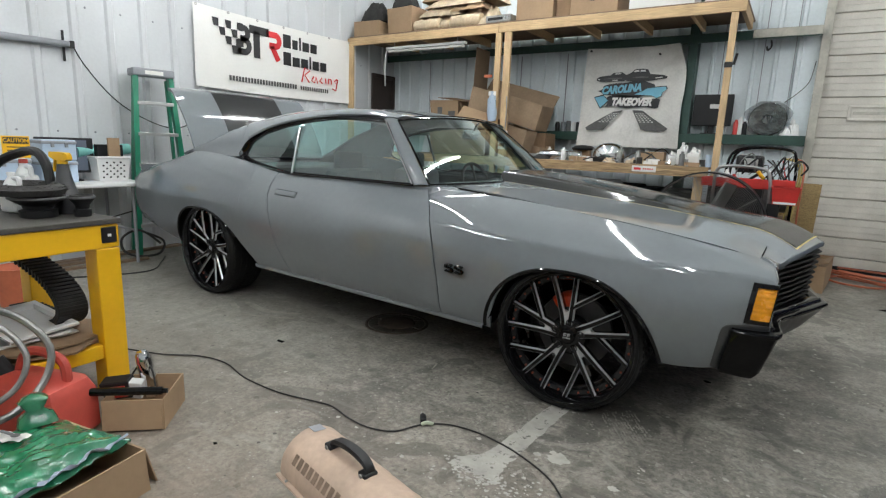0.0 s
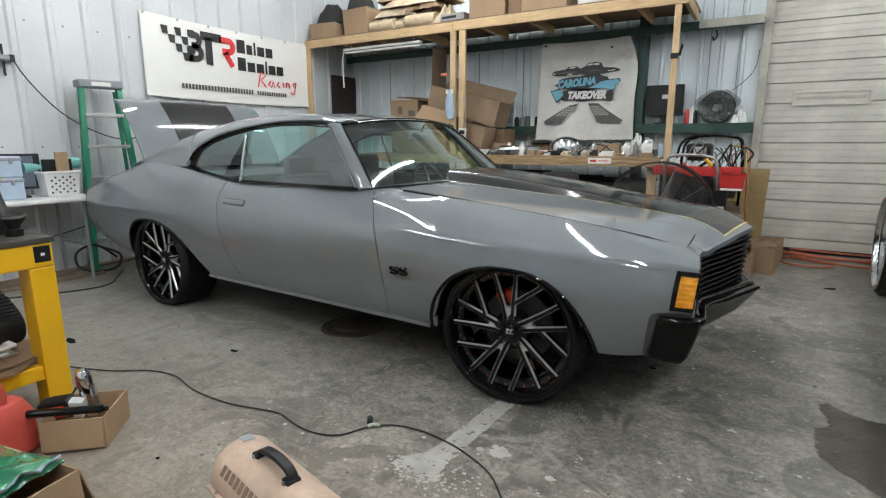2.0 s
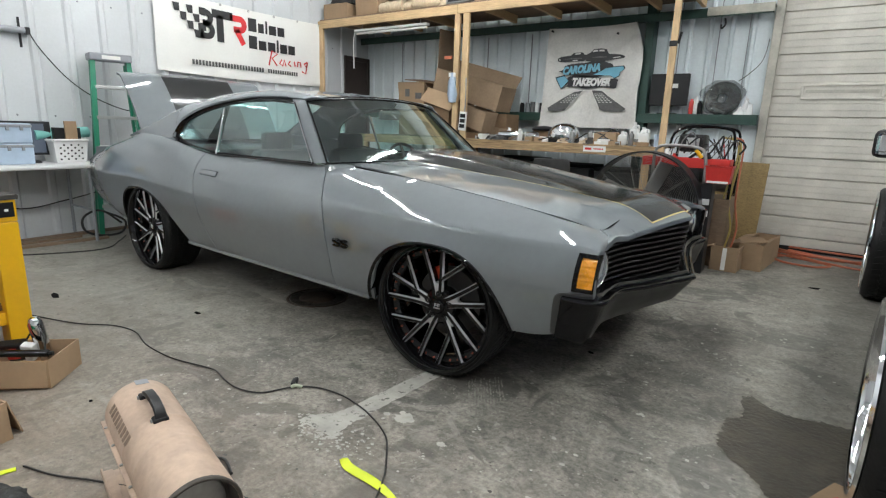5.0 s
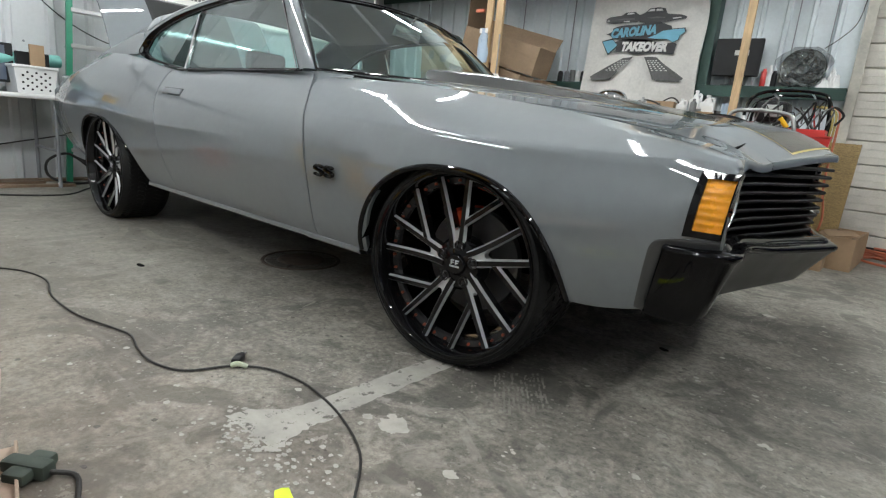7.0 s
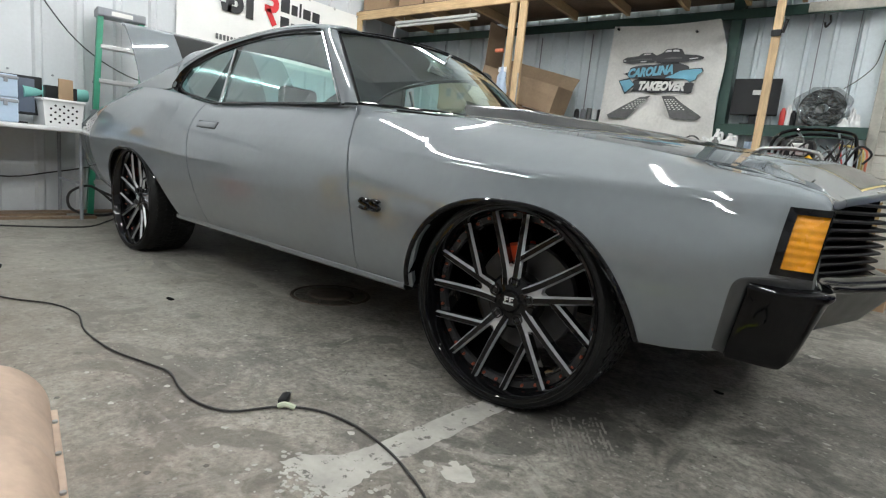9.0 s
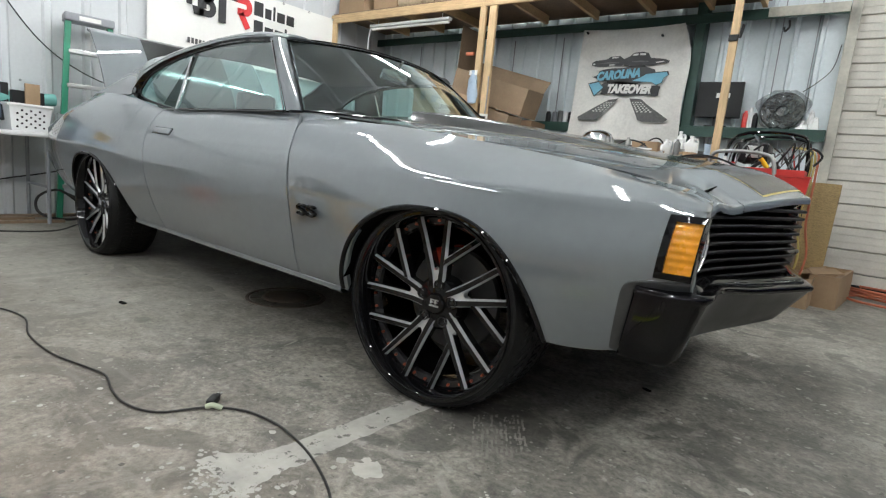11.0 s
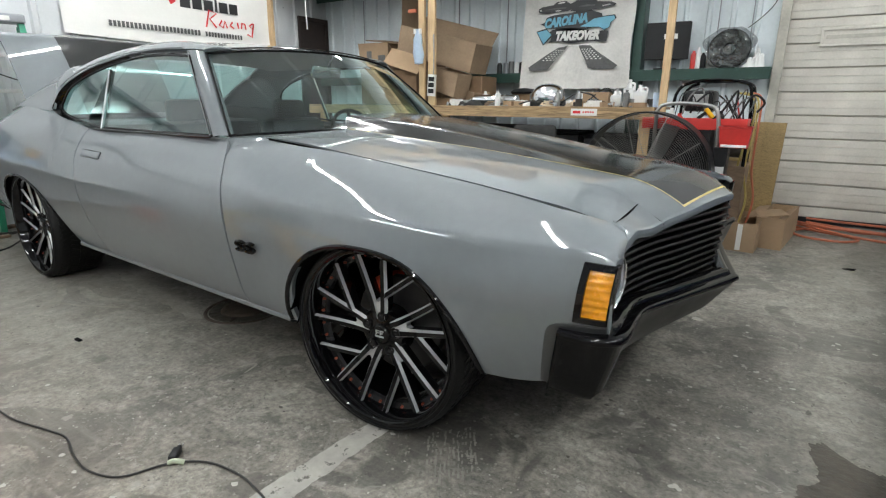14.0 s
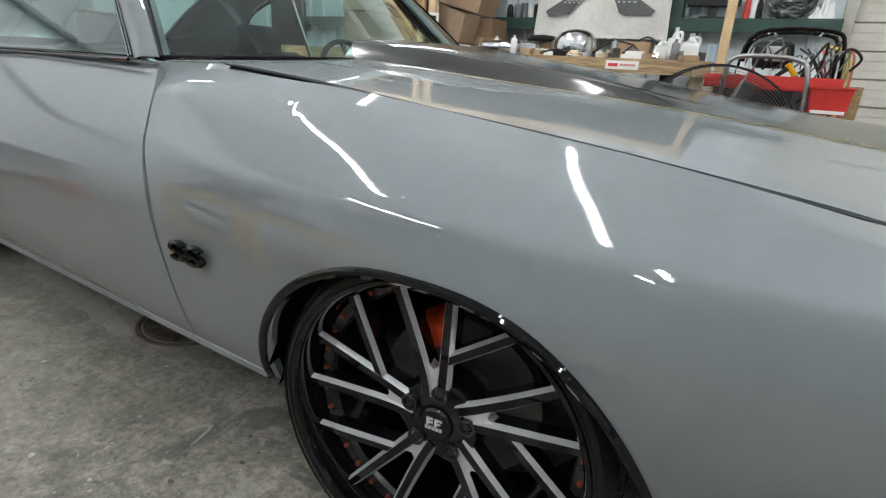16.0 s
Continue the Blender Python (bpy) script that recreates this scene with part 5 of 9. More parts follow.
    def spoke(pts, w0, w1):
        """One cast spoke through (radius, angle, depth) points: a black face between two milled slopes."""
        line = smooth_line([(r * math.cos(a), y, r * math.sin(a)) for r, a, y in pts], 5)
        face, left, right, core = [], [], [], []
        for i, p in enumerate(line):
            d = line[min(i + 1, len(line) - 1)] - line[max(i - 1, 0)]
            n = Vector((d.z, 0, -d.x)).normalized()
            w = w0 + (w1 - w0) * i / (len(line) - 1)
            f = w * 0.56
            low = Vector((0, 0.0105, 0))
            back = Vector((0, 0.045, 0))
            face.append([p - n * f, p + n * f])
            left.append([p - n * f, p - n * (f + w) * 0.5 + low * 0.45, p - n * w + low])
            right.append([p + n * f, p + n * (f + w) * 0.5 + low * 0.45, p + n * w + low])
            core.append([p - n * w + low, p - n * w * 0.8 + back, p + n * w * 0.8 + back, p + n * w + low])
        bm = bmesh.new()
        sheet(bm, face)
        sheet(bm, core)
        end = [bm.verts.new(v) for v in (left[-1][0], left[-1][2], core[-1][1], core[-1][2], right[-1][2], right[-1][0])]
        bm.faces.new(end)
        sp = part("spoke", bm, GLOSS_BLACK, wheel)
        bm = bmesh.new()
        sheet(bm, left)
        sheet(bm, right)
        part("milled_edge", bm, MILLED, sp, "milled silver spoke edge", True)

    for k in range(5):
        base = math.radians(72 * k + 13)
        single, branch = base + math.radians(22), base - math.radians(28)
        spoke([(0.055, base, 0.000), (0.10, base, -0.001), (0.19, base, -0.010), (0.288, base, -0.020)], 0.0165, 0.0118)
        spoke([(0.055, single + 0.16, 0.000), (0.10, single + 0.03, -0.001), (0.19, single, -0.010), (0.288, single, -0.020)], 0.0155, 0.0118)
        # the branch leaves the stem half way out and runs straight to the rim
        fork, tip = Vector((0.136 * math.cos(base), 0, 0.136 * math.sin(base))), Vector((0.288 * math.cos(branch), 0, 0.288 * math.sin(branch)))
        arm = [fork.lerp(tip, u) for u in (0, 0.35, 0.7, 1)]
        spoke([(p.length, math.atan2(p.z, p.x), d) for p, d in zip(arm, (-0.0035, -0.010, -0.016, -0.020))], 0.0125, 0.0115)
        # web in the crotch between stem and single spoke
        bm = bmesh.new()
        mid = (base + single) / 2
        pts = [(0.05, base), (0.128, base + 0.075), (0.117, base + 0.12), (0.110, mid + 0.01), (0.117, single - 0.10), (0.128, single - 0.055), (0.05, single + 0.1)]
        rows = [[Vector((r * math.cos(a), y, r * math.sin(a))) for r, a in pts] for y in (0.004, 0.03)]
        sheet(bm, rows, closed=True)
        bm.faces.new([bm.verts.new(p) for p in rows[0]])
        part("web", bm, MILLED, hub, "milled web between two spokes")
    for k in range(36):
        a = 2 * math.pi * (k + 0.5) / 36
        bm = bmesh.new()
        cyl(bm, (0.274 * math.cos(a), 0.02, 0.274 * math.sin(a)), (0.274 * math.cos(a), 0.008, 0.274 * math.sin(a)), 0.006, 0.0045, n=6)
        part("rim_rivet", bm, COPPER, rim)
    bm = bmesh.new()
    lathe(bm, [(0.0, 0.092), (0.075, 0.092), (0.08, 0.10), (0.175, 0.10), (0.178, 0.105), (0.178, 0.125), (0.08, 0.125)], 40, pose(0, 0, 0, -90, 0, 0))
    part("brake_disc", bm, DISC, wheel, "", True)
    bm = bmesh.new()
    rows = []
    for i in range(13):
        a = math.radians(92 + 34 * i / 12)
        bump = 0.012 * (abs(math.sin(math.pi * i / 6)) ** 0.7)
        rows.append([Vector((r * math.cos(a), y, r * math.sin(a))) for r, y in ((0.118, 0.085), (0.124, 0.072 - bump), (0.15, 0.064 - bump), (0.172, 0.068 - bump), (0.184, 0.08), (0.184, 0.15), (0.118, 0.15))])
    sheet(bm, rows, closed=True)
    part("brake_caliper", bm, CALIPER, wheel, "orange red brake caliper", True)
    return wheel


def build_cabin_inside(car):
    bm = bmesh.new()
    box(bm, -2.9, -0.6, -0.78, 0.78, 0.36, 0.40)
    part("cabin_floor", bm, VINYL, car)
    bm = bmesh.new()
    rows = [[Vector((min(x, -0.70 - 0.25 * (abs(y) / 0.775) ** 2.2), y, z)) for y in np.linspace(-0.74, 0.74, 19)] for x, z in ((-0.70, 0.925), (-0.74, 0.948), (-0.9, 0.958), (-1.03, 0.94), (-1.07, 0.88), (-1.02, 0.70), (-0.9, 0.6))]
    sheet(bm, rows)
    part("dashboard", bm, VINYL, car, "dark padded dashboard", True)
    bm = bmesh.new()
    ring = [Vector((0, 0.19 * math.cos(a), 0.19 * math.sin(a))) for a in [2 * math.pi * i / 32 for i in range(32)]]
    tube(bm, ring, 0.012, 8, closed=True)
    for a in (0, 120, 240):
        cyl(bm, (0, 0, 0), (0, 0.185 * math.cos(radians(a + 90)), 0.185 * math.sin(radians(a + 90))), 0.011, n=6)
    cyl(bm, (-0.01, 0, 0), (0.22, 0, -0.02), 0.03, 0.025, 10)
    wheel = part("steering_wheel", bm, SATIN_BLACK, car, "dark three-spoke steering wheel", True)
    wheel.matrix_basis = pose(-1.28, 0.36, 0.86, 0, -22, 0)
    for y, x in ((-0.36, -1.85), (0.36, -1.85)):
        bm = bmesh.new()
        box(bm, x - 0.02, x + 0.5, y - 0.25, y + 0.25, 0.42, 0.60, 0.05)
        box(bm, x - 0.10, x + 0.06, y - 0.25, y + 0.25, 0.56, 0.98, 0.05, taper=0.9)
        box(bm, x - 0.11, x - 0.03, y - 0.12, y + 0.12, 0.96, 1.10, 0.03)
        part("front_seat", bm, VINYL, car, "dark vinyl bucket seat", True)
    bm = bmesh.new()
    box(bm, -2.75, -2.3, -0.68, 0.68, 0.42, 0.58, 0.05)
    box(bm, -2.82, -2.66, -0.68, 0.68, 0.5, 0.95, 0.05)
    part("rear_seat", bm, VINYL, car, "dark vinyl bench seat", True)
    bm = bmesh.new()
    box(bm, -3.4, -2.8, -0.66, 0.66, 0.93, 0.95)
    part("parcel_shelf", bm, VINYL, car)
    bm = bmesh.new()
    sheet(bm, [[Vector((x, y, 1.345 - 0.04 * (y / 0.6) ** 2)) for y in np.linspace(-0.6, 0.6, 9)] for x in (-1.22, -1.7, -2.4)])
    part("headliner", bm, HEADLINER, car, "", True)
    for side in (-1, 1):
        bm = bmesh.new()
        box(bm, -2.4, -0.98, side * 0.77 - 0.02, side * 0.77 + 0.02, 0.4, 0.91)
        part("door_card", bm, VINYL, car)
    bm = bmesh.new()
    box(bm, -0.012, 0.012, -0.12, 0.12, -0.03, 0.03, 0.01)
    cyl(bm, (0.0, 0, 0.02), (0.04, 0, 0.09), 0.006, n=6)
    mirror = part("rear_view_mirror", bm, CHROME, car, "", True)
    mirror.matrix_basis = pose(-1.13, 0.0, 1.24, 0, 10, 10)


car = thing("coupe_car", CAR, "grey vintage two-door coupe with black stripes and large black wheels", "car")
build_body(car)
build_hood(car)
build_front(car)
build_cabin(car)
build_lid(car)
build_cabin_inside(car)
first = build_wheel("front_wheel", "deep black and milled spoke wheel")
first.parent = car
first.matrix_basis = pose(0, -0.843, HUB_Z, 0, 0, 5)
second = copy_thing(first, pose(-WB, -0.885, HUB_Z, 0, 20, 0))
second.name = "rear_wheel"
copy_thing(first, pose(0, 0.843, HUB_Z, 0, 0, 185))
copy_thing(first, pose(-WB, 0.885, HUB_Z, 0, 0, 180)).name = "rear_wheel"
for side in (-1, 1):
    emblem = bmesh.new()
    for cx in (-0.031, 0.031):
        pts = [(0.022, 0.020), (0.010, 0.027), (-0.012, 0.027), (-0.022, 0.018), (-0.016, 0.005), (0.016, -0.005), (0.022, -0.018), (0.012, -0.027), (-0.010, -0.027), (-0.022, -0.020)]
        tube(emblem, smooth_line([(cx + x, 0, z) for x, z in pts], 3), 0.0095, 6)
    mark = part("fender_emblem", emblem, GLOSS_BLACK, car, "black lettered fender emblem", True)
    mark.matrix_basis = pose(-0.567, side * 0.957, 0.572) @ Matrix.Diagonal((0.94, 1, 0.62, 1))

# ---- helpers for loose things ----
def carton(w, d, h, m, label, flaps=(), material=None, tape=True, open_top=False, group="", bow=0.0):
    """A cardboard box with walls; flaps are (side, angle) pairs of its open top."""
    ob = thing("cardboard_box", m, label, "box", group)
    material = material or CARD
    t = 0.005
    bm = bmesh.new()
    if open_top:
        def ring(k, z):
            return [Vector((sx * (w / 2 - k), sy * (d / 2 - k), z)) for sx, sy in ((-1, -1), (1, -1), (1, 1), (-1, 1))]
        vs = sheet(bm, [ring(0, 0), ring(0, h * 0.5), ring(0, h), ring(t, h), ring(t, h * 0.5), ring(t, t)], closed=True)
        bm.faces.new(vs[0])
        bm.faces.new(vs[-1])
    else:
        box(bm, -w / 2, w / 2, -d / 2, d / 2, 0, h, 0.004)
    for v in bm.verts:
        v.co += Vector((random.uniform(-1, 1), random.uniform(-1, 1), 0)) * bow * (v.co.z / max(h, 0.01))
    part("carton_body", bm, material, ob)
    for side, angle in flaps:
        bm = bmesh.new()
        if side in "ns":
            box(bm, -w / 2 + 0.004, w / 2 - 0.004, 0, d / 2 * 0.95, -t / 2, t / 2)
            turn = pose(0, (d / 2) * (1 if side == "n" else -1), h, angle if side == "n" else -angle, 0, 0) @ (FLAT if side == "n" else pose(0, 0, 0, 0, 0, 180))
        else:
            box(bm, 0, w / 2 * 0.95, -d / 2 + 0.004, d / 2 - 0.004, -t / 2, t / 2)
            turn = pose((w / 2) * (1 if side == "e" else -1), 0, h, 0, -angle if side == "e" else angle, 0) @ (FLAT if side == "e" else pose(0, 0, 0, 0, 0, 180))
        bmesh.ops.transform(bm, matrix=turn, verts=bm.verts)
        part("flap", bm, material, ob)
    if tape and not open_top:
        bm = bmesh.new()
        box(bm, -w / 2 + 0.004, w / 2 - 0.004, -0.025, 0.025, h + 0.0004, h + 0.0012)
        part("tape", bm, FABRIC_TAN, ob)
    return ob


def printed(ob, w, h, m, material, name="label"):
    bm = bmesh.new()
    box(bm, -w / 2, w / 2, -0.0015, 0, -h / 2, h / 2, 0, m)
    return part(name, bm, material, ob)


def words(text, size, material, parent, m, name="lettering", bold=0.0, shear=0.0, squeeze=1.0):
    """Lettering in the built-in font, as a mesh standing upright in x, z."""
    curve = bpy.data.curves.new(name, "FONT")
    curve.body, curve.size, curve.align_x, curve.align_y = text, size, "CENTER", "CENTER"
    curve.extrude, curve.offset, curve.shear, curve.resolution_u = 0.0008, bold, shear, 3
    tmp = new("tmp", curve)
    data = bpy.data.meshes.new_from_object(tmp.evaluated_get(bpy.context.evaluated_depsgraph_get()))
    bpy.data.objects.remove(tmp)
    bpy.data.curves.remove(curve)
    data.name = name
    data.transform(m @ pose(0, 0, 0, 90, 0, 0) @ Matrix.Diagonal((squeeze, 1, 1, 1)))
    data.materials.clear()
    data.materials.append(material)
    ob = new(name, data)
    ob.parent = parent
    return ob


def cloth(w, h, nx, nz, wave, seed):
    """A hanging sheet with folds, in x and z, facing -y."""
    bm = bmesh.new()
    rows = []
    for j in range(nz + 1):
        rows.append([Vector((w * (i / nx - 0.5), wave * noise.noise(Vector((i / nx * 3 + seed, j / nz * 2, seed))), h * (j / nz - 0.5))) for i in range(nx + 1)])
    sheet(bm, rows)
    return bm


# ---- left foreground ----
# yellow machine stand; local x runs along its near side, local y away from the camera
STAND = pose(-1.79, 2.01, 0, 0, 0, -87)
stand = thing("machine_stand", STAND, "yellow painted steel machine stand with black rubber top", "stand")
LX, LY = 1.3, -0.75
def bar(name, x0, x1, y0, y1, z0, z1, mat_=YELLOW, bev=0.005, label=""):
    bm = bmesh.new()
    box(bm, x0, x1, y0, y1, z0, z1, bev)
    return part(name, bm, mat_, stand, label)
bar("top_rail", 0, LX, LY + 0.65, LY + 0.75, 0.672, 0.775)
bar("top_rail", 0, LX, LY, LY + 0.1, 0.672, 0.775)
bar("cross_rail", 0.0, 0.1, LY + 0.1, LY + 0.65, 0.672, 0.775)
bar("cross_rail", LX - 0.1, LX, LY + 0.1, LY + 0.65, 0.672, 0.775)
for x in (0.0, LX - 0.1):
    for y in (LY + 0.65, LY):
        bar("leg", x, x + 0.1, y, y + 0.1, 0.0, 0.67)
bar("lower_rail", 0.1, LX - 0.1, LY + 0.66, LY + 0.74, 0.17, 0.235)
bar("lower_rail", 0.1, LX - 0.1, LY + 0.01, LY + 0.09, 0.17, 0.235)
bar("lower_cross_rail", 0.01, 0.09, LY + 0.1, LY + 0.65, 0.17, 0.235)
bar("rubber_top", -0.01, LX + 0.01, LY - 0.01, LY + 0.76, 0.777, 0.80, DUSTY_RUBBER, 0.004, "dusty black rubber worktop")
bm = bmesh.new()
box(bm, 0.012, 0.075, LY + 0.75, LY + 0.753, 0.695, 0.765, 0.003)
plate = part("rating_plate", bm, SATIN_BLACK, stand, "black square rating plate")
bm = bmesh.new()
box(bm, 0.035, 0.05, LY + 0.7532, LY + 0.7542, 0.722, 0.734)
part("plate_mark", bm, PLASTIC_WHITE, plate)
bm = bmesh.new()
box(bm, 0.09, LX - 0.09, LY + 0.05, LY + 0.70, 0.236, 0.25)
part("lower_shelf", bm, PLY_GREY, stand, "dirty sheet wood shelf")

# on the lower shelf: rubber track, white trays, board
track = thing("rubber_track", pose(-2.0, 1.86, 0), "looped black rubber track with tread bars", "rubber track")
loop = smooth_line([(-0.52, 0, 0.57), (-0.32, 0, 0.545), (-0.14, 0, 0.51), (-0.01, 0, 0.46), (0.05, 0, 0.405), (0.035, 0, 0.35), (-0.05, 0, 0.305), (-0.2, 0, 0.292), (-0.35, 0, 0.29), (-0.52, 0, 0.288)], 5)
bm = bmesh.new()
sheet(bm, [[p + Vector((0, y, 0)) for y in (-0.055, 0.055)] for p in loop])
thicken(bm, 0.012)
part("belt", bm, RUBBER, track)
cleat = None
for i, p in enumerate(loop[:-1]):
    d = loop[i + 1] - p
    ang = math.degrees(math.atan2(d.z, d.x))
    if cleat is None:
        bm = bmesh.new()
        box(bm, -0.008, 0.008, -0.06, 0.06, -0.018, 0.018, 0.003)
        ob = part("tread_bar", bm, RUBBER, track)
        cleat = ob.data
    else:
        ob = new("tread_bar", cleat)
        ob.parent = track
    ob.matrix_basis = pose(p.x, 0, p.z, 0, -ang, 0)
for k, (x, y, r) in enumerate(((0.62, 0.36, 8), (0.60, 0.40, -6), (0.58, 0.38, 3))):
    bm = bmesh.new()
    rows = lambda s, z: [(-0.2 * s, -0.13 * s, z), (0.2 * s, -0.13 * s, z), (0.2 * s, 0.13 * s, z), (-0.2 * s, 0.13 * s, z)]
    sheet(bm, [[Vector(p) for p in rows(s, z)] for s, z in ((0.0, 0.012), (0.8, 0.012), (0.86, 0.03), (1.0, 0.034), (1.0, 0.024), (0.84, 0.004), (0.0, 0.002))], closed=True)
    solo("plastic_tray", bm, PLASTIC_WHITE, pose(-2.12 + 0.02 * k, 1.72, 0.253 + 0.028 * k, 3, 4, r), "off-white plastic tray stacked on the lower shelf", "tray", "stacked trays")
for k, (x, y, r, wd) in enumerate(((0.32, 0.56, 12, 0.30), (0.25, 0.50, -20, 0.24))):
    bm = bmesh.new()
    pts = [(-0.26, -wd / 2), (-0.05, -wd / 2 - 0.03), (0.18, -wd / 2 + 0.02), (0.27, -0.02), (0.2, wd / 2 - 0.02), (-0.02, wd / 2), (-0.22, wd / 2 - 0.04)]
    slab(bm, pts, 0.008)
    for v in bm.verts:
        v.co.z += 0.05 * max(v.co.x, 0) * (1 if k else -0.3) + 0.01 * noise.noise(v.co * 9)
    solo("scrap_board", bm, CARD_DARK, pose(-1.97 + 0.05 * k, 1.84 - 0.06 * k, 0.252 + 0.012 * k, 0, 0, r - 60), "torn brown scrap board on the lower shelf", "board", "scrap boards")

# on the rubber top
def speaker(x, y, r, label):
    ob = thing("speaker_driver", pose(x, y, 0.80), label, "speaker", "loose speaker drivers")
    bm = bmesh.new()
    lathe(bm, [(0.0, 0.0), (r * 0.62, 0.0), (r * 0.66, 0.006), (r * 0.66, 0.03), (r * 0.5, 0.034), (r * 0.55, 0.05), (r * 0.92, 0.075), (r * 0.92, 0.08)], 28)
    part("magnet_basket", bm, SATIN_BLACK, ob, "", True)
    bm = bmesh.new()
    lathe(bm, [(r * 0.9, 0.079), (r, 0.079), (r * 1.02, 0.084), (r, 0.09), (r * 0.9, 0.088)], 32)
    part("mounting_ring", bm, CAST, ob, "grey metal rim", True)
    bm = bmesh.new()
    lathe(bm, [(r * 0.9, 0.086), (r * 0.82, 0.094), (r * 0.72, 0.084), (r * 0.35, 0.066), (r * 0.25, 0.074), (0, 0.08)], 28)
    part("cone", bm, FABRIC_BLACK, ob, "", True)
speaker(-2.02, 1.80, 0.105, "black round loudspeaker driver lying on the stand")
speaker(-1.935, 1.935, 0.052, "small black round loudspeaker driver lying on the stand")
bottle = thing("spray_bottle", pose(-2.075, 1.93, 0.80, 0, 0, -165), "grey spray bottle with yellow trigger head", "spray bottle")
bm = bmesh.new()
lathe(bm, [(0, 0), (0.054, 0), (0.057, 0.008), (0.056, 0.085), (0.046, 0.105), (0.034, 0.15), (0.025, 0.20), (0.023, 0.222), (0, 0.222)], 24)
part("bottle_body", bm, SMOKY, bottle, "", True)
bm = bmesh.new()
rows = [[Vector((x, -w, z0)), Vector((x, w, z0)), Vector((x, w * 0.8, z1)), Vector((x, -w * 0.8, z1))] for x, w, z0, z1 in ((-0.045, 0.014, 0.243, 0.262), (-0.03, 0.018, 0.236, 0.272), (0.03, 0.018, 0.240, 0.275), (0.066, 0.014, 0.254, 0.274), (0.07, 0.008, 0.258, 0.270))]
vs = sheet(bm, rows, closed=True)
bm.faces.new(vs[0])
bm.faces.new(vs[-1])
box(bm, 0.036, 0.046, -0.008, 0.008, 0.18, 0.245, 0.004, pose(0.05, 0, 0, 0, -12, 0))
cyl(bm, (0, 0, 0.218), (0, 0, 0.242), 0.021, n=14)
part("trigger_head", bm, YELLOW, bottle, "yellow trigger spray head")
bm = bmesh.new()
for k, (dx, wd) in enumerate(((-0.022, 0.012), (-0.004, 0.014), (0.016, 0.012))):
    box(bm, 0.0552, 0.0582, dx, dx + wd, 0.055, 0.078)
part("bottle_marking", bm, PLASTIC_WHITE, bottle)
def jug(m, label, body, cap, w=0.09, h=0.2, name="plastic_jug", cat="jug"):
    ob = thing(name, m, label, cat)
    bm = bmesh.new()
    box(bm, -w, w, -w * 0.6, w * 0.6, 0, h * 0.7, 0.018)
    lathe(bm, [(w * 0.62, h * 0.69), (w * 0.4, h * 0.82), (w * 0.25, h * 0.88), (w * 0.25, h * 0.92), (0, h * 0.92)], 16)
    tube(bm, smooth_line([(w * 0.2, 0, h * 0.84), (w * 0.8, 0, h * 0.84), (w * 0.85, 0, h * 0.6)], 4), 0.011, 8)
    part("jug_body", bm, body, ob, "", True)
    bm = bmesh.new()
    cyl(bm, (0, 0, h * 0.92), (0, 0, h), w * 0.3, n=14)
    part("cap", bm, cap, ob)
    bm = bmesh.new()
    box(bm, -w * 0.7, w * 0.7, -w * 0.6 - 0.002, -w * 0.6 - 0.0005, h * 0.15, h * 0.5)
    part("label", bm, PAPER, ob)
    return ob
jug(pose(-2.36, 1.88, 0.80, 0, 0, 10), "milky white plastic bottle on the stand", PLASTIC_WHITE, RED_FADED, 0.06, 0.23, "plastic_bottle", "bottle")
jug(pose(-2.22, 1.78, 0.80, 0, 0, 20), "white cleaner bottle with pink label on the stand", PLASTIC_WHITE, PLASTIC_WHITE, 0.05, 0.18, "plastic_bottle", "bottle")
bm = bmesh.new()
tube(bm, smooth_line([(-2.10, 1.86, 0.822), (-2.12, 1.89, 0.90), (-2.16, 1.90, 1.0), (-2.25, 1.90, 1.065), (-2.40, 1.89, 1.06), (-2.50, 1.82, 1.0), (-2.52, 1.7, 0.83)], 6), 0.021, 10)
solo("rubber_hose", bm, RUBBER, FLAT, "thick black rubber hose arched over the stand", "hose", smooth=True)
bm = bmesh.new()
rows = []
for i in range(41):
    a = 2 * math.pi * i / 40
    rows.append([Vector(((0.12 + o) * math.cos(a) * 1.4, (0.12 + o) * math.sin(a), z)) for o, z in ((-0.02, 0), (0.02, 0), (0.03, 0.025), (0.0, 0.045), (-0.03, 0.025))])
sheet(bm, rows, closed=True)
tuft = random.Random(8)
for k in range(420):
    a, o, z = tuft.uniform(0, 2 * math.pi), tuft.uniform(-0.025, 0.028), tuft.uniform(0.012, 0.04)
    root = Vector(((0.12 + o) * math.cos(a) * 1.4, (0.12 + o) * math.sin(a), z))
    tip = root + Vector((tuft.uniform(-1, 1) * 0.012 + 0.4 * o * math.cos(a), tuft.uniform(-1, 1) * 0.012 + 0.4 * o * math.sin(a), tuft.uniform(0.002, 0.008)))
    cyl(bm, root, tip, 0.0018, 0.0005, 4)
solo("brush_ring", bm, FABRIC_BLACK, pose(-2.10, 1.78, 0.897), "black bristled ring lying on the speakers", "brush")

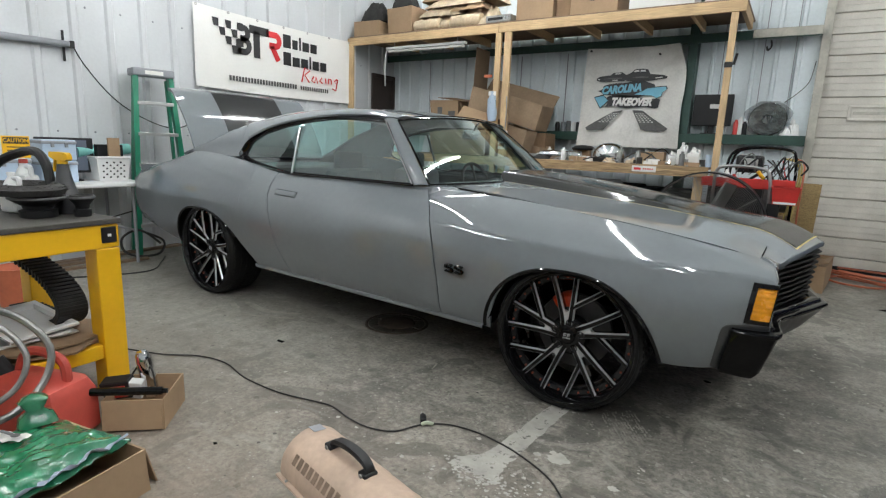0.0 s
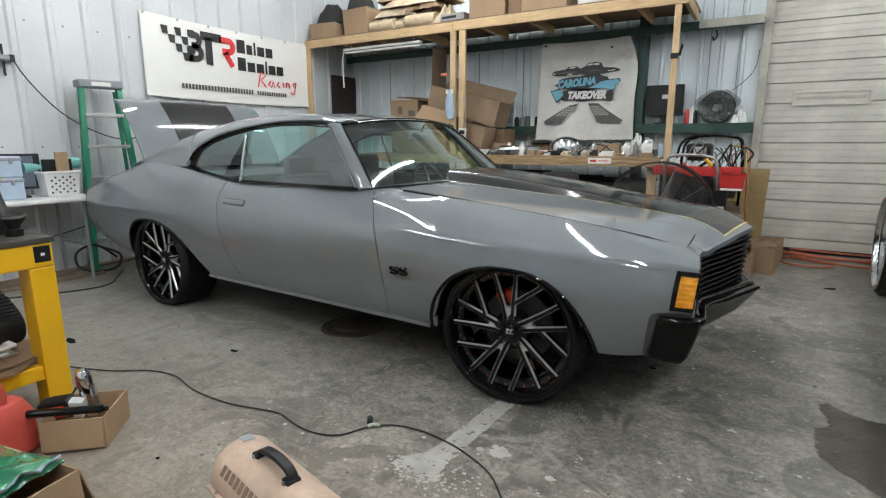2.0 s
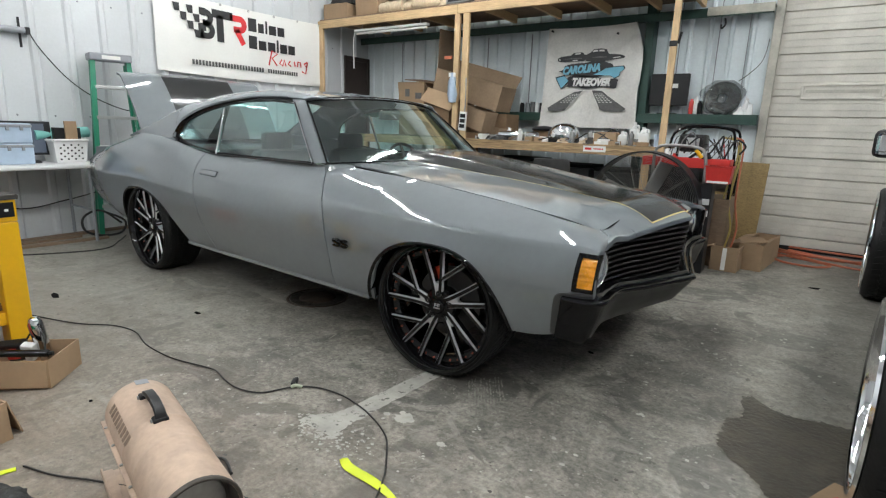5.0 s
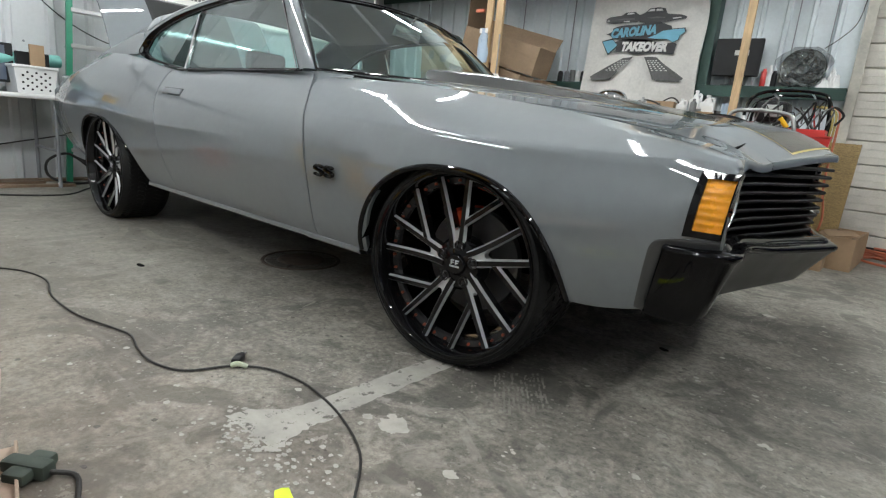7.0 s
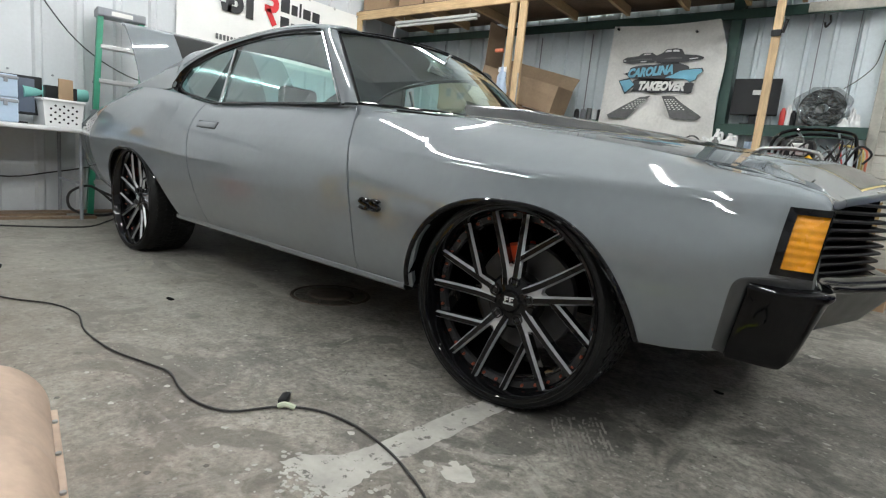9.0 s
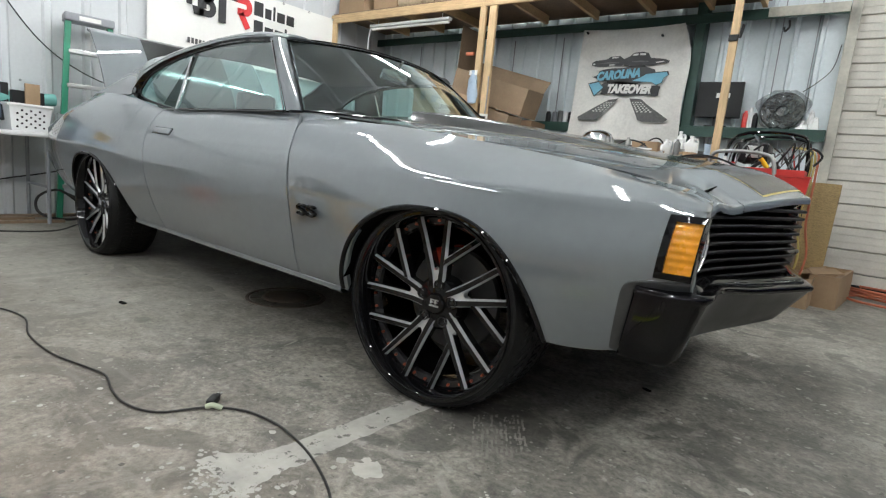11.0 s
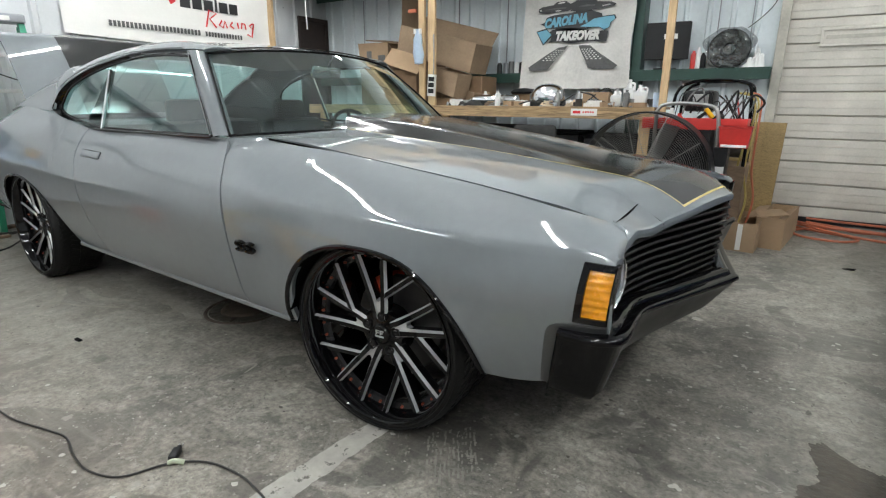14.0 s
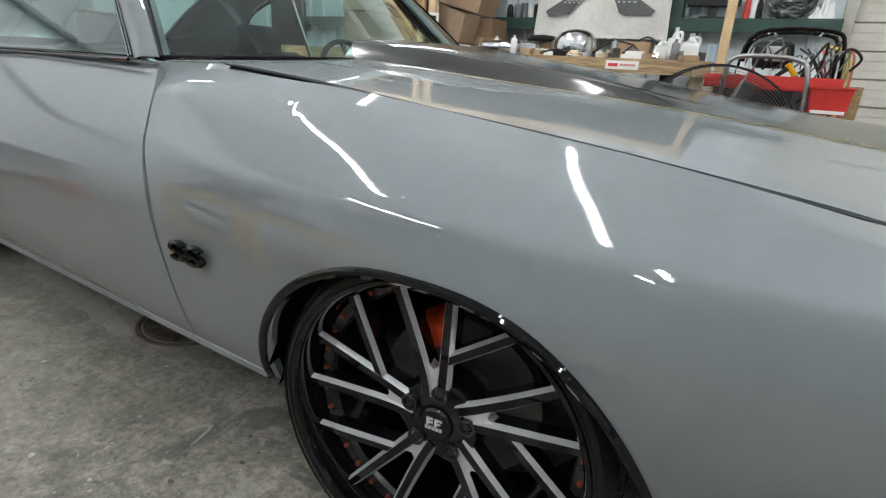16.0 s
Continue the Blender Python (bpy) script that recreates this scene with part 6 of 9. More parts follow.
# red fuel can
can = thing("fuel_can", pose(-1.66, 1.60, 0, 0, 0, 20), "faded red plastic fuel can with loop handle", "fuel can")
bm = bmesh.new()
sheet(bm, [[Vector((sx * a, sy * b, z)) for sx, sy in ((-1, -0.8), (-0.8, -1), (0.8, -1), (1, -0.8), (1, 0.8), (0.8, 1), (-0.8, 1), (-1, 0.8))] for a, b, z in ((0.0, 0.0, 0.002), (0.17, 0.11, 0.002), (0.185, 0.12, 0.02), (0.185, 0.12, 0.17), (0.16, 0.10, 0.22), (0.10, 0.06, 0.245), (0, 0, 0.25))], closed=True)
body_ = part("can_body", bm, RED_FADED, can, "", True)
bm = bmesh.new()
tube(bm, smooth_line([(0.13, 0.02, 0.215), (0.12, 0.02, 0.30), (0.04, 0.02, 0.33), (-0.05, 0.02, 0.32), (-0.10, 0.02, 0.235)], 5), 0.018, 8)
part("handle", bm, RED_FADED, can, "", True)
bm = bmesh.new()
cyl(bm, (-0.12, 0, 0.22), (-0.16, -0.02, 0.29), 0.03, n=12)
part("cap", bm, SATIN_BLACK, can)
bm = bmesh.new()
tube(bm, smooth_line([(-0.15, -0.01, 0.28), (-0.2, -0.05, 0.36), (-0.26, -0.12, 0.42)], 4), 0.014, 8)
part("spout", bm, YELLOW, can, "yellow pour spout", True)

# braided hose hung from the stand
bm = bmesh.new()
tube(bm, smooth_line([(-1.60, 1.42, 0.58), (-1.60, 1.55, 0.50), (-1.55, 1.62, 0.38), (-1.52, 1.58, 0.26), (-1.5, 1.46, 0.18), (-1.46, 1.3, 0.2)], 6), 0.013, 8)
solo("braided_hose", bm, STEEL, FLAT, "looped grey braided steel hose", "hose", "braided hoses", smooth=True)
bm = bmesh.new()
tube(bm, smooth_line([(-1.66, 1.38, 0.52), (-1.62, 1.5, 0.47), (-1.56, 1.55, 0.36), (-1.55, 1.5, 0.25), (-1.55, 1.38, 0.2)], 6), 0.011, 8)
solo("braided_hose", bm, STEEL, FLAT, "looped grey braided steel hose", "hose", "braided hoses", smooth=True)

# small box with lamp parts and a rod
lamps = carton(0.23, 0.25, 0.13, pose(-1.472, 1.912, 0, 0, 0, 42), "small open cardboard box full of lamp parts", (("s", -82),), open_top=True)
bm = bmesh.new()
lathe(bm, [(0, 0), (0.027, 0), (0.030, 0.02), (0.030, 0.17), (0.026, 0.19), (0.018, 0.205), (0, 0.21)], 20)
solo("chrome_canister", bm, CHROME, pose(-1.492, 1.955, 0.07, 8, -4, 0), "chrome canister standing in the small box", "canister", smooth=True)
tail = thing("tail_lamp", pose(-1.555, 1.862, 0.085, 14, -8, 36), "boxy red tail lamp in the small box", "tail lamp")
bm = bmesh.new()
box(bm, -0.06, 0.06, -0.03, 0.03, 0, 0.085, 0.008)
part("housing", bm, SATIN_BLACK, tail)
bm = bmesh.new()
box(bm, -0.045, 0.045, -0.036, -0.03, 0.015, 0.07, 0.003)
part("lens", bm, RED, tail, "dark red lens")
bm = bmesh.new()
box(bm, -0.03, 0.03, -0.02, 0.02, 0, 0.08, 0.006)
solo("white_switch_box", bm, PLASTIC_WHITE, pose(-1.505, 1.892, 0.085, 12, 8, 40), "white plastic switch box in the small box", "switch box")
bm = bmesh.new()
cyl(bm, (-1.595, 1.645, 0.168), (-1.338, 1.915, 0.150), 0.0165, n=12)
cyl(bm, (-1.615, 1.625, 0.170), (-1.595, 1.645, 0.168), 0.021, n=12)
cyl(bm, (-1.345, 1.908, 0.150), (-1.325, 1.928, 0.149), 0.010, n=10)
solo("black_rod", bm, GLOSS_BLACK, FLAT, "black shock absorber rod across the box", "rod", smooth=True)
bm = bmesh.new()
tube(bm, smooth_line([(-1.57, 1.90, 0.14), (-1.52, 1.93, 0.215), (-1.46, 1.94, 0.20), (-1.42, 1.93, 0.14)], 5), 0.004, 6)
solo("wire_lead", bm, CORD_BLACK, FLAT, "thin black wire looping out of the box", "wire", smooth=True)

# carton with green wrapped pack
big = carton(0.42, 0.62, 0.142, pose(-1.148, 1.32, 0, 0, 0, 10), "open brown cardboard box with a folded rim", (("n", -75), ("e", -84)), open_top=True)
bm = bmesh.new()
rows = []
for i in range(61):
    row = []
    for j in range(61):
        x, y = (i / 60 - 0.5), (j / 60 - 0.5)
        edge = max(abs(x), abs(y)) * 2
        z = 0.05 * (1 - edge ** 3) + 0.018 * noise.noise(Vector((x * 7, y * 7, 3))) + 0.012 * abs(noise.noise(Vector((x * 15, y * 15, 5)))) + 0.007 * abs(noise.noise(Vector((x * 34, y * 34, 9))))
        row.append(Vector((x * 0.44 - 0.03, y * 0.60, z)))
    rows.append(row)
sheet(bm, rows)
thicken(bm, 0.01)
wrap = thing("wrapped_pack", pose(-1.195, 1.325, 0.128, 3, -4, 10), "crinkled green and clear plastic wrapped pack lying in the box", "plastic pack")
part("wrap", bm, GREEN_BAG, wrap, "", True, 80)
for x, y, r in ((-0.10, 0.10, 12), (0.05, -0.06, 14), (-0.14, -0.16, 8)):
    bm = bmesh.new()
    rows = [[Vector((x + u * 0.13, y + v * 0.045, 0.07 + 0.01 * noise.noise(Vector((u * 5, v * 5, x * 9))))) for u in np.linspace(-0.5, 0.5, 7)] for v in np.linspace(-0.5, 0.5, 4)]
    sheet(bm, rows)
    bmesh.ops.rotate(bm, verts=bm.verts, cent=(x, y, 0), matrix=Matrix.Rotation(radians(r), 3, "Z"))
    lab = part("label", bm, PAPER, wrap, "white printed label")
    bm = bmesh.new()
    box(bm, x - 0.045, x + 0.02, y - 0.006, y + 0.006, 0.083, 0.0838)
    part("label_print", bm, INK_GREY, lab)
    bm = bmesh.new()
    slab(bm, [(x + 0.038 + 0.018 * math.cos(a), y + 0.011 * math.sin(a)) for a in np.linspace(0, 2 * math.pi, 13)[:-1]], 0.0008, pose(0, 0, 0.083))
    part("label_mark", bm, INK_GREY, lab)
bm = bmesh.new()
rows = [[Vector((0.165 + 0.035 * math.sin(math.pi * j / 3) * (1 + 0.4 * noise.noise(Vector((i * 0.6, j, 2)))), -0.29 + 0.58 * i / 24, 0.012 + 0.025 * noise.noise(Vector((i * 0.5, j * 0.7, 7))) + 0.02 * math.sin(math.pi * j / 3))) for j in range(4)] for i in range(25)]
sheet(bm, rows)
part("clear_edge", bm, PLASTIC_CLEAR, wrap, "crumpled clear plastic edge", True, 80)
bm = bmesh.new()
rows = [[Vector((0.05 * s * math.cos(a) * (1 + 0.3 * math.sin(a * 3)), 0.05 * s * math.sin(a), z)) for a in [2 * math.pi * k / 12 for k in range(12)]] for s, z in ((1.2, 0), (1.0, 0.03), (0.5, 0.05), (0.9, 0.085), (0.5, 0.10), (0, 0.105))]
sheet(bm, rows, closed=True)
tip = part("twisted_end", bm, GREEN_BAG, wrap, "", True, 80)
tip.location = (-0.17, 0.22, 0.045)

# foot of the picture: wood block, glove, neon tape
bm = bmesh.new()
box(bm, -0.05, 0.05, -0.20, 0.20, 0, 0.085, 0.012)
solo("wood_block", bm, wood("weathered_timber", (0.20, 0.145, 0.095), 0.35, 5.0, (9, 1, 9)), pose(-0.868, 1.272, 0, 0, 0, 5), "dark weathered timber offcut on the floor", "wood block", smooth=True)
QUILT = tinted("dark_grey_quilted_cloth", (0.022, 0.0215, 0.021), 0.75, 0.0, 0.4, 14, 0.55, 90)
jacket = thing("black_jacket", pose(-0.485, 1.375, 0.004, 0, 0, 21), "crumpled black quilted jacket dropped on the concrete", "jacket")
bm = bmesh.new()
rows = []
for i in range(71):
    row = []
    for j in range(45):
        x, y = i / 70 - 0.5, j / 44 - 0.5
        r = math.hypot(x, y) * 2 + 0.20 * noise.noise(Vector((x * 3, y * 3, 31)))
        lift = max(1 - r ** 3, 0)
        roll = math.sin(9 * x + 5 * y + 2.2 * noise.noise(Vector((x * 3, y * 3, 7))))
        z = lift * (0.040 + 0.028 * roll + 0.020 * noise.noise(Vector((x * 5, y * 5, 12)))) + 0.0035 * lift * abs(math.sin(26 * (x + y))) + 0.0035 * lift * abs(math.sin(26 * (x - y)))
        row.append(Vector((x * 0.60, y * 0.38, max(z, 0.004) if r < 1 else 0.004)))
    rows.append(row)
sheet(bm, rows)
bmesh.ops.delete(bm, geom=[f for f in bm.faces if max(v.co.z for v in f.verts) < 0.0045], context="FACES")
thicken(bm, 0.004)
part("coat_body", bm, QUILT, jacket, "", True, 80)
for name, pts, r in (("sleeve", [(-0.26, 0.02, 0.03), (-0.14, 0.10, 0.045), (0.02, 0.125, 0.062), (0.12, 0.10, 0.05), (0.22, 0.09, 0.035)], 0.042), ("sleeve", [(0.02, -0.10, 0.04), (0.14, -0.03, 0.05), (0.24, 0.03, 0.035), (0.30, 0.03, 0.028)], 0.036), ("collar", [(-0.20, -0.06, 0.05), (-0.10, 0.01, 0.07), (0.0, 0.02, 0.075), (0.08, -0.03, 0.06)], 0.026)):
    bm = bmesh.new()
    rows = []
    for k, p in enumerate(smooth_line(pts, 9)):
        ring = []
        for a in np.linspace(0, 2 * math.pi, 17)[:-1]:
            q = r * (1 + 0.16 * math.sin(k * 1.3 + 2 * math.sin(a)) + 0.22 * noise.noise(Vector((k * 0.25, math.cos(a) * 1.4, math.sin(a) * 1.4))))
            ring.append(p + Vector((0.35 * q * math.cos(a), q * math.cos(a), max(0.7 * q * math.sin(a), 0.002 - p.z))))
        rows.append(ring)
    vs = sheet(bm, rows, closed=True)
    bm.faces.new(vs[0])
    bm.faces.new(vs[-1])
    part(name, bm, QUILT, jacket, "", True, 80)
def ribbon(pts, width, material, label):
    bm = bmesh.new()
    line = smooth_line(pts, 6)
    rows = []
    for i, p in enumerate(line):
        d = (line[min(i + 1, len(line) - 1)] - line[max(i - 1, 0)]).normalized()
        n = Vector((-d.y, d.x, 0))
        w = width * (0.6 + 0.4 * math.sin(math.pi * min(i / len(line) * 1.2 + 0.1, 1)))
        rows.append([p - n * w, p + Vector((0, 0, 0.003 + 0.003 * math.sin(i))), p + n * w])
    sheet(bm, rows)
    thicken(bm, 0.0015)
    solo("film_strip", bm, material, FLAT, label, "film strip", "neon strips", smooth=True)
ribbon([(0.075, 2.31, 0.004), (0.13, 2.285, 0.006), (0.24, 2.28, 0.005), (0.33, 2.262, 0.006), (0.43, 2.225, 0.004)], 0.02, NEON, "neon yellow masking film strip on the floor")
ribbon([(-0.80, 1.475, 0.004), (-0.78, 1.52, 0.006), (-0.755, 1.60, 0.004)], 0.02, NEON, "short neon yellow masking film scrap on the floor")

# torpedo heater
HEAT = pose(-0.147, 1.795, 0, 0, 0, -14.5) @ Matrix.Diagonal((0.8, 0.8, 0.8, 1))
heater = thing("torpedo_heater", HEAT, "dusty tan cylindrical forced-air heater on a skid base", "heater")
R = 0.128
bm = bmesh.new()
lathe(bm, [(R * 0.80, -0.37), (R * 0.97, -0.365), (R, -0.35), (R, -0.02), (R * 1.012, -0.015), (R * 1.012, -0.005), (R, 0.0), (R, 0.15), (R * 1.012, 0.155), (R * 1.012, 0.165), (R, 0.17), (R, 0.43), (R * 0.985, 0.45), (R * 0.93, 0.45), (R * 0.93, 0.35)], 40, pose(0, 0, 0.28, 0, 90, 0))
shell = part("barrel", bm, TAN, heater, "dusty tan steel barrel", True)
bm = bmesh.new()
lathe(bm, [(R * 1.0, 0.435), (R * 1.025, 0.45), (R * 1.0, 0.456), (R * 0.94, 0.454), (R * 0.9, 0.43), (R * 0.86, 0.38), (0.0, 0.37)], 36, pose(0, 0, 0.28, 0, 90, 0))
part("outlet_ring", bm, DUSTY_BLACK, heater, "dark heat outlet", True)
bm = bmesh.new()
lathe(bm, [(0.0, 0.40), (0.06, 0.405), (0.094, 0.395), (0.097, 0.375)], 28, pose(0, 0, 0.28, 0, 90, 0))
part("baffle_disc", bm, STEEL, heater, "", True)
bm = bmesh.new()
for s in (-1, 1):
    box(bm, -0.37, 0.435, s * (R + 0.005) - 0.009, s * (R + 0.005) + 0.009, 0.258, 0.268, 0.002)
part("seam_flange", bm, TAN, heater)
for u in (-0.3, -0.15, 0.0, 0.15, 0.3):
    for s in (-1, 1):
        bm = bmesh.new()
        cyl(bm, (u, s * (R + 0.006), 0.268), (u, s * (R + 0.006), 0.273), 0.006, n=8)
        part("screw", bm, STEEL, heater)
bm = bmesh.new()
box(bm, -0.33, 0.10, -0.085, 0.085, 0.10, 0.25, 0.006)
part("control_housing", bm, DUSTY_BLACK, heater, "dusty black control housing")
bm = bmesh.new()
box(bm, -0.30, -0.05, -0.088, -0.0855, 0.12, 0.22, 0.002)
part("control_panel", bm, SATIN_BLACK, heater)
bm = bmesh.new()
box(bm, -0.36, 0.22, -0.095, 0.095, 0.014, 0.105, 0.008)
part("fuel_tank", bm, DUSTY_BLACK, heater, "dusty dark fuel tank")
bm = bmesh.new()
for s in (-1, 1):
    box(bm, -0.42, 0.30, s * 0.135 - 0.02, s * 0.135 + 0.02, 0.0, 0.014, 0.003)
    box(bm, -0.42, 0.30, s * 0.155 - 0.004, s * 0.155 + 0.004, 0.004, 0.030, 0.002)
box(bm, -0.41, 0.29, -0.12, 0.12, 0.003, 0.010, 0.001)
part("skid", bm, TAN, heater)
bm = bmesh.new()
line = smooth_line([(-0.205, 0, R + 0.274), (-0.19, 0, R + 0.298), (-0.15, 0, R + 0.315), (-0.07, 0, R + 0.325), (-0.005, 0, R + 0.318), (0.022, 0, R + 0.30), (0.026, 0, R + 0.272)], 5)
rows = [[p + Vector((0, a, b)) for a, b in ((-0.017, -0.008), (0.017, -0.008), (0.019, 0.0), (0.015, 0.009), (-0.015, 0.009), (-0.019, 0.0))] for p in line]
sheet(bm, rows, closed=True)
grip = part("carry_handle", bm, SATIN_BLACK, heater, "black carry handle", True)
for u in (-0.20, 0.012):
    bm = bmesh.new()
    box(bm, u - 0.022, u + 0.022, -0.026, 0.026, R + 0.268, R + 0.290, 0.006)
    foot = part("handle_foot", bm, SATIN_BLACK, grip)
    bm = bmesh.new()
    cyl(bm, (u, -0.027, R + 0.281), (u, -0.032, R + 0.281), 0.008, n=8)
    part("bolt", bm, STEEL, grip)
bm = bmesh.new()
for k in range(9):
    box(bm, -0.29 + 0.034 * k, -0.268 + 0.034 * k, -0.0006, 0.0006, -0.019, 0.019, 0, pose(0, 0, 0.28, -34, 0, 0) @ pose(0, -R - 0.0012, 0))
part("barrel_marking", bm, FADED_INK, shell, "faded dark lettering bars")
bm = bmesh.new()
box(bm, -0.36, -0.315, -0.0006, 0.0006, -0.024, 0.024, 0, pose(0, 0, 0.28, -95, 0, 0) @ pose(0, -R - 0.0012, 0))
part("barrel_label", bm, PLASTIC_GREY, shell)

# extension cord with its plug
cordline = [(-2.6, 2.12), (-2.23, 2.225), (-2.02, 2.30), (-1.86, 2.40), (-1.67, 2.43), (-1.45, 2.38), (-1.2, 2.375), (-1.0, 2.415), (-0.9, 2.43), (-0.78, 2.40), (-0.66, 2.39), (-0.55, 2.43), (-0.49, 2.54), (-0.40, 2.61), (-0.28, 2.63), (-0.18, 2.62), (-0.05, 2.585), (0.10, 2.51), (0.20, 2.40), (0.27, 2.30), (0.32, 2.17), (0.27, 2.04), (0.14, 2.0), (0.0, 1.98), (-0.15, 1.92), (-0.33, 1.80), (-0.5, 1.72), (-0.62, 1.66), (-0.75, 1.62)]
bm = bmesh.new()
tube(bm, smooth_line([(x, y, 0.0055) for x, y in cordline], 5), 0.0035, 8)
cord = thing("extension_cord", FLAT, "black extension cord snaking over the concrete", "cord")
part("cable", bm, CORD_BLACK, cord, "", True)
grip = pose(-0.505, 2.575, 0.012, 0, 0, 128)
bm = bmesh.new()
box(bm, -0.028, 0.026, -0.013, 0.013, -0.010, 0.012, 0.005, grip)
box(bm, 0.020, 0.040, -0.007, 0.007, -0.007, 0.007, 0.003, grip)
part("plug", bm, SATIN_BLACK, cord, "", True)
bm = bmesh.new()
for y in (-0.006, 0.006):
    box(bm, 0.038, 0.054, y - 0.001, y + 0.001, -0.003, 0.003, 0, grip)
part("plug_blade", bm, STEEL, cord)
bm = bmesh.new()
tube(bm, smooth_line([(-0.49, 2.545, 0.006), (-0.475, 2.553, 0.014), (-0.462, 2.562, 0.012), (-0.452, 2.572, 0.006)], 4), 0.0085, 8)
part("cord_tie", bm, TIE_PALE, cord, "pale green tie round the cord", True)
plug = thing("cable_splitter", pose(-0.33, 1.99, 0, 0, 0, 30), "dark green three-way cable splitter on the floor", "splitter")
bm = bmesh.new()
box(bm, -0.05, 0.05, -0.018, 0.018, 0, 0.035, 0.008)
box(bm, -0.02, 0.03, -0.045, 0.045, 0.004, 0.03, 0.007)
part("splitter_body", bm, SPLITTER_GREEN, plug, "", True)
bm = bmesh.new()
tube(bm, smooth_line([(0.05, 0, 0.015), (0.1, 0.01, 0.007), (0.16, -0.06, 0.006)], 5), 0.0052, 8)
part("pigtail", bm, CORD_BLACK, plug, "", True)

# pliers by the masking film
pliers = thing("pliers", pose(0.425, 2.09, 0.010), "pliers with dark green grips lying open on the floor", "pliers")
for grip_line, jaw in (([(0.004, 0.0, 0), (0.028, 0.035, 0.002), (0.045, 0.075, 0.002), (0.045, 0.115, 0)], [(-0.006, -0.012, 0), (-0.010, -0.045, 0)]), ([(-0.004, 0.0, 0), (-0.030, 0.030, 0.002), (-0.045, 0.060, 0.002), (-0.042, 0.088, 0)], [(0.006, -0.012, 0), (0.012, -0.045, 0)])):
    bm = bmesh.new()
    tube(bm, smooth_line(grip_line, 5), 0.0075, 8)
    part("handle_grip", bm, GRIP_GREEN, pliers, "", True)
    bm = bmesh.new()
    cyl(bm, jaw[0], jaw[1], 0.008, 0.004, n=8)
    part("jaw", bm, STEEL, pliers)
bm = bmesh.new()
cyl(bm, (0, 0, -0.008), (0, 0, 0.009), 0.012, n=14)
part("pivot", bm, STEEL, pliers)

# small litter
for k, (x, y, s) in enumerate(((-1.7, 2.815, 0.022), (-2.71, 2.413, 0.045), (0.45, 3.80, 0.014), (0.712, 4.693, 0.035), (-1.05, 1.95, 0.008), (1.45, 6.2, 0.035))):
    bm = bmesh.new()
    pts = [(s * (1 + 0.5 * math.sin(i * 2.3 + k)) * math.cos(i * 0.9), 0.6 * s * (1 + 0.4 * math.cos(i * 1.7 + k)) * math.sin(i * 0.9)) for i in range(7)]
    slab(bm, pts, 0.006)
    solo("debris_scrap", bm, FLOOR_PAINT if k == 3 else MATT_BLACK, pose(x, y, 0), "pale crumpled scrap on the floor" if k == 3 else "small dark scrap on the floor", "scrap", "floor scraps")

# floor markings: painted line, damp patch, oily ring
rng = random.Random(11)
def chip(bm, cx, cy, r, z=0.0022):
    """One angular flake of old paint."""
    n = rng.randint(5, 8)
    turn = rng.uniform(0, 6)
    bm.faces.new([bm.verts.new((cx + r * rng.uniform(0.55, 1.15) * math.cos(turn + 2 * math.pi * i / n), cy + r * rng.uniform(0.45, 1.0) * math.sin(turn + 2 * math.pi * i / n), z)) for i in range(n)])
bm = bmesh.new()
near, far = [], []
for i in range(75):
    y = 3.27 - 0.012 * i
    wear = 1 + 2.2 * step(2.62, 2.42, y)
    lean = -0.098 * (3.03 - y)
    near.append((-0.117 + lean - 0.075 * step(2.56, 2.40, y) + wear * 0.005 * noise.noise(Vector((y * 60, 1, 0))) + wear * 0.006 * noise.noise(Vector((y * 17, 4, 0))), y))
    far.append((-0.030 + lean * 0.7 + 0.02 * step(2.5, 2.40, y) + wear * 0.005 * noise.noise(Vector((y * 60, 8, 0))) + wear * 0.008 * noise.noise(Vector((y * 17, 12, 0))), y))
sheet(bm, [[Vector((*p, 0.002)), Vector((*q, 0.002))] for p, q in zip(near, far)])
for k in range(200):
    cx, cy = rng.gauss(-0.09, 0.095), rng.gauss(2.375, 0.042)
    chip(bm, cx, cy, rng.uniform(0.003, 0.010), 0.0022 + 0.00001 * k)
solo("floor_mark", bm, FLOOR_LINE, FLAT, "worn chipped pale painted line on the concrete", "floor mark", kind="structure")
bm = bmesh.new()
for k in range(520):
    chip(bm, rng.uniform(-2.6, 2.4), rng.uniform(1.9, 5.2), rng.choice((0.003, 0.004, 0.005, 0.007, 0.012)), 0.0015)
for cx, cy, r in ((0.06, 2.66, 0.045), (0.10, 2.30, 0.022), (0.36, 2.78, 0.022), (0.29, 2.50, 0.018), (0.62, 2.9, 0.02), (0.85, 3.3, 0.03), (1.05, 4.2, 0.04), (1.3, 4.7, 0.03), (0.95, 3.0, 0.02)):
    for k in range(4):
        chip(bm, cx + rng.gauss(0, r * 0.45), cy + rng.gauss(0, r * 0.45), r * rng.uniform(0.2, 0.5), 0.0016 + 0.0001 * k)
for cx, cy, r, z in ((0.072, 2.655, 0.042, 0.0006), (-0.004, 2.64, 0.016, 0.0010), (0.30, 2.60, 0.018, 0.0006)):
    bm.faces.new([bm.verts.new((cx + r * (1 + 0.45 * noise.noise(Vector((2 * math.cos(a), 2 * math.sin(a), cx * 9)))) * math.cos(a), cy + 0.8 * r * (1 + 0.45 * noise.noise(Vector((3 * math.cos(a), 3 * math.sin(a), 4 + cy)))) * math.sin(a), z)) for a in np.linspace(0, 2 * math.pi, 40)[:-1]])
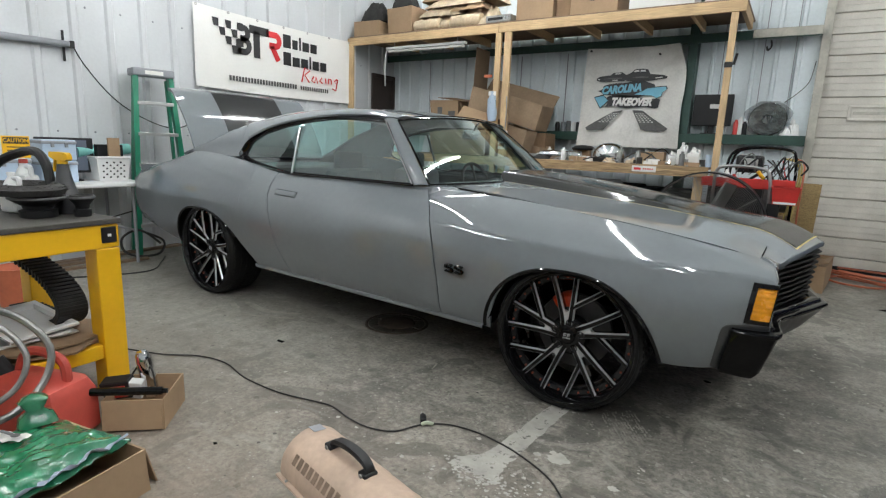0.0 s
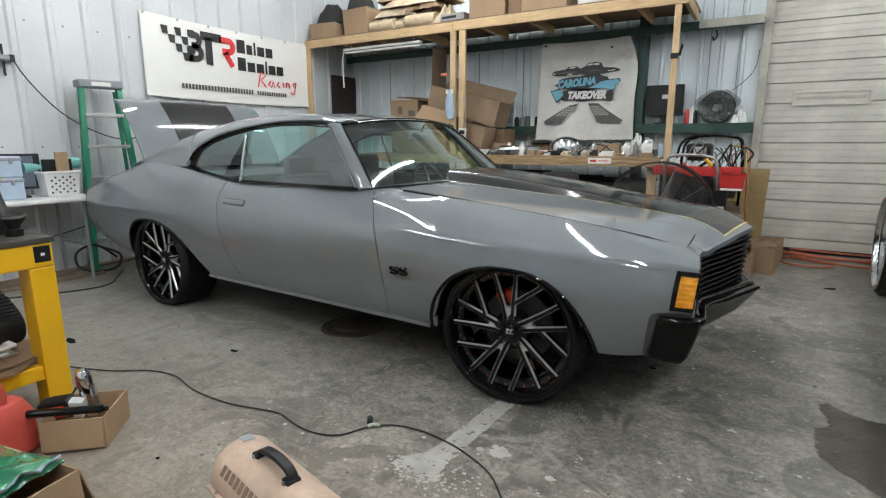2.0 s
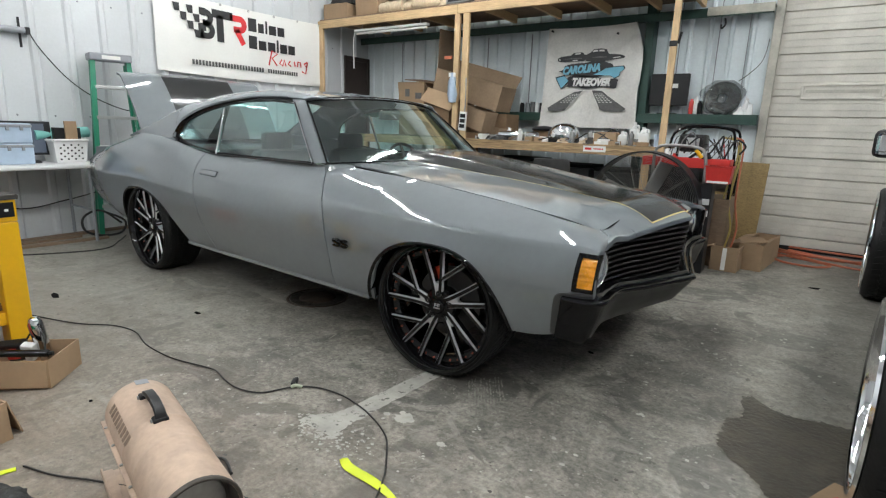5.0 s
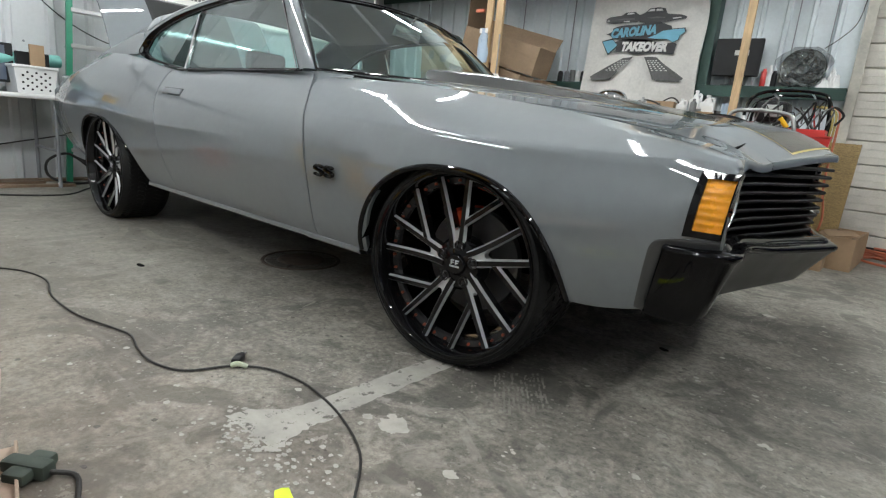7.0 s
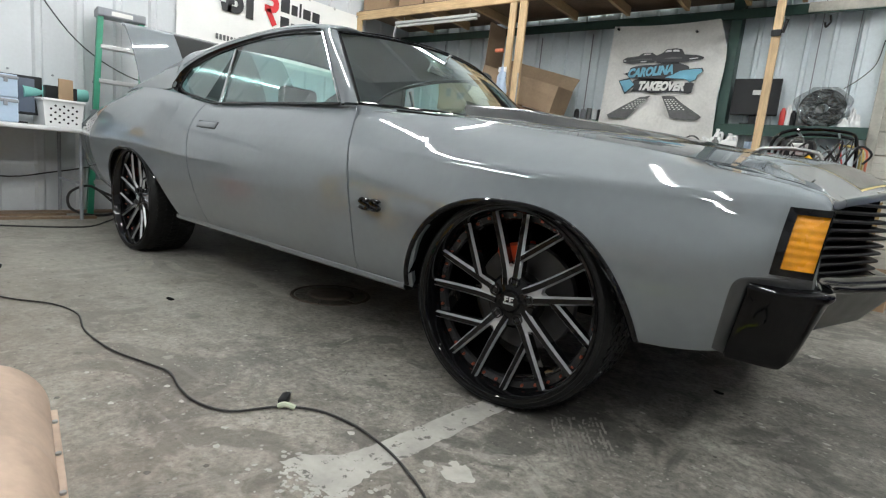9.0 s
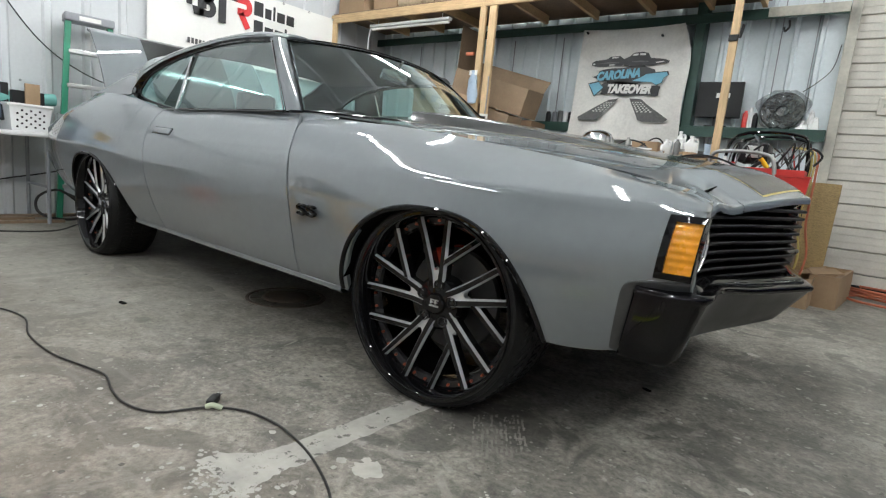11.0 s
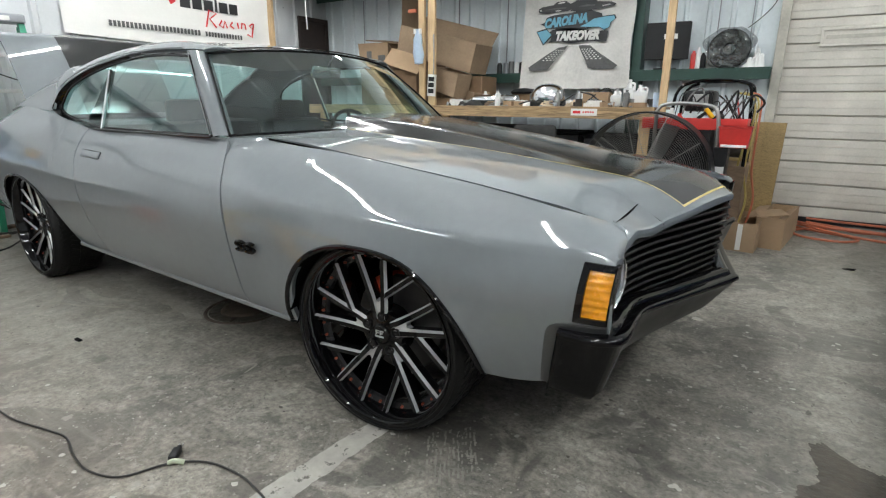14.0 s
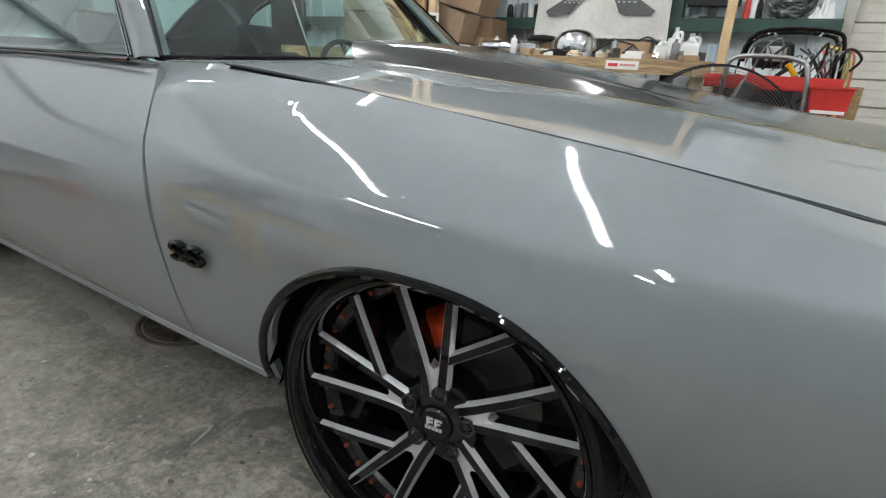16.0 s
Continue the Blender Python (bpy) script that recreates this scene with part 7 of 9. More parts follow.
solo("paint_flakes", bm, FLOOR_PAINT, FLAT, "scattered pale paint flakes and grit on the concrete", "grit", kind="stuff")
bm = bmesh.new()
for k in range(260):
    chip(bm, rng.uniform(-2.6, 2.4), rng.uniform(1.9, 5.2), rng.choice((0.003, 0.004, 0.006, 0.010)), 0.0018)
solo("dark_grit", bm, WET, FLAT, "scattered dark grit and oil drops on the concrete", "grit", kind="stuff")
bm = bmesh.new()
ring = smooth_line([(1.20, 3.80, 0), (1.33, 3.70, 0), (1.5, 3.72, 0), (1.8, 3.7, 0), (2.1, 3.5, 0), (2.1, 2.9, 0), (1.7, 2.75, 0), (1.42, 2.95, 0), (1.30, 3.08, 0), (1.17, 3.25, 0), (1.14, 3.42, 0), (1.20, 3.6, 0)], 26, closed=True)
mid = Vector((1.6, 3.25, 0.003))
hub_v = bm.verts.new(mid)
edge_v = [bm.verts.new(mid.lerp(Vector((p.x, p.y, 0.003)), 1 + 0.08 * noise.noise(Vector((p.x * 6, p.y * 6, 2))) + 0.05 * noise.noise(Vector((p.x * 19, p.y * 19, 5))) + 0.035 * noise.noise(Vector((p.x * 60, p.y * 60, 8))))) for p in ring]
for i in range(len(edge_v)):
    bm.faces.new((hub_v, edge_v[i], edge_v[(i + 1) % len(edge_v)]))
solo("damp_patch", bm, WET, FLAT, "dark damp patch on the concrete", "wet patch", kind="structure")
# pale scuffs swept round beside the drain
bm = bmesh.new()
for line, width in (([(-2.22, 2.77), (-2.30, 2.92), (-2.45, 3.05), (-2.65, 3.13)], 0.028), ([(-2.53, 3.19), (-2.36, 3.15), (-2.2, 3.14), (-1.97, 3.244)], 0.03), ([(-2.45, 2.95), (-2.2, 3.02), (-1.95, 3.14), (-1.8, 3.16)], 0.012), ([(-0.84, 3.062), (-0.83, 3.10), (-0.80, 3.12), (-0.78, 3.04)], 0.006), ([(-2.76, 3.47), (-2.4, 3.43), (-2.1, 3.37), (-1.75, 3.33), (-1.45, 3.28)], 0.055)):
    curve = smooth_line([(x, y, 0) for x, y in line], 12)
    rows = []
    for i, p in enumerate(curve):
        d = (curve[min(i + 1, len(curve) - 1)] - curve[max(i - 1, 0)]).normalized()
        n = Vector((-d.y, d.x, 0)) * width * math.sin(math.pi * (i + 0.6) / (len(curve) + 0.2)) ** 0.5
        rows.append([p + n * (1 + 0.6 * noise.noise(p * 22)) + Vector((0, 0, 0.0011)), p - n * (1 + 0.6 * noise.noise(p * 22 + Vector((3, 0, 0)))) + Vector((0, 0, 0.0011))])
    sheet(bm, rows)
solo("floor_scuff", bm, DUST_SCUFF, FLAT, "pale dusty scuff marks on the concrete", "scuff", kind="structure")
# dusty print of a tyre tread
bm = bmesh.new()
prints = random.Random(11)
along, across = Vector((0.525, -0.851, 0)), Vector((0.683, 0.730, 0))
for c in range(12):
    for k in range(17):
        if prints.random() < 0.30 + 0.25 * abs(k - 8) / 8:
            continue
        mid = Vector((0.165, 3.155, 0)) + across * (0.0145 * c - 0.077 + prints.uniform(-0.002, 0.002)) + along * (0.0155 * k - 0.02)
        u, w = along * prints.uniform(0.005, 0.0085), across * prints.uniform(0.002, 0.0045)
        low = [mid - u - w, mid + u - w, mid + u + w, mid - u + w]
        sheet(bm, [[p + Vector((0, 0, z)) for p in low] for z in (0.0, 0.0012)], closed=True)
        bm.faces.new([bm.verts.new(p + Vector((0, 0, 0.0012))) for p in low])
tagged(solo("tyre_print", bm, DUST_PRINT, FLAT, "pale dusty tyre tread print on the concrete", "tyre print"), kind="stuff")

# round floor drain beside the coupe
RUSTY = tinted("rusty_dirty_iron", (0.075, 0.058, 0.044), 0.8, 0.1, 0.5, 14, 0.5, 40)
drain = thing("floor_drain", pose(-1.375, 3.50, 0), "dirty round floor drain with a worn metal rim", "floor drain")
bm = bmesh.new()
lathe(bm, [(0.190, 0.0), (0.193, 0.004), (0.206, 0.004), (0.210, 0.0)], 48)
part("outer_ring", bm, RUSTY, drain, "", True)
bm = bmesh.new()
lathe(bm, [(0.0, 0.002), (0.184, 0.002)], 48)
part("dirt_bed", bm, WET, drain)
bm = bmesh.new()
lathe(bm, [(0.0, 0.010), (0.10, 0.011), (0.118, 0.008), (0.124, 0.003)], 40)
part("drain_lid", bm, RUSTY, drain, "rusty stained lid", True)
for k in range(6):
    bm = bmesh.new()
    box(bm, 0.128, 0.182, -0.007, 0.007, 0.002, 0.006, 0.001, Matrix.Rotation(math.pi / 3 * k, 4, "Z"))
    part("spoke_bar", bm, DUSTY_BLACK, drain)
# ---- left wall ----
NORMAL_W = lambda y, z, off=0.03: pose(X_W + off, y, z, 0, 0, 90)
banner = thing("shop_banner", NORMAL_W(5.505, 2.09, 0.045), "white vinyl shop banner with checkered flag and red mark", "banner")
bm = cloth(2.36, 0.84, 60, 20, 0.012, 2)
for v in bm.verts:
    v.co.z += 0.02 * (2 * abs(v.co.x) / 2.36) ** 2
part("banner_sheet", bm, VINYL_WHITE, banner, "", True)
def ink(pts, material, z=-0.0105, name="banner_print", parent=None):
    bm = bmesh.new()
    slab(bm, pts, 0.0015, pose(0, z, 0, 90, 0, 0))
    return part(name, bm, material, parent or banner)
# checks, three big letter blocks, word bars (local x to the right, y up)
for i in range(5):
    for j in range(4):
        x, y = -0.97 + 0.078 * i, 0.335 - 0.084 * j
        if (i + j) % 2 == 0 and i > 1.05 * j - 0.5:
            ink([(x, y), (x + 0.078, y), (x + 0.078, y - 0.084), (x + 0.02, y - 0.084)], INK)
def bars(pts_list, material, width):
    for pts in pts_list:
        bm = bmesh.new()
        line = [Vector((x, -0.0125, z)) for x, z in pts]
        rows = []
        for i, p in enumerate(line):
            d = (line[min(i + 1, len(line) - 1)] - line[max(i - 1, 0)]).normalized()
            n = Vector((d.z, 0, -d.x)) * width
            rows.append([p - n, p + n])
        sheet(bm, rows)
        part("banner_print", bm, material, banner)
def arc(cx, cz, rx, rz, a0, a1, n=14):
    return [(cx + rx * math.cos(radians(a)), cz + rz * math.sin(radians(a))) for a in np.linspace(a0, a1, n)]
bars([[(-0.66, 0.293)] + arc(-0.575, 0.235, 0.055, 0.058, 90, -90) + [(-0.62, 0.177)], [(-0.62, 0.165)] + arc(-0.565, 0.10, 0.06, 0.065, 90, -90) + [(-0.66, 0.035)], [(-0.645, 0.16), (-0.645, 0.0)]], INK, 0.034)
bars([[(-0.50, 0.298), (-0.225, 0.298)], [(-0.40, 0.29), (-0.40, -0.01)]], INK, 0.046)
bars([[(-0.26, 0.288)] + arc(-0.125, 0.225, 0.055, 0.063, 90, -90) + [(-0.22, 0.162)], [(-0.18, 0.155), (-0.085, 0.0)]], INK_RED, 0.036)
# the shop's name and address: one plain bar for every letter
def word_bars(x, z, widths, h, material, gap=0.014, slope=0.0):
    for k, wd in enumerate(widths):
        tall = h * (1.0 if k == 0 or wd < 0.03 else 0.72)
        ink([(x, z), (x + wd, z + slope * wd), (x + wd, z + tall), (x, z + tall)], material)
        x += wd + gap
        z += slope * (wd + gap)
word_bars(-0.01, 0.175, (0.12, 0.085, 0.029, 0.11, 0.11), 0.155, INK, 0.025)
word_bars(-0.01, -0.03, (0.12, 0.115, 0.115, 0.029, 0.11, 0.11), 0.155, INK, 0.025)
bars([[(0.28, -0.202), (0.332, -0.02), (0.423, -0.046), (0.332, -0.111), (0.41, -0.196)], [(0.488, -0.111), (0.449, -0.163), (0.501, -0.189), (0.527, -0.111), (0.553, -0.189)], [(0.631, -0.111), (0.592, -0.156), (0.644, -0.182)], [(0.696, -0.111), (0.709, -0.176)], [(0.748, -0.176), (0.761, -0.111), (0.8, -0.117), (0.813, -0.176)], [(0.917, -0.098), (0.865, -0.13), (0.904, -0.163), (0.93, -0.098), (0.891, -0.254), (0.826, -0.228)]], INK_RED, 0.010)
word_bars(-0.78, -0.30, [0.028] * 24, 0.055, INK_GREY, 0.0132)
word_bars(0.26, -0.30, [0.025] * 13, 0.05, INK_GREY, 0.0135)
for x in np.linspace(-1.15, 1.15, 7):
    bm = bmesh.new()
    lathe(bm, [(0.006, -0.001), (0.014, -0.001), (0.014, 0.003), (0.006, 0.003), (0.006, -0.001)], 12, pose(x, -0.012, 0.405 + 0.02 * (x / 1.18) ** 2, 90, 0, 0))
    part("grommet", bm, STEEL, banner)

bm = bmesh.new()
cyl(bm, (X_W + 0.055, 1.2, 1.87), (X_W + 0.055, 3.14, 1.905), 0.028, n=12)
pipe = thing("wall_conduit", FLAT, "grey horizontal pipe clamped to the white wall", "pipe")
part("pipe", bm, PLASTIC_GREY, pipe, "", True)
bm = bmesh.new()
box(bm, X_W + 0.022, X_W + 0.09, 3.13, 3.165, 1.875, 1.935, 0.004)
box(bm, X_W + 0.022, X_W + 0.03, 3.09, 3.11, 1.76, 2.02, 0.002)
part("end_clamp", bm, SATIN_BLACK, pipe)
bm = bmesh.new()
tube(bm, smooth_line([(X_W + 0.055, 3.16, 1.90), (X_W + 0.05, 3.25, 1.74), (X_W + 0.05, 3.45, 1.50), (X_W + 0.05, 3.68, 1.34), (X_W + 0.05, 3.95, 1.24), (X_W + 0.05, 4.15, 1.25), (X_W + 0.05, 4.3, 1.35)], 6), 0.006, 6)
solo("hanging_cable", bm, CORD_BLACK, FLAT, "thin black cable drooping along the wall", "cable", smooth=True)
for y in np.arange(2.2, 7.2, 0.305):
    for z in (2.25, 1.16):
        bm = bmesh.new()
        lathe(bm, [(0.0, 0.006), (0.007, 0.005), (0.010, 0.0)], 8, pose(X_W, y - 0.11, z, 0, 90, 0))
        part("panel_screw", bm, PLASTIC_GREY, wall_west)

# step ladder leaning
ladder = thing("step_ladder", pose(-4.62, 3.76, 0, 0, 0, 78), "green fibreglass step ladder with aluminium steps", "ladder")
def rail(p, q, w, d, name, material):
    bm = bmesh.new()
    p, q = Vector(p), Vector(q)
    rows = [[c + Vector((a, b, 0)) for a, b in ((-w, -d), (w, -d), (w, d), (-w, d))] for c in (p, q)]
    vs = sheet(bm, rows, closed=True)
    bm.faces.new(vs[0])
    bm.faces.new(vs[-1])
    return part(name, bm, material, ladder)
rail((-0.26, -0.16, 0), (-0.155, -0.02, 1.70), 0.022, 0.034, "side_rail", GREEN_RAIL)
rail((0.26, -0.16, 0), (0.155, -0.02, 1.70), 0.022, 0.034, "side_rail", GREEN_RAIL)
rail((-0.24, 0.12, 0), (-0.145, 0.06, 1.68), 0.012, 0.02, "rear_rail", GREEN_RAIL)
rail((0.24, 0.12, 0), (0.145, 0.06, 1.68), 0.012, 0.02, "rear_rail", GREEN_RAIL)
for k in range(5):
    z = 0.29 + 0.29 * k
    w = 0.26 - 0.105 * z / 1.7
    bm = bmesh.new()
    y = -0.16 + 0.14 * z / 1.7
    box(bm, -w + 0.01, w - 0.01, y - 0.05, y + 0.05, z - 0.016, z + 0.016, 0.004)
    part("ladder_step", bm, ALU, ladder)
bm = bmesh.new()
box(bm, -0.185, 0.185, -0.085, 0.10, 1.70, 1.77, 0.012)
cap = part("top_cap", bm, PLASTIC_GREY, ladder, "grey moulded ladder top")
bm = bmesh.new()
box(bm, -0.08, 0.08, -0.0875, -0.085, 1.715, 1.75)
part("cap_label", bm, PAPER, cap)

# folding table with basket, monitor, drawers
table = thing("folding_table", pose(-4.52, 2.6, 0), "white plastic folding table with grey steel legs", "table")
bm = bmesh.new()
box(bm, -0.29, 0.33, -1.0, 0.86, 0.70, 0.735, 0.012)
part("tabletop", bm, PLASTIC_WHITE, table)
for y in (-0.85, 0.72):
    for x in (-0.22, 0.27):
        bm = bmesh.new()
        cyl(bm, (x, y, 0), (x, y, 0.70), 0.014, n=10)
        part("leg", bm, PLASTIC_GREY, table)
    bm = bmesh.new()
    cyl(bm, (-0.22, y, 0.3), (0.27, y, 0.3), 0.011, n=8)
    part("leg_brace", bm, PLASTIC_GREY, table)
basket = thing("laundry_basket", pose(-4.56, 3.26, 0.737, 0, 0, 6), "white perforated plastic basket on the folding table", "basket")
BW, BD, BH = 0.115, 0.15, 0.205
bm = bmesh.new()
for s in (-1, 1):
    sheet(bm, [[Vector((s * (BW * k), -BD * k, z)), Vector((s * (BW * k), BD * k, z))] for k, z in ((0.86, 0), (1, BH))])
    sheet(bm, [[Vector((-BW * k, s * BD * k, z)), Vector((BW * k, s * BD * k, z))] for k, z in ((0.86, 0), (1, BH))])
sheet(bm, [[Vector((-BW * 0.86, -BD * 0.86, 0)), Vector((-BW * 0.86, BD * 0.86, 0))], [Vector((BW * 0.86, -BD * 0.86, 0)), Vector((BW * 0.86, BD * 0.86, 0))]])
part("basket_wall", bm, PLASTIC_WHITE, basket)
bm = bmesh.new()
for a, b in (((-BW, -BD), (BW, -BD)), ((BW, -BD), (BW, BD)), ((BW, BD), (-BW, BD)), ((-BW, BD), (-BW, -BD))):
    cyl(bm, (*a, BH), (*b, BH), 0.012, n=8)
part("basket_rim", bm, PLASTIC_WHITE, basket)
hole = None
for j in range(6):
    for i in range(7):
        if (i + j) % 2 == 0:
            if hole is None:
                bm = bmesh.new()
                cyl(bm, (0, 0, 0), (0.002, 0, 0), 0.0085, n=10)
                ob = part("hole", bm, MATT_BLACK, basket)
                hole = ob.data
            else:
                ob = new("hole", hole)
                ob.parent = basket
            z = 0.032 + 0.026 * j
            ob.matrix_basis = pose(BW * (0.86 + 0.14 * z / BH) + 0.0006, -0.093 + 0.031 * i, z, 0, 4, 0)
for y, z, r, mt, lb in ((-0.05, 0.285, 0.05, TEAL, "teal rolled mat lying over the basket"),):
    bm = bmesh.new()
    cyl(bm, (0, -0.22, 0), (0, 0.24, 0), 0.05, n=16)
    solo("rolled_mat", bm, mt, pose(-4.60, 3.25, 1.0, 4, 0, 4), lb, "rolled mat", smooth=True)
bm = bmesh.new()
box(bm, -0.03, 0.03, -0.10, 0.12, 0, 0.11, 0.006)
solo("black_case", bm, SATIN_BLACK, pose(-4.52, 3.26, 0.946), "small black case on top of the basket", "case")
bm = bmesh.new()
box(bm, -0.01, 0.01, -0.05, 0.05, 0, 0.17, 0.002)
solo("card_piece", bm, CARD, pose(-4.47, 3.29, 0.946), "upright brown card piece on the basket", "card")
screen = thing("computer_monitor", pose(-4.60, 2.95, 0.737, 0, 0, 80), "black computer monitor with a lit blue screen", "monitor")
bm = bmesh.new()
box(bm, -0.21, 0.21, -0.02, 0.02, 0.07, 0.37, 0.008)
box(bm, -0.03, 0.03, -0.01, 0.02, 0.01, 0.10)
box(bm, -0.11, 0.11, -0.07, 0.07, 0, 0.014, 0.004)
part("monitor_case", bm, SATIN_BLACK, screen)
bm = bmesh.new()
box(bm, -0.19, 0.16, -0.0225, -0.021, 0.09, 0.35)
glow = part("lit_screen", bm, SCREEN, screen, "blue lit screen")
for x0, x1, z0 in ((-0.12, 0.02, 0.30), (-0.15, 0.0, 0.27), (-0.08, 0.03, 0.23)):
    bm = bmesh.new()
    box(bm, x0, x1, -0.0235, -0.0228, z0, z0 + 0.008)
    part("screen_text", bm, PLASTIC_GREY, glow)
for k, (y, w, h, z) in enumerate(((2.83, 0.26, 0.18, 0.737), (2.835, 0.25, 0.17, 0.919), (2.50, 0.26, 0.2, 0.737))):
    ob = thing("parts_organizer", pose(-4.52, y, z, 0, 0, 90), "milky blue plastic parts organizer box", "organizer", "parts organizers")
    bm = bmesh.new()
    box(bm, -w / 2, w / 2, -0.12, 0.12, 0, h, 0.01)
    part("case", bm, PLASTIC_CLEAR, ob)
    bm = bmesh.new()
    box(bm, -w / 2 - 0.004, w / 2 + 0.004, -0.125, 0.125, h - 0.035, h - 0.01, 0.006)
    for x in (-0.05, 0.05):
        box(bm, x - 0.012, x + 0.012, -0.132, -0.12, h - 0.06, h - 0.02, 0.003)
    part("lid_band", bm, PLASTIC_GREY, ob)
sign = thing("caution_box", pose(-4.46, 2.56, 0.940, 0, 0, 86), "yellow caution sign standing on the folding table", "sign")
bm = bmesh.new()
box(bm, -0.09, 0.09, -0.006, 0.006, 0, 0.17, 0.003)
face = part("sign_board", bm, YELLOW, sign)
bm = bmesh.new()
box(bm, -0.082, 0.082, -0.0075, -0.0065, 0.11, 0.16)
band = part("sign_band", bm, INK, face)
words("CAUTION", 0.042, YELLOW, face, pose(0, -0.0092, 0.134), "sign_lettering", 0.0008, 0, 0.86)
bm = bmesh.new()
for z in (0.03, 0.055, 0.08):
    box(bm, -0.06, 0.06, -0.0075, -0.0065, z, z + 0.008)
part("sign_small_print", bm, INK, face)
# boards on the floor along the wall and cables under the table
for k, (x, y, w, l, r) in enumerate(((-4.55, 2.2, 0.09, 2.2, 1), (-4.38, 2.6, 0.06, 1.7, -4), (-4.68, 3.0, 0.08, 2.0, 2))):
    bm = bmesh.new()
    box(bm, -w / 2, w / 2, -l / 2, l / 2, 0, 0.022, 0.003)
    solo("floor_board", bm, PLY_GREY, pose(x, y, 0, 0, 0, r), "dusty loose board lying along the wall", "board", "loose boards")
bm = bmesh.new()
tube(bm, smooth_line([(-4.4, 3.62, 0.12), (-4.45, 3.46, 0.26), (-4.5, 3.32, 0.2), (-4.45, 3.3, 0.08), (-4.4, 3.42, 0.02), (-4.38, 3.6, 0.03), (-4.42, 3.66, 0.14), (-4.5, 3.5, 0.24)], 5), 0.011, 8)
solo("coiled_hose", bm, CORD_BLACK, FLAT, "coiled black hose hanging under the table", "hose", smooth=True)
bm = bmesh.new()
tube(bm, smooth_line([(-4.78, 2.4, 0.45), (-4.76, 2.9, 0.30), (-4.76, 3.3, 0.35), (-4.76, 3.7, 0.42), (-4.76, 4.0, 0.35)], 6), 0.006, 6)
solo("hanging_cable", bm, CORD_BLACK, FLAT, "thin black cable drooping under the table", "cable", smooth=True)
bm = bmesh.new()
tube(bm, smooth_line([(-4.3, 2.4, 0.006), (-4.0, 2.8, 0.006), (-3.85, 3.2, 0.006), (-4.1, 3.45, 0.006), (-4.3, 3.6, 0.006)], 6), 0.006, 6)
solo("floor_cable", bm, CORD_BLACK, FLAT, "thin black cable on the floor by the wall", "cable", smooth=True)
bm = bmesh.new()
lathe(bm, [(0, 0), (0.11, 0), (0.13, 0.2), (0.14, 0.26), (0.13, 0.26), (0.12, 0.2), (0.0, 0.02)], 20)
solo("orange_bucket", bm, CORD_ORANGE, pose(-3.6, 2.2, 0), "orange plastic bucket on the floor", "bucket", smooth=True)

# ---- platform load ----
DZ = PZ + 0.126
carton(0.42, 0.36, 0.20, pose(-4.55, 6.93, DZ, 0, 0, 6), "brown cardboard box on the platform", (("s", -120),))
carton(0.42, 0.3, 0.34, pose(-3.98, 6.96, DZ, 0, 0, -4), "tall creased cardboard box on the platform", bow=0.02, material=CARD)
def heap(name, w, d, h, m, material, label, cat, seed, rough=0.3):
    bm = bmesh.new()
    rows = []
    for i in range(25):
        row = []
        for j in range(17):
            x, y = i / 24 - 0.5, j / 16 - 0.5
            r = max(abs(x), abs(y)) * 2
            z = max(0.002, h * (1 - r ** 3) * (1 + rough * noise.noise(Vector((x * 5, y * 4, seed))) + rough * 0.5 * noise.noise(Vector((x * 13, y * 11, seed + 3)))))
            row.append(Vector((x * w * (1 + 0.08 * noise.noise(Vector((y * 6, seed, 1)))), y * d, z if r < 0.999 else 0.0)))
        rows.append(row)
    sheet(bm, rows)
    return solo(name, bm, material, m, label, cat, smooth=True)
heap("black_backpack", 0.36, 0.3, 0.26, pose(-4.5, 6.95, DZ + 0.206, 0, 0, 10), FABRIC_BLACK, "slumped black cloth bag on a box", "bag", 4, 0.2)
heap("black_backpack", 0.32, 0.26, 0.2, pose(-4.0, 6.96, DZ + 0.346, 0, 0, 10), FABRIC_BLACK, "folded black cloth bag on a box", "bag", 9, 0.2)
for k, (x, r, l) in enumerate(((-3.52, 0.07, 0.40), (-3.24, 0.055, 0.14), (-2.94, 0.075, 0.42))):
    bm = bmesh.new()
    lathe(bm, [(0.012, -l / 2 + 0.01), (r * 0.6, -l / 2), (r, -l / 2 + 0.004), (r * 1.03, 0), (r, l / 2 - 0.004), (r * 0.6, l / 2), (0.012, l / 2 - 0.01)], 20, pose(0, 0, r, 0, 90, 0))
    solo("carpet_roll", bm, FABRIC_TAN, pose(x, 6.80, DZ, 0, 0, 3 * k - 4), "rolled tan carpet piece on the platform", "carpet roll", "carpet rolls", smooth=True)
for k, (x, y, w, d, h, z, mt) in enumerate(((-3.45, 7.10, 0.75, 0.55, 0.22, 0.0, FABRIC_TAN), (-2.88, 7.08, 0.55, 0.5, 0.25, 0.0, FABRIC_TAN), (-3.35, 6.98, 0.62, 0.40, 0.13, 0.165, FABRIC_TAN), (-2.92, 6.98, 0.50, 0.42, 0.12, 0.20, CARD), (-3.15, 7.0, 0.85, 0.45, 0.12, 0.27, FABRIC_TAN), (-3.4, 7.02, 0.5, 0.4, 0.12, 0.36, CARD), (-2.75, 7.0, 0.4, 0.4, 0.16, 0.30, FABRIC_TAN), (-2.62, 6.92, 0.28, 0.36, 0.17, 0.0, FABRIC_TAN))):
    heap("folded_blanket", w, d, h, pose(x, y, DZ + z, 0, 0, 4 * (k % 3) - 4), mt, "crumpled tan blanket in a pile on the platform", "blanket", 30 + k, 0.55)
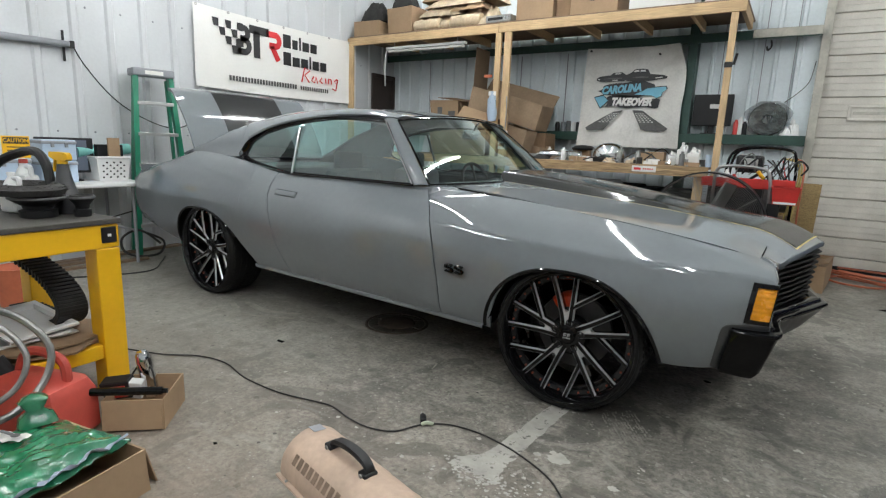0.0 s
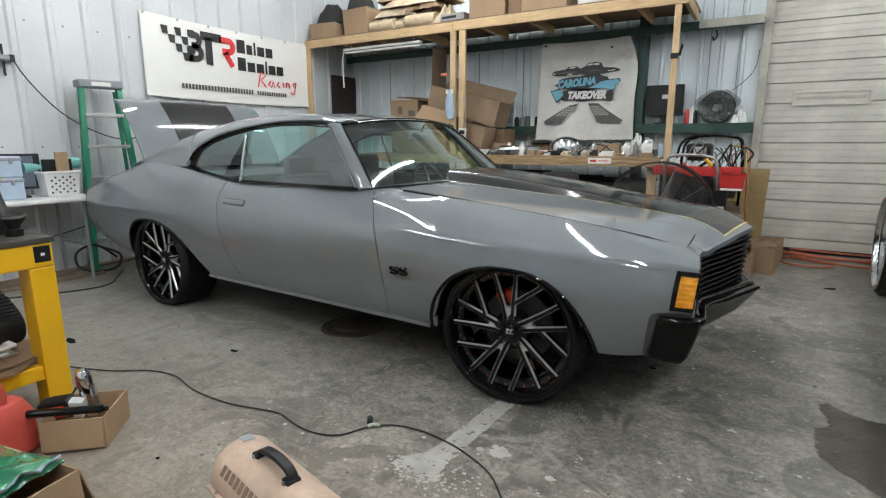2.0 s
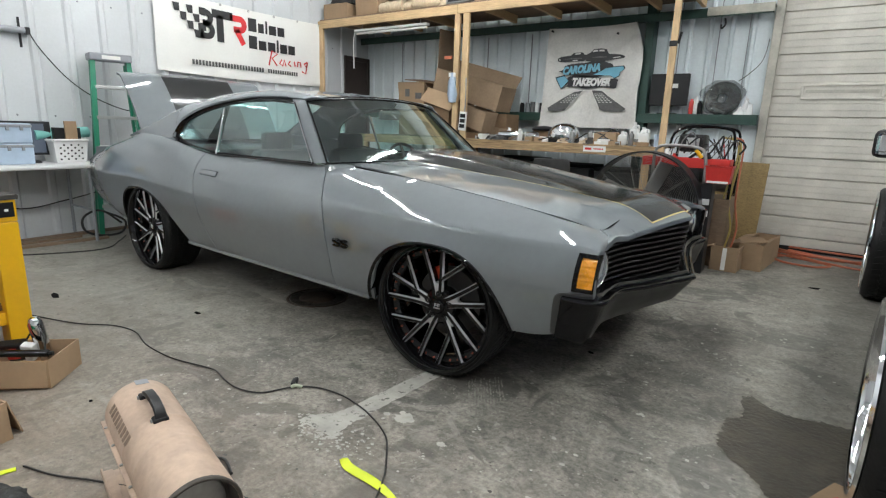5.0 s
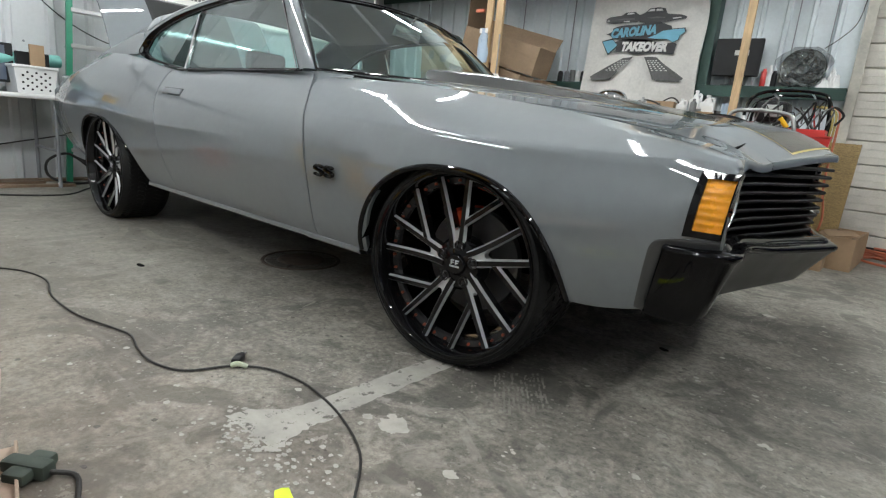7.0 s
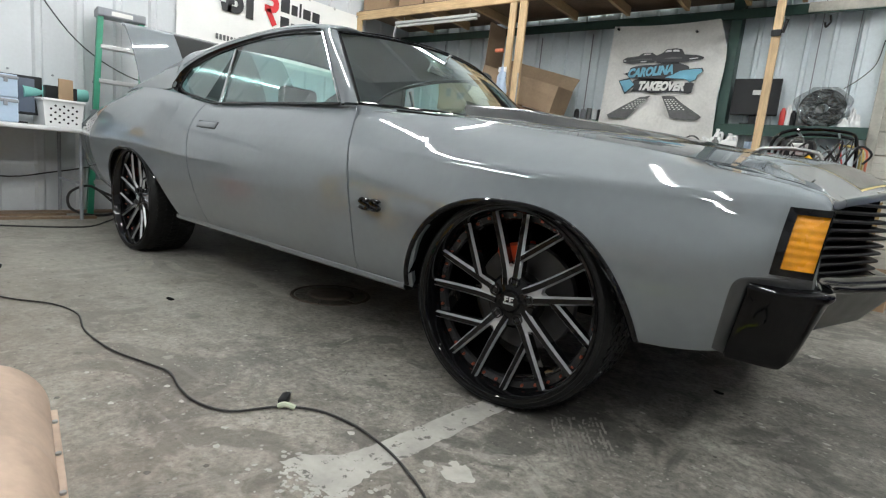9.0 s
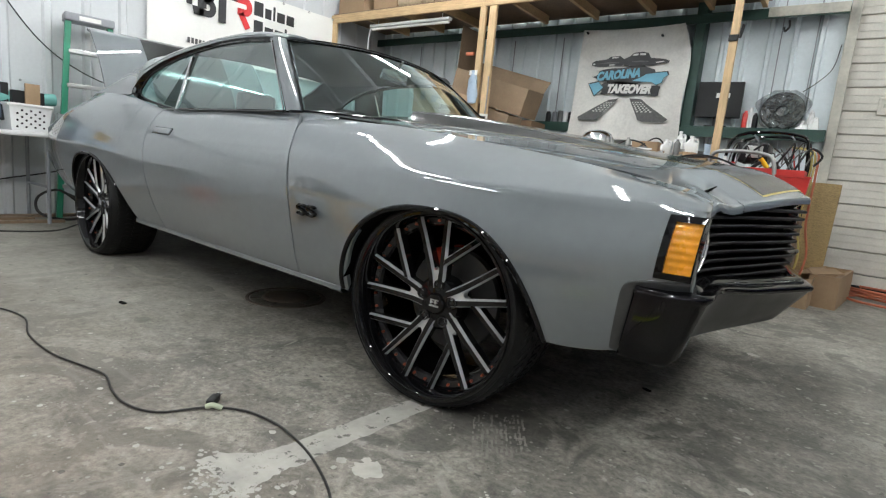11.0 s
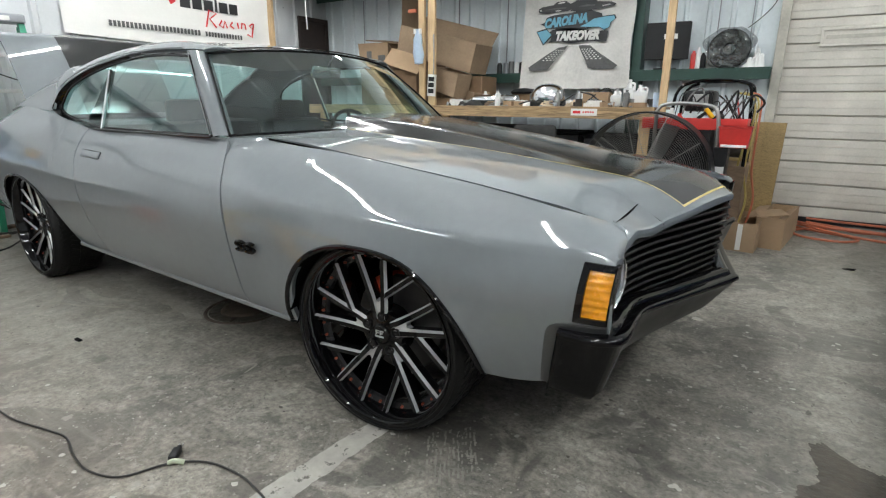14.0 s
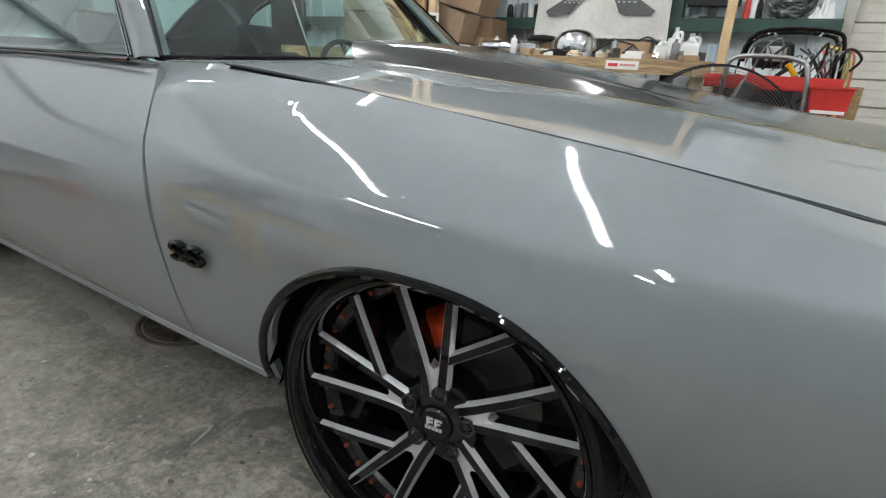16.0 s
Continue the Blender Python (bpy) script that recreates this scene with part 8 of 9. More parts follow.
radio = thing("stereo_unit", pose(-2.46, 6.82, DZ, 0, 0, -3), "small silver stereo unit on the platform edge", "stereo")
bm = bmesh.new()
box(bm, -0.17, 0.17, -0.1, 0.1, 0.008, 0.085, 0.006)
part("case", bm, STEEL, radio)
bm = bmesh.new()
box(bm, -0.14, 0.06, -0.103, -0.1, 0.03, 0.06)
part("display", bm, SATIN_BLACK, radio)
for x in (0.09, 0.13):
    bm = bmesh.new()
    cyl(bm, (x, -0.1, 0.045), (x, -0.112, 0.045), 0.014, n=12)
    part("knob", bm, CHROME, radio)
carton(0.44, 0.36, 0.24, pose(-2.03, 6.93, DZ, 0, 0, 2), "pale cardboard box with taped top on the platform", material=CARD)
carton(0.16, 0.3, 0.30, pose(-1.70, 6.95, DZ, 0, 0, 0), "narrow dark cardboard box on the platform", material=CARD_DARK)
b = carton(0.52, 0.38, 0.36, pose(-1.34, 6.95, DZ, 0, 0, -2), "large brown cardboard box with a printed loop mark")
bm = bmesh.new()
tube(bm, [Vector((0.11 * math.cos(a), -0.1915, 0.24 + 0.10 * math.sin(a))) for a in np.linspace(2.6, 7.0, 22)], 0.006, 6)
part("printed_mark", bm, INK, b)
for k in range(4):
    printed(b, 0.05, 0.025, pose(-0.09 + 0.06 * k, -0.1905, 0.17 + 0.015 * (k % 2)), INK, "printed_mark")
b = carton(0.62, 0.4, 0.3, pose(-0.66, 6.95, DZ, 0, 0, 1), "large cream cardboard box with green print", material=PAPER)
printed(b, 0.13, 0.12, pose(0.14, -0.2005, 0.14), GREEN_RAIL, "printed_mark")
carton(0.25, 0.3, 0.14, pose(-0.15, 6.92, DZ, 0, 0, 8), "small white cardboard box on the platform", material=PAPER)
jug(pose(-0.22, 6.82, DZ + 0.15, 0, 0, 0), "small clear bottle on the platform box", PLASTIC_GREY, RED, 0.03, 0.14, "plastic_bottle", "bottle")
# tube light under the platform
shelf_light = thing("shelf_tube_light", pose(-3.55, 6.78, PZ - 0.09), "unlit white tube light under the platform", "tube light")
bm = bmesh.new()
box(bm, -0.62, 0.62, -0.035, 0.035, 0.02, 0.05, 0.004)
for x in (-0.5, 0.5):
    cyl(bm, (x, 0, 0.05), (x, 0, 0.102), 0.004, n=6)
part("housing", bm, PLASTIC_WHITE, shelf_light)
bm = bmesh.new()
cyl(bm, (-0.6, 0, 0), (0.6, 0, 0), 0.016, n=10)
part("tube", bm, PAPER, shelf_light)
bm = bmesh.new()
tube(bm, smooth_line([(-0.62, 0, 0.03), (-0.66, 0, -0.1), (-0.655, 0, -0.45)], 5), 0.009, 8)
part("cord", bm, PLASTIC_WHITE, shelf_light)

# ---- back wall ----
poster = thing("event_banner", pose(-1.07, Y_N - 0.235, 1.80, 0, 0, 0), "pale creased banner with black cars and blue lettering", "banner")
bm = cloth(1.10, 1.16, 60, 60, 0.020, 6)
for v in bm.verts:
    lower, u = 0.5 - v.co.z / 1.16, v.co.x / 1.10
    v.co.x *= 1 + 0.09 * lower
    v.co.x += max(u, 0) * (0.07 * math.sin(math.pi * min(lower * 1.6, 1)) - 0.10 * max(0.25 - lower, 0) * 4) - 0.01 * math.sin(7 * lower) * max(-u, 0)
    v.co.z -= 0.02 * math.sin(math.pi * (u + 0.5)) * max(1 - 3 * lower, 0)
    crease = max(1 - abs(lower - 0.12 - 0.5 * max(0.5 - u, 0)) / 0.05, 0) + max(1 - abs(lower - 0.2 - 0.9 * abs(u - 0.35)) / 0.04, 0)
    v.co.y -= 0.008 * lower * lower - 0.012 * crease * max(1 - 2.2 * lower, 0)
part("banner_sheet", bm, VINYL_GREY, poster, "", True)
for x, z in ((-0.50, 0.545), (0.30, 0.47)):
    bm = bmesh.new()
    cyl(bm, (x, -0.03, z), (x, 0.02, z), 0.012, n=12)
    part("banner_pin", bm, SATIN_BLACK, poster)
def art(pts, material, lift=0.0):
    bm = bmesh.new()
    slab(bm, pts, 0.0012, pose(0, -0.022 - lift, 0, 90, 0, 0))
    return part("banner_print", bm, material, poster)
def ragged(pts, amp, steps=5, seed=0):
    """An outline with brushed, uneven edges."""
    out = []
    for k, (a, b) in enumerate(zip(pts, pts[1:] + pts[:1])):
        for i in range(steps):
            t = i / steps
            out.append((a[0] + (b[0] - a[0]) * t + amp * math.sin(7.3 * (k * steps + i) + seed), a[1] + (b[1] - a[1]) * t + amp * math.cos(11.9 * (k * steps + i) + seed)))
    return out
# brushed ground behind the lettering
art(ragged([(-0.31, 0.02), (0.05, 0.00), (0.30, 0.02), (0.27, 0.15), (0.10, 0.19), (-0.10, 0.17), (-0.30, 0.13), (-0.37, 0.08)], 0.011), INK)
art(ragged([(-0.25, 0.02), (0.05, 0.01), (0.33, -0.02), (0.36, -0.08), (0.31, -0.135), (0.05, -0.115), (-0.12, -0.12), (-0.27, -0.10)], 0.012, 5, 2), INK)
# two cars over it: bodies, roofs, glass and bright flanks
art([(-0.40, 0.195), (-0.36, 0.185), (-0.30, 0.18), (-0.08, 0.185), (-0.04, 0.20), (-0.03, 0.245), (-0.07, 0.262), (-0.10, 0.285), (-0.20, 0.282), (-0.24, 0.255), (-0.36, 0.245), (-0.40, 0.225)], INK, 0.001)
art([(-0.05, 0.185), (0.02, 0.175), (0.24, 0.18), (0.30, 0.19), (0.40, 0.20), (0.41, 0.22), (0.36, 0.24), (0.22, 0.255), (0.19, 0.305), (0.13, 0.318), (0.04, 0.312), (0.00, 0.275), (-0.05, 0.255)], INK, 0.002)
for pts, shade in (([(-0.19, 0.262), (-0.12, 0.264), (-0.11, 0.276), (-0.18, 0.275)], PAPER), ([(0.025, 0.282), (0.09, 0.285), (0.09, 0.303), (0.045, 0.302)], PAPER), ([(0.105, 0.285), (0.17, 0.283), (0.16, 0.302), (0.105, 0.304)], PAPER), ([(0.02, 0.222), (0.12, 0.232), (0.20, 0.225), (0.20, 0.215), (0.08, 0.216)], INK_GREY), ([(-0.34, 0.212), (-0.22, 0.226), (-0.10, 0.224), (-0.10, 0.212)], INK_GREY), ([(-0.385, 0.205), (-0.365, 0.203), (-0.365, 0.215), (-0.385, 0.217)], PAPER), ([(0.27, 0.212), (0.35, 0.22), (0.36, 0.212), (0.28, 0.203)], PAPER), ([(-0.21, 0.190), (-0.15, 0.192), (-0.15, 0.202), (-0.21, 0.200)], PAPER)):
    art(pts, shade, 0.0035)
art(ragged([(-0.42, 0.005), (-0.30, 0.03), (-0.23, -0.035), (-0.33, -0.135)], 0.004, 3, 1), INK, 0.0012)
art([(-0.405, 0.0), (-0.30, 0.02), (-0.245, -0.035), (-0.33, -0.12)], INK_BLUE, 0.0026)
state = [(0.06, 0.03), (0.14, 0.06), (0.20, 0.095), (0.30, 0.105), (0.40, 0.11), (0.415, 0.08), (0.37, 0.05), (0.36, 0.01), (0.31, -0.015), (0.26, 0.015), (0.16, 0.02)]
art([(0.24 + (x - 0.24) * 1.06, 0.04 + (z - 0.04) * 1.14) for x, z in state], INK, 0.0012)
art(state, INK_BLUE, 0.0026)
words("CAROLINA", 0.118, INK_BLUE, poster, pose(-0.10, -0.0285, 0.090, 0, -4, 0), "banner_lettering", 0.007, 0.3, 0.78)
words("TAKEOVER", 0.116, PAPER, poster, pose(0.03, -0.0285, -0.058, 0, 1, 0), "banner_lettering", 0.008, 0.25, 0.80)
# tyre marks: open tread above, filled below
for side, top, foot in ((-1, [(-0.05, -0.15), (-0.16, -0.16)], [(-0.50, -0.36), (-0.47, -0.385), (-0.27, -0.385)]), (1, [(0.18, -0.16), (0.06, -0.15)], [(0.17, -0.37), (0.22, -0.39), (0.44, -0.385), (0.47, -0.36)])):
    art(ragged(top + foot, 0.004, 4, side), INK_GREY)
    for k in range(6):
        for i in range(4):
            t = 0.10 + 0.085 * k
            inner, outer = ((-0.07 - 0.20 * t, -0.16 - 0.34 * t) if side < 0 else (0.075 + 0.12 * t, 0.17 + 0.28 * t))
            cx = inner + (outer - inner) * (i + 0.5) / 4
            z, w = -0.165 - 0.22 * t, 0.007 + 0.006 * t
            art([(cx - w, z), (cx + w, z), (cx + w * 0.7, z - 0.009), (cx - w * 1.2, z - 0.009)], PAPER, 0.001)

# cartons on the bench
BZ = 1.046
carton(0.46, 0.40, 0.36, pose(-3.40, 7.28, BZ + 0.005), "brown cardboard box on the bench", material=CARD_DARK)
bx = carton(0.42, 0.36, 0.34, pose(-3.42, 7.24, BZ + 0.37, 0, 0, 5), "printed brown cardboard box stacked on another", (("e", -60),), open_top=True, bow=0.012)
printed(bx, 0.07, 0.10, pose(-0.06, -0.182, 0.2), INK_GREY, "printed_mark")
printed(bx, 0.10, 0.08, pose(0.12, -0.182, 0.16), INK_GREY, "printed_mark")
bm = bmesh.new()
slab(bm, [(-0.26, -0.2), (0.28, -0.16), (0.26, 0.2), (-0.24, 0.18)], 0.008)
solo("card_sheet", bm, CARD_DARK, pose(-3.24, 7.24, BZ + 0.722, 5, 7, 4), "loose cardboard sheet lying over a box", "cardboard")
carton(0.40, 0.36, 0.53, pose(-2.84, 7.30, BZ + 0.005, 0, 0, -4), "brown cardboard box under the long tilted one", material=CARD_DARK)
carton(0.50, 0.40, 0.30, pose(-2.18, 7.26, BZ + 0.005, 0, 0, 4), "worn cardboard box on the bench", material=CARD_DARK)
carton(1.00, 0.36, 0.30, pose(-2.495, 7.15, 1.50, 0, 14.5, 0), "long open cardboard box tipped across other boxes", (("w", 78), ("n", 60)), open_top=True, material=CARD_MID, bow=0.012)
bm = bmesh.new()
slab(bm, [(-0.25, -0.09), (0.24, -0.11), (0.25, 0.10), (-0.23, 0.11)], 0.006)
solo("card_sheet", bm, CARD, pose(-2.80, 6.87, BZ + 0.475, 60, 14, 2), "pale tan cardboard flap leaning on the boxes", "cardboard")
carton(0.46, 0.26, 0.38, pose(-2.86, 6.99, BZ + 0.005, 0, 0, 0), "cardboard box under the leaning flap", material=CARD_DARK)
carton(0.34, 0.24, 0.24, pose(-2.23, 6.91, BZ + 0.125, 0, 15, -8), "open cardboard box tilted on the bench front", (("s", -150), ("e", -120)), open_top=True, material=CARD_MID)
carton(0.30, 0.20, 0.075, pose(-2.22, 6.91, BZ + 0.002, 0, 0, -6), "flat cardboard box lying on the bench", material=CARD_DARK)
carton(0.22, 0.2, 0.14, pose(-1.98, 7.06, BZ + 0.012, 0, 10, -28), "small crushed cardboard box on the bench", open_top=True, material=CARD_MID)
bag = thing("clear_bag", pose(-2.44, 6.655, 1.46), "clear plastic bag of parts hung on the post", "plastic bag")
bm = bmesh.new()
sheet(bm, [[Vector((w * math.cos(a) * (1 + 0.3 * math.sin(3 * a + z * 20)), -0.016 + 0.6 * w * min(math.sin(a), 0.25), z)) for a in np.linspace(0, 2 * math.pi, 13)[:-1]] for w, z in ((0.0, 0), (0.05, 0.01), (0.058, 0.1), (0.05, 0.25), (0.03, 0.32), (0.035, 0.35), (0.0, 0.35))], closed=True)
part("bag_film", bm, PLASTIC_CLEAR, bag, "", True)
bm = bmesh.new()
box(bm, -0.05, 0.05, -0.03, -0.024, 0.30, 0.35, 0.002)
part("bag_header", bm, PAPER, bag)
bm = bmesh.new()
box(bm, -0.05, 0.05, -0.02, 0.0, 0, 0.22, 0.004)
cl = solo("hanging_card_pack", bm, PAPER, pose(-2.29, 6.665, 1.14, 0, 4, 0), "white card pack with a dark part hung on the post", "card pack")
bm = bmesh.new()
for z in (0.03, 0.09, 0.15):
    box(bm, -0.035, 0.035, -0.026, -0.0205, z, z + 0.045, 0.002)
part("pack_content", bm, SATIN_BLACK, cl)
bm = bmesh.new()
tube(bm, smooth_line([(-2.262, 6.662, 1.75), (-2.255, 6.655, 1.6), (-2.258, 6.655, 1.4), (-2.27, 6.655, 1.3)], 6), 0.007, 6)
solo("chain", bm, STEEL, FLAT, "short grey chain hung on the post", "chain", smooth=True)
bm = bmesh.new()
box(bm, -0.07, 0.03, -0.03, 0.0, 0, 0.035, 0.006)
solo("orange_clip", bm, CORD_ORANGE, pose(-2.50, 6.667, 1.97), "small orange clip on the post", "clip")

# clutter along the bench
def canister(x, y, z, r, l, label, material=CHROME, turn=0):
    ob = thing("metal_canister", pose(x, y, z, 0, 0, turn), label, "canister", "bench canisters")
    bm = bmesh.new()
    lathe(bm, [(0, -l / 2), (r * 0.4, -l / 2), (r * 0.5, -l * 0.46), (r * 0.9, -l * 0.42), (r, -l * 0.36), (r, l * 0.40), (r * 0.92, l * 0.42), (r * 0.92, l / 2), (0, l / 2)], 24, pose(0, 0, r, 0, 90, 0))
    part("can_shell", bm, material, ob, "", True)
    bm = bmesh.new()
    lathe(bm, [(r * 1.03, -0.012), (r * 1.05, 0), (r * 1.03, 0.012)], 24, pose(l * 0.25, 0, r, 0, 90, 0))
    part("clamp_band", bm, STEEL, ob, "", True)
canister(-1.62, 6.80, BZ, 0.055, 0.52, "polished metal muffler lying on the bench", CHROME, 2)
canister(-1.95, 6.95, BZ, 0.03, 0.25, "small metal tube lying on the bench", STEEL, 24)
helmet = thing("mixer_bowl", pose(-1.06, 6.86, BZ), "polished silver domed cover on the bench", "metal cover")
bm = bmesh.new()
sheet(bm, [[Vector((0.17 * k * math.cos(a), 0.11 * k * math.sin(a), 0.05 + z)) for a in np.linspace(0, 2 * math.pi, 25)[:-1]] for k, z in ((1, 0), (1.02, 0.03), (0.95, 0.08), (0.75, 0.13), (0.4, 0.155), (0, 0.16))], closed=True)
part("dome", bm, CHROME, helmet, "", True)
bm = bmesh.new()
box(bm, -0.15, 0.15, -0.09, 0.09, 0, 0.05, 0.008)
part("base", bm, SATIN_BLACK, helmet)
bm = bmesh.new()
lathe(bm, [(0, 0.0), (0.13, 0.0), (0.14, 0.02), (0.10, 0.05), (0.0, 0.06)], 24)
solo("black_cap_disc", bm, SATIN_BLACK, pose(-1.45, 7.15, BZ + 0.12), "black domed disc behind the muffler", "disc", smooth=True)
carton(0.2, 0.16, 0.12, pose(-1.45, 7.15, BZ), "small cardboard box under the black disc", material=CARD_DARK)
carton(0.24, 0.18, 0.13, pose(-0.62, 7.0, BZ, 0, 0, 4), "small brown cardboard box on the bench", material=CARD)
jug(pose(-0.20, 6.86, BZ, 0, 0, 8), "white plastic jug with a yellow and green label", PLASTIC_WHITE, PLASTIC_WHITE, 0.062, 0.19)
jug(pose(-0.33, 7.0, BZ, 0, 0, -12), "white plastic jug standing on the bench", PLASTIC_WHITE, PLASTIC_WHITE, 0.052, 0.24)
jug(pose(-0.40, 6.82, BZ, 0, 0, 30), "small white plastic bottle on the bench", PLASTIC_WHITE, PLASTIC_WHITE, 0.045, 0.15, "plastic_bottle", "bottle")
bm = bmesh.new()
cyl(bm, (0, 0, 0), (0, 0, 0.12), 0.042, 0.045, 18)
solo("clear_tub", bm, PLASTIC_CLEAR, pose(-0.03, 6.80, BZ), "round clear plastic tub on the bench", "tub", smooth=True)
rng = random.Random(7)
KINDS = ("wrench", "bracket", "spray_can", "small_box", "cloth_rag", "fitting")
for k in range(84):
    x = -2.15 + 2.05 * rng.random()
    y = 6.69 + 0.5 * rng.random() ** 1.5
    kind = KINDS[k % 6]
    turn = rng.uniform(0, 180)
    m = pose(x, y, BZ, 0, 0, turn)
    bm = bmesh.new()
    if kind == "wrench":
        box(bm, -0.09, 0.09, -0.008, 0.008, 0, 0.008, 0.002)
        cyl(bm, (0.095, 0, 0), (0.095, 0, 0.012), 0.018, n=10)
        cyl(bm, (-0.095, 0, 0), (-0.095, 0, 0.012), 0.014, n=6)
        solo("wrench", bm, STEEL, m, "steel wrench lying on the bench", "wrench", "bench tools")
    elif kind == "bracket":
        box(bm, -0.07, 0.07, -0.03, 0.03, 0, 0.008, 0.002)
        box(bm, -0.07, -0.06, -0.03, 0.03, 0.008, 0.07, 0.002)
        cyl(bm, (0.03, 0, 0.008), (0.03, 0, 0.04), 0.014, n=10)
        solo("bracket", bm, rng.choice((CAST, DUSTY_BLACK, STEEL)), m, "metal bracket lying on the bench", "bracket", "bench parts")
    elif kind == "spray_can":
        lathe(bm, [(0, 0), (0.026, 0), (0.027, 0.005), (0.027, 0.11), (0.02, 0.122), (0.012, 0.124), (0.012, 0.145), (0, 0.145)], 16)
        solo("spray_can", bm, rng.choice((SATIN_BLACK, STEEL, PLASTIC_WHITE, CAST)), m, "small aerosol can standing on the bench", "aerosol can", "aerosol cans", smooth=True)
    elif kind == "small_box":
        box(bm, -0.06, 0.06, -0.04, 0.04, 0, rng.uniform(0.03, 0.07), 0.003)
        solo("parts_box", bm, rng.choice((PAPER, CARD, PLASTIC_WHITE, SATIN_BLACK)), m, "small parts box on the bench", "small box", "parts boxes")
    elif kind == "cloth_rag":
        bm.free()
        heap("shop_rag", 0.2, 0.14, 0.05, m, rng.choice((PAPER, FABRIC_BLACK, FABRIC_TAN)), "crumpled shop rag on the bench", "rag", k, 0.6)
    else:
        cyl(bm, (-0.05, 0, 0.02), (0.05, 0, 0.02), 0.02, n=12)
        cyl(bm, (0.0, 0, 0.02), (0.0, 0.06, 0.03), 0.015, n=10)
        cyl(bm, (0.05, 0, 0.02), (0.06, 0, 0.02), 0.028, n=6)
        solo("pipe_fitting", bm, rng.choice((STEEL, CAST, CHROME)), m, "metal pipe fitting on the bench", "fitting", "bench parts", smooth=True)
for k, pts in enumerate((((-0.9, 6.75, 0.02), (-0.75, 6.8, 0.12), (-0.6, 6.78, 0.1), (-0.5, 6.72, 0.02)), ((-0.7, 6.85, 0.02), (-0.55, 6.95, 0.16), (-0.45, 6.9, 0.12), (-0.42, 6.8, 0.02)), ((-1.3, 6.72, 0.02), (-1.15, 6.7, 0.05), (-1.0, 6.71, 0.015), (-0.85, 6.7, 0.02)))):
    bm = bmesh.new()
    tube(bm, smooth_line([(x, y, BZ + z) for x, y, z in pts], 6), 0.007, 8)
    solo("loose_lead", bm, CORD_BLACK, FLAT, "loose black lead curling over the bench", "lead", "bench leads", smooth=True)
b = None
bm = bmesh.new()
box(bm, -0.12, 0.12, -0.002, 0, -0.03, 0.03)
st = part("paper_sticker", bm, PAPER, bench, "white sticker with dark print")
st.location = (-0.62, PY - 0.0765, 1.0)
bm = bmesh.new()
box(bm, -0.10, -0.03, -0.003, -0.0022, -0.012, 0.012)
for k in range(5):
    box(bm, -0.01 + 0.022 * k, 0.005 + 0.022 * k, -0.003, -0.0022, -0.006, 0.008)
part("sticker_print", bm, INK_RED, st)
# under the bench: added black boxes that stand in for the shade, and a chair
def storage_bin(x, y, z, w, d, h, turn):
    dark_block = thing("storage_bin", pose(x, y, z, 0, 0, turn), "added black lidded box standing in for the shade under the bench", "storage bin", "bins under the bench")
    bm = bmesh.new()
    box(bm, -w / 2, w / 2, -d / 2, d / 2, 0, h, 0.012)
    part("tub", bm, SATIN_BLACK, dark_block)
    bm = bmesh.new()
    box(bm, -w / 2 - 0.012, w / 2 + 0.012, -d / 2 - 0.012, d / 2 + 0.012, h + 0.001, h + 0.035, 0.01)
    part("lid", bm, MATT_BLACK, dark_block)
for k, (x, w, h) in enumerate(((-3.62, 0.58, 0.46), (-2.98, 0.6, 0.52), (-2.32, 0.6, 0.44), (-1.68, 0.58, 0.54), (-1.04, 0.6, 0.5), (-0.42, 0.56, 0.48))):
    storage_bin(x, 7.08 + 0.02 * (k % 3), 0.276, w, 0.44, h, 3 * (k % 3) - 3)
chair = thing("office_chair", pose(-0.95, 6.35, 0, 0, 0, 20), "black padded office chair pushed under the bench", "chair")
bm = bmesh.new()
box(bm, -0.22, 0.22, -0.22, 0.22, 0.42, 0.50, 0.035)
part("seat", bm, FABRIC_BLACK, chair, "", True)
bm = bmesh.new()
box(bm, -0.2, 0.2, -0.24, -0.17, 0.55, 0.90, 0.03, taper=0.9)
part("backrest", bm, FABRIC_BLACK, chair, "", True)
bm = bmesh.new()
cyl(bm, (0, 0, 0.08), (0, 0, 0.42), 0.03, n=10)
box(bm, -0.02, 0.02, -0.22, -0.19, 0.44, 0.6)
part("post", bm, SATIN_BLACK, chair)
for k in range(5):
    a = 2 * math.pi * k / 5
    bm = bmesh.new()
    cyl(bm, (0, 0, 0.1), (0.27 * math.cos(a), 0.27 * math.sin(a), 0.06), 0.02, n=8)
    cyl(bm, (0.27 * math.cos(a), 0.27 * math.sin(a) - 0.02, 0.03), (0.27 * math.cos(a), 0.27 * math.sin(a) + 0.02, 0.03), 0.03, n=10)
    part("caster_leg", bm, SATIN_BLACK, chair)

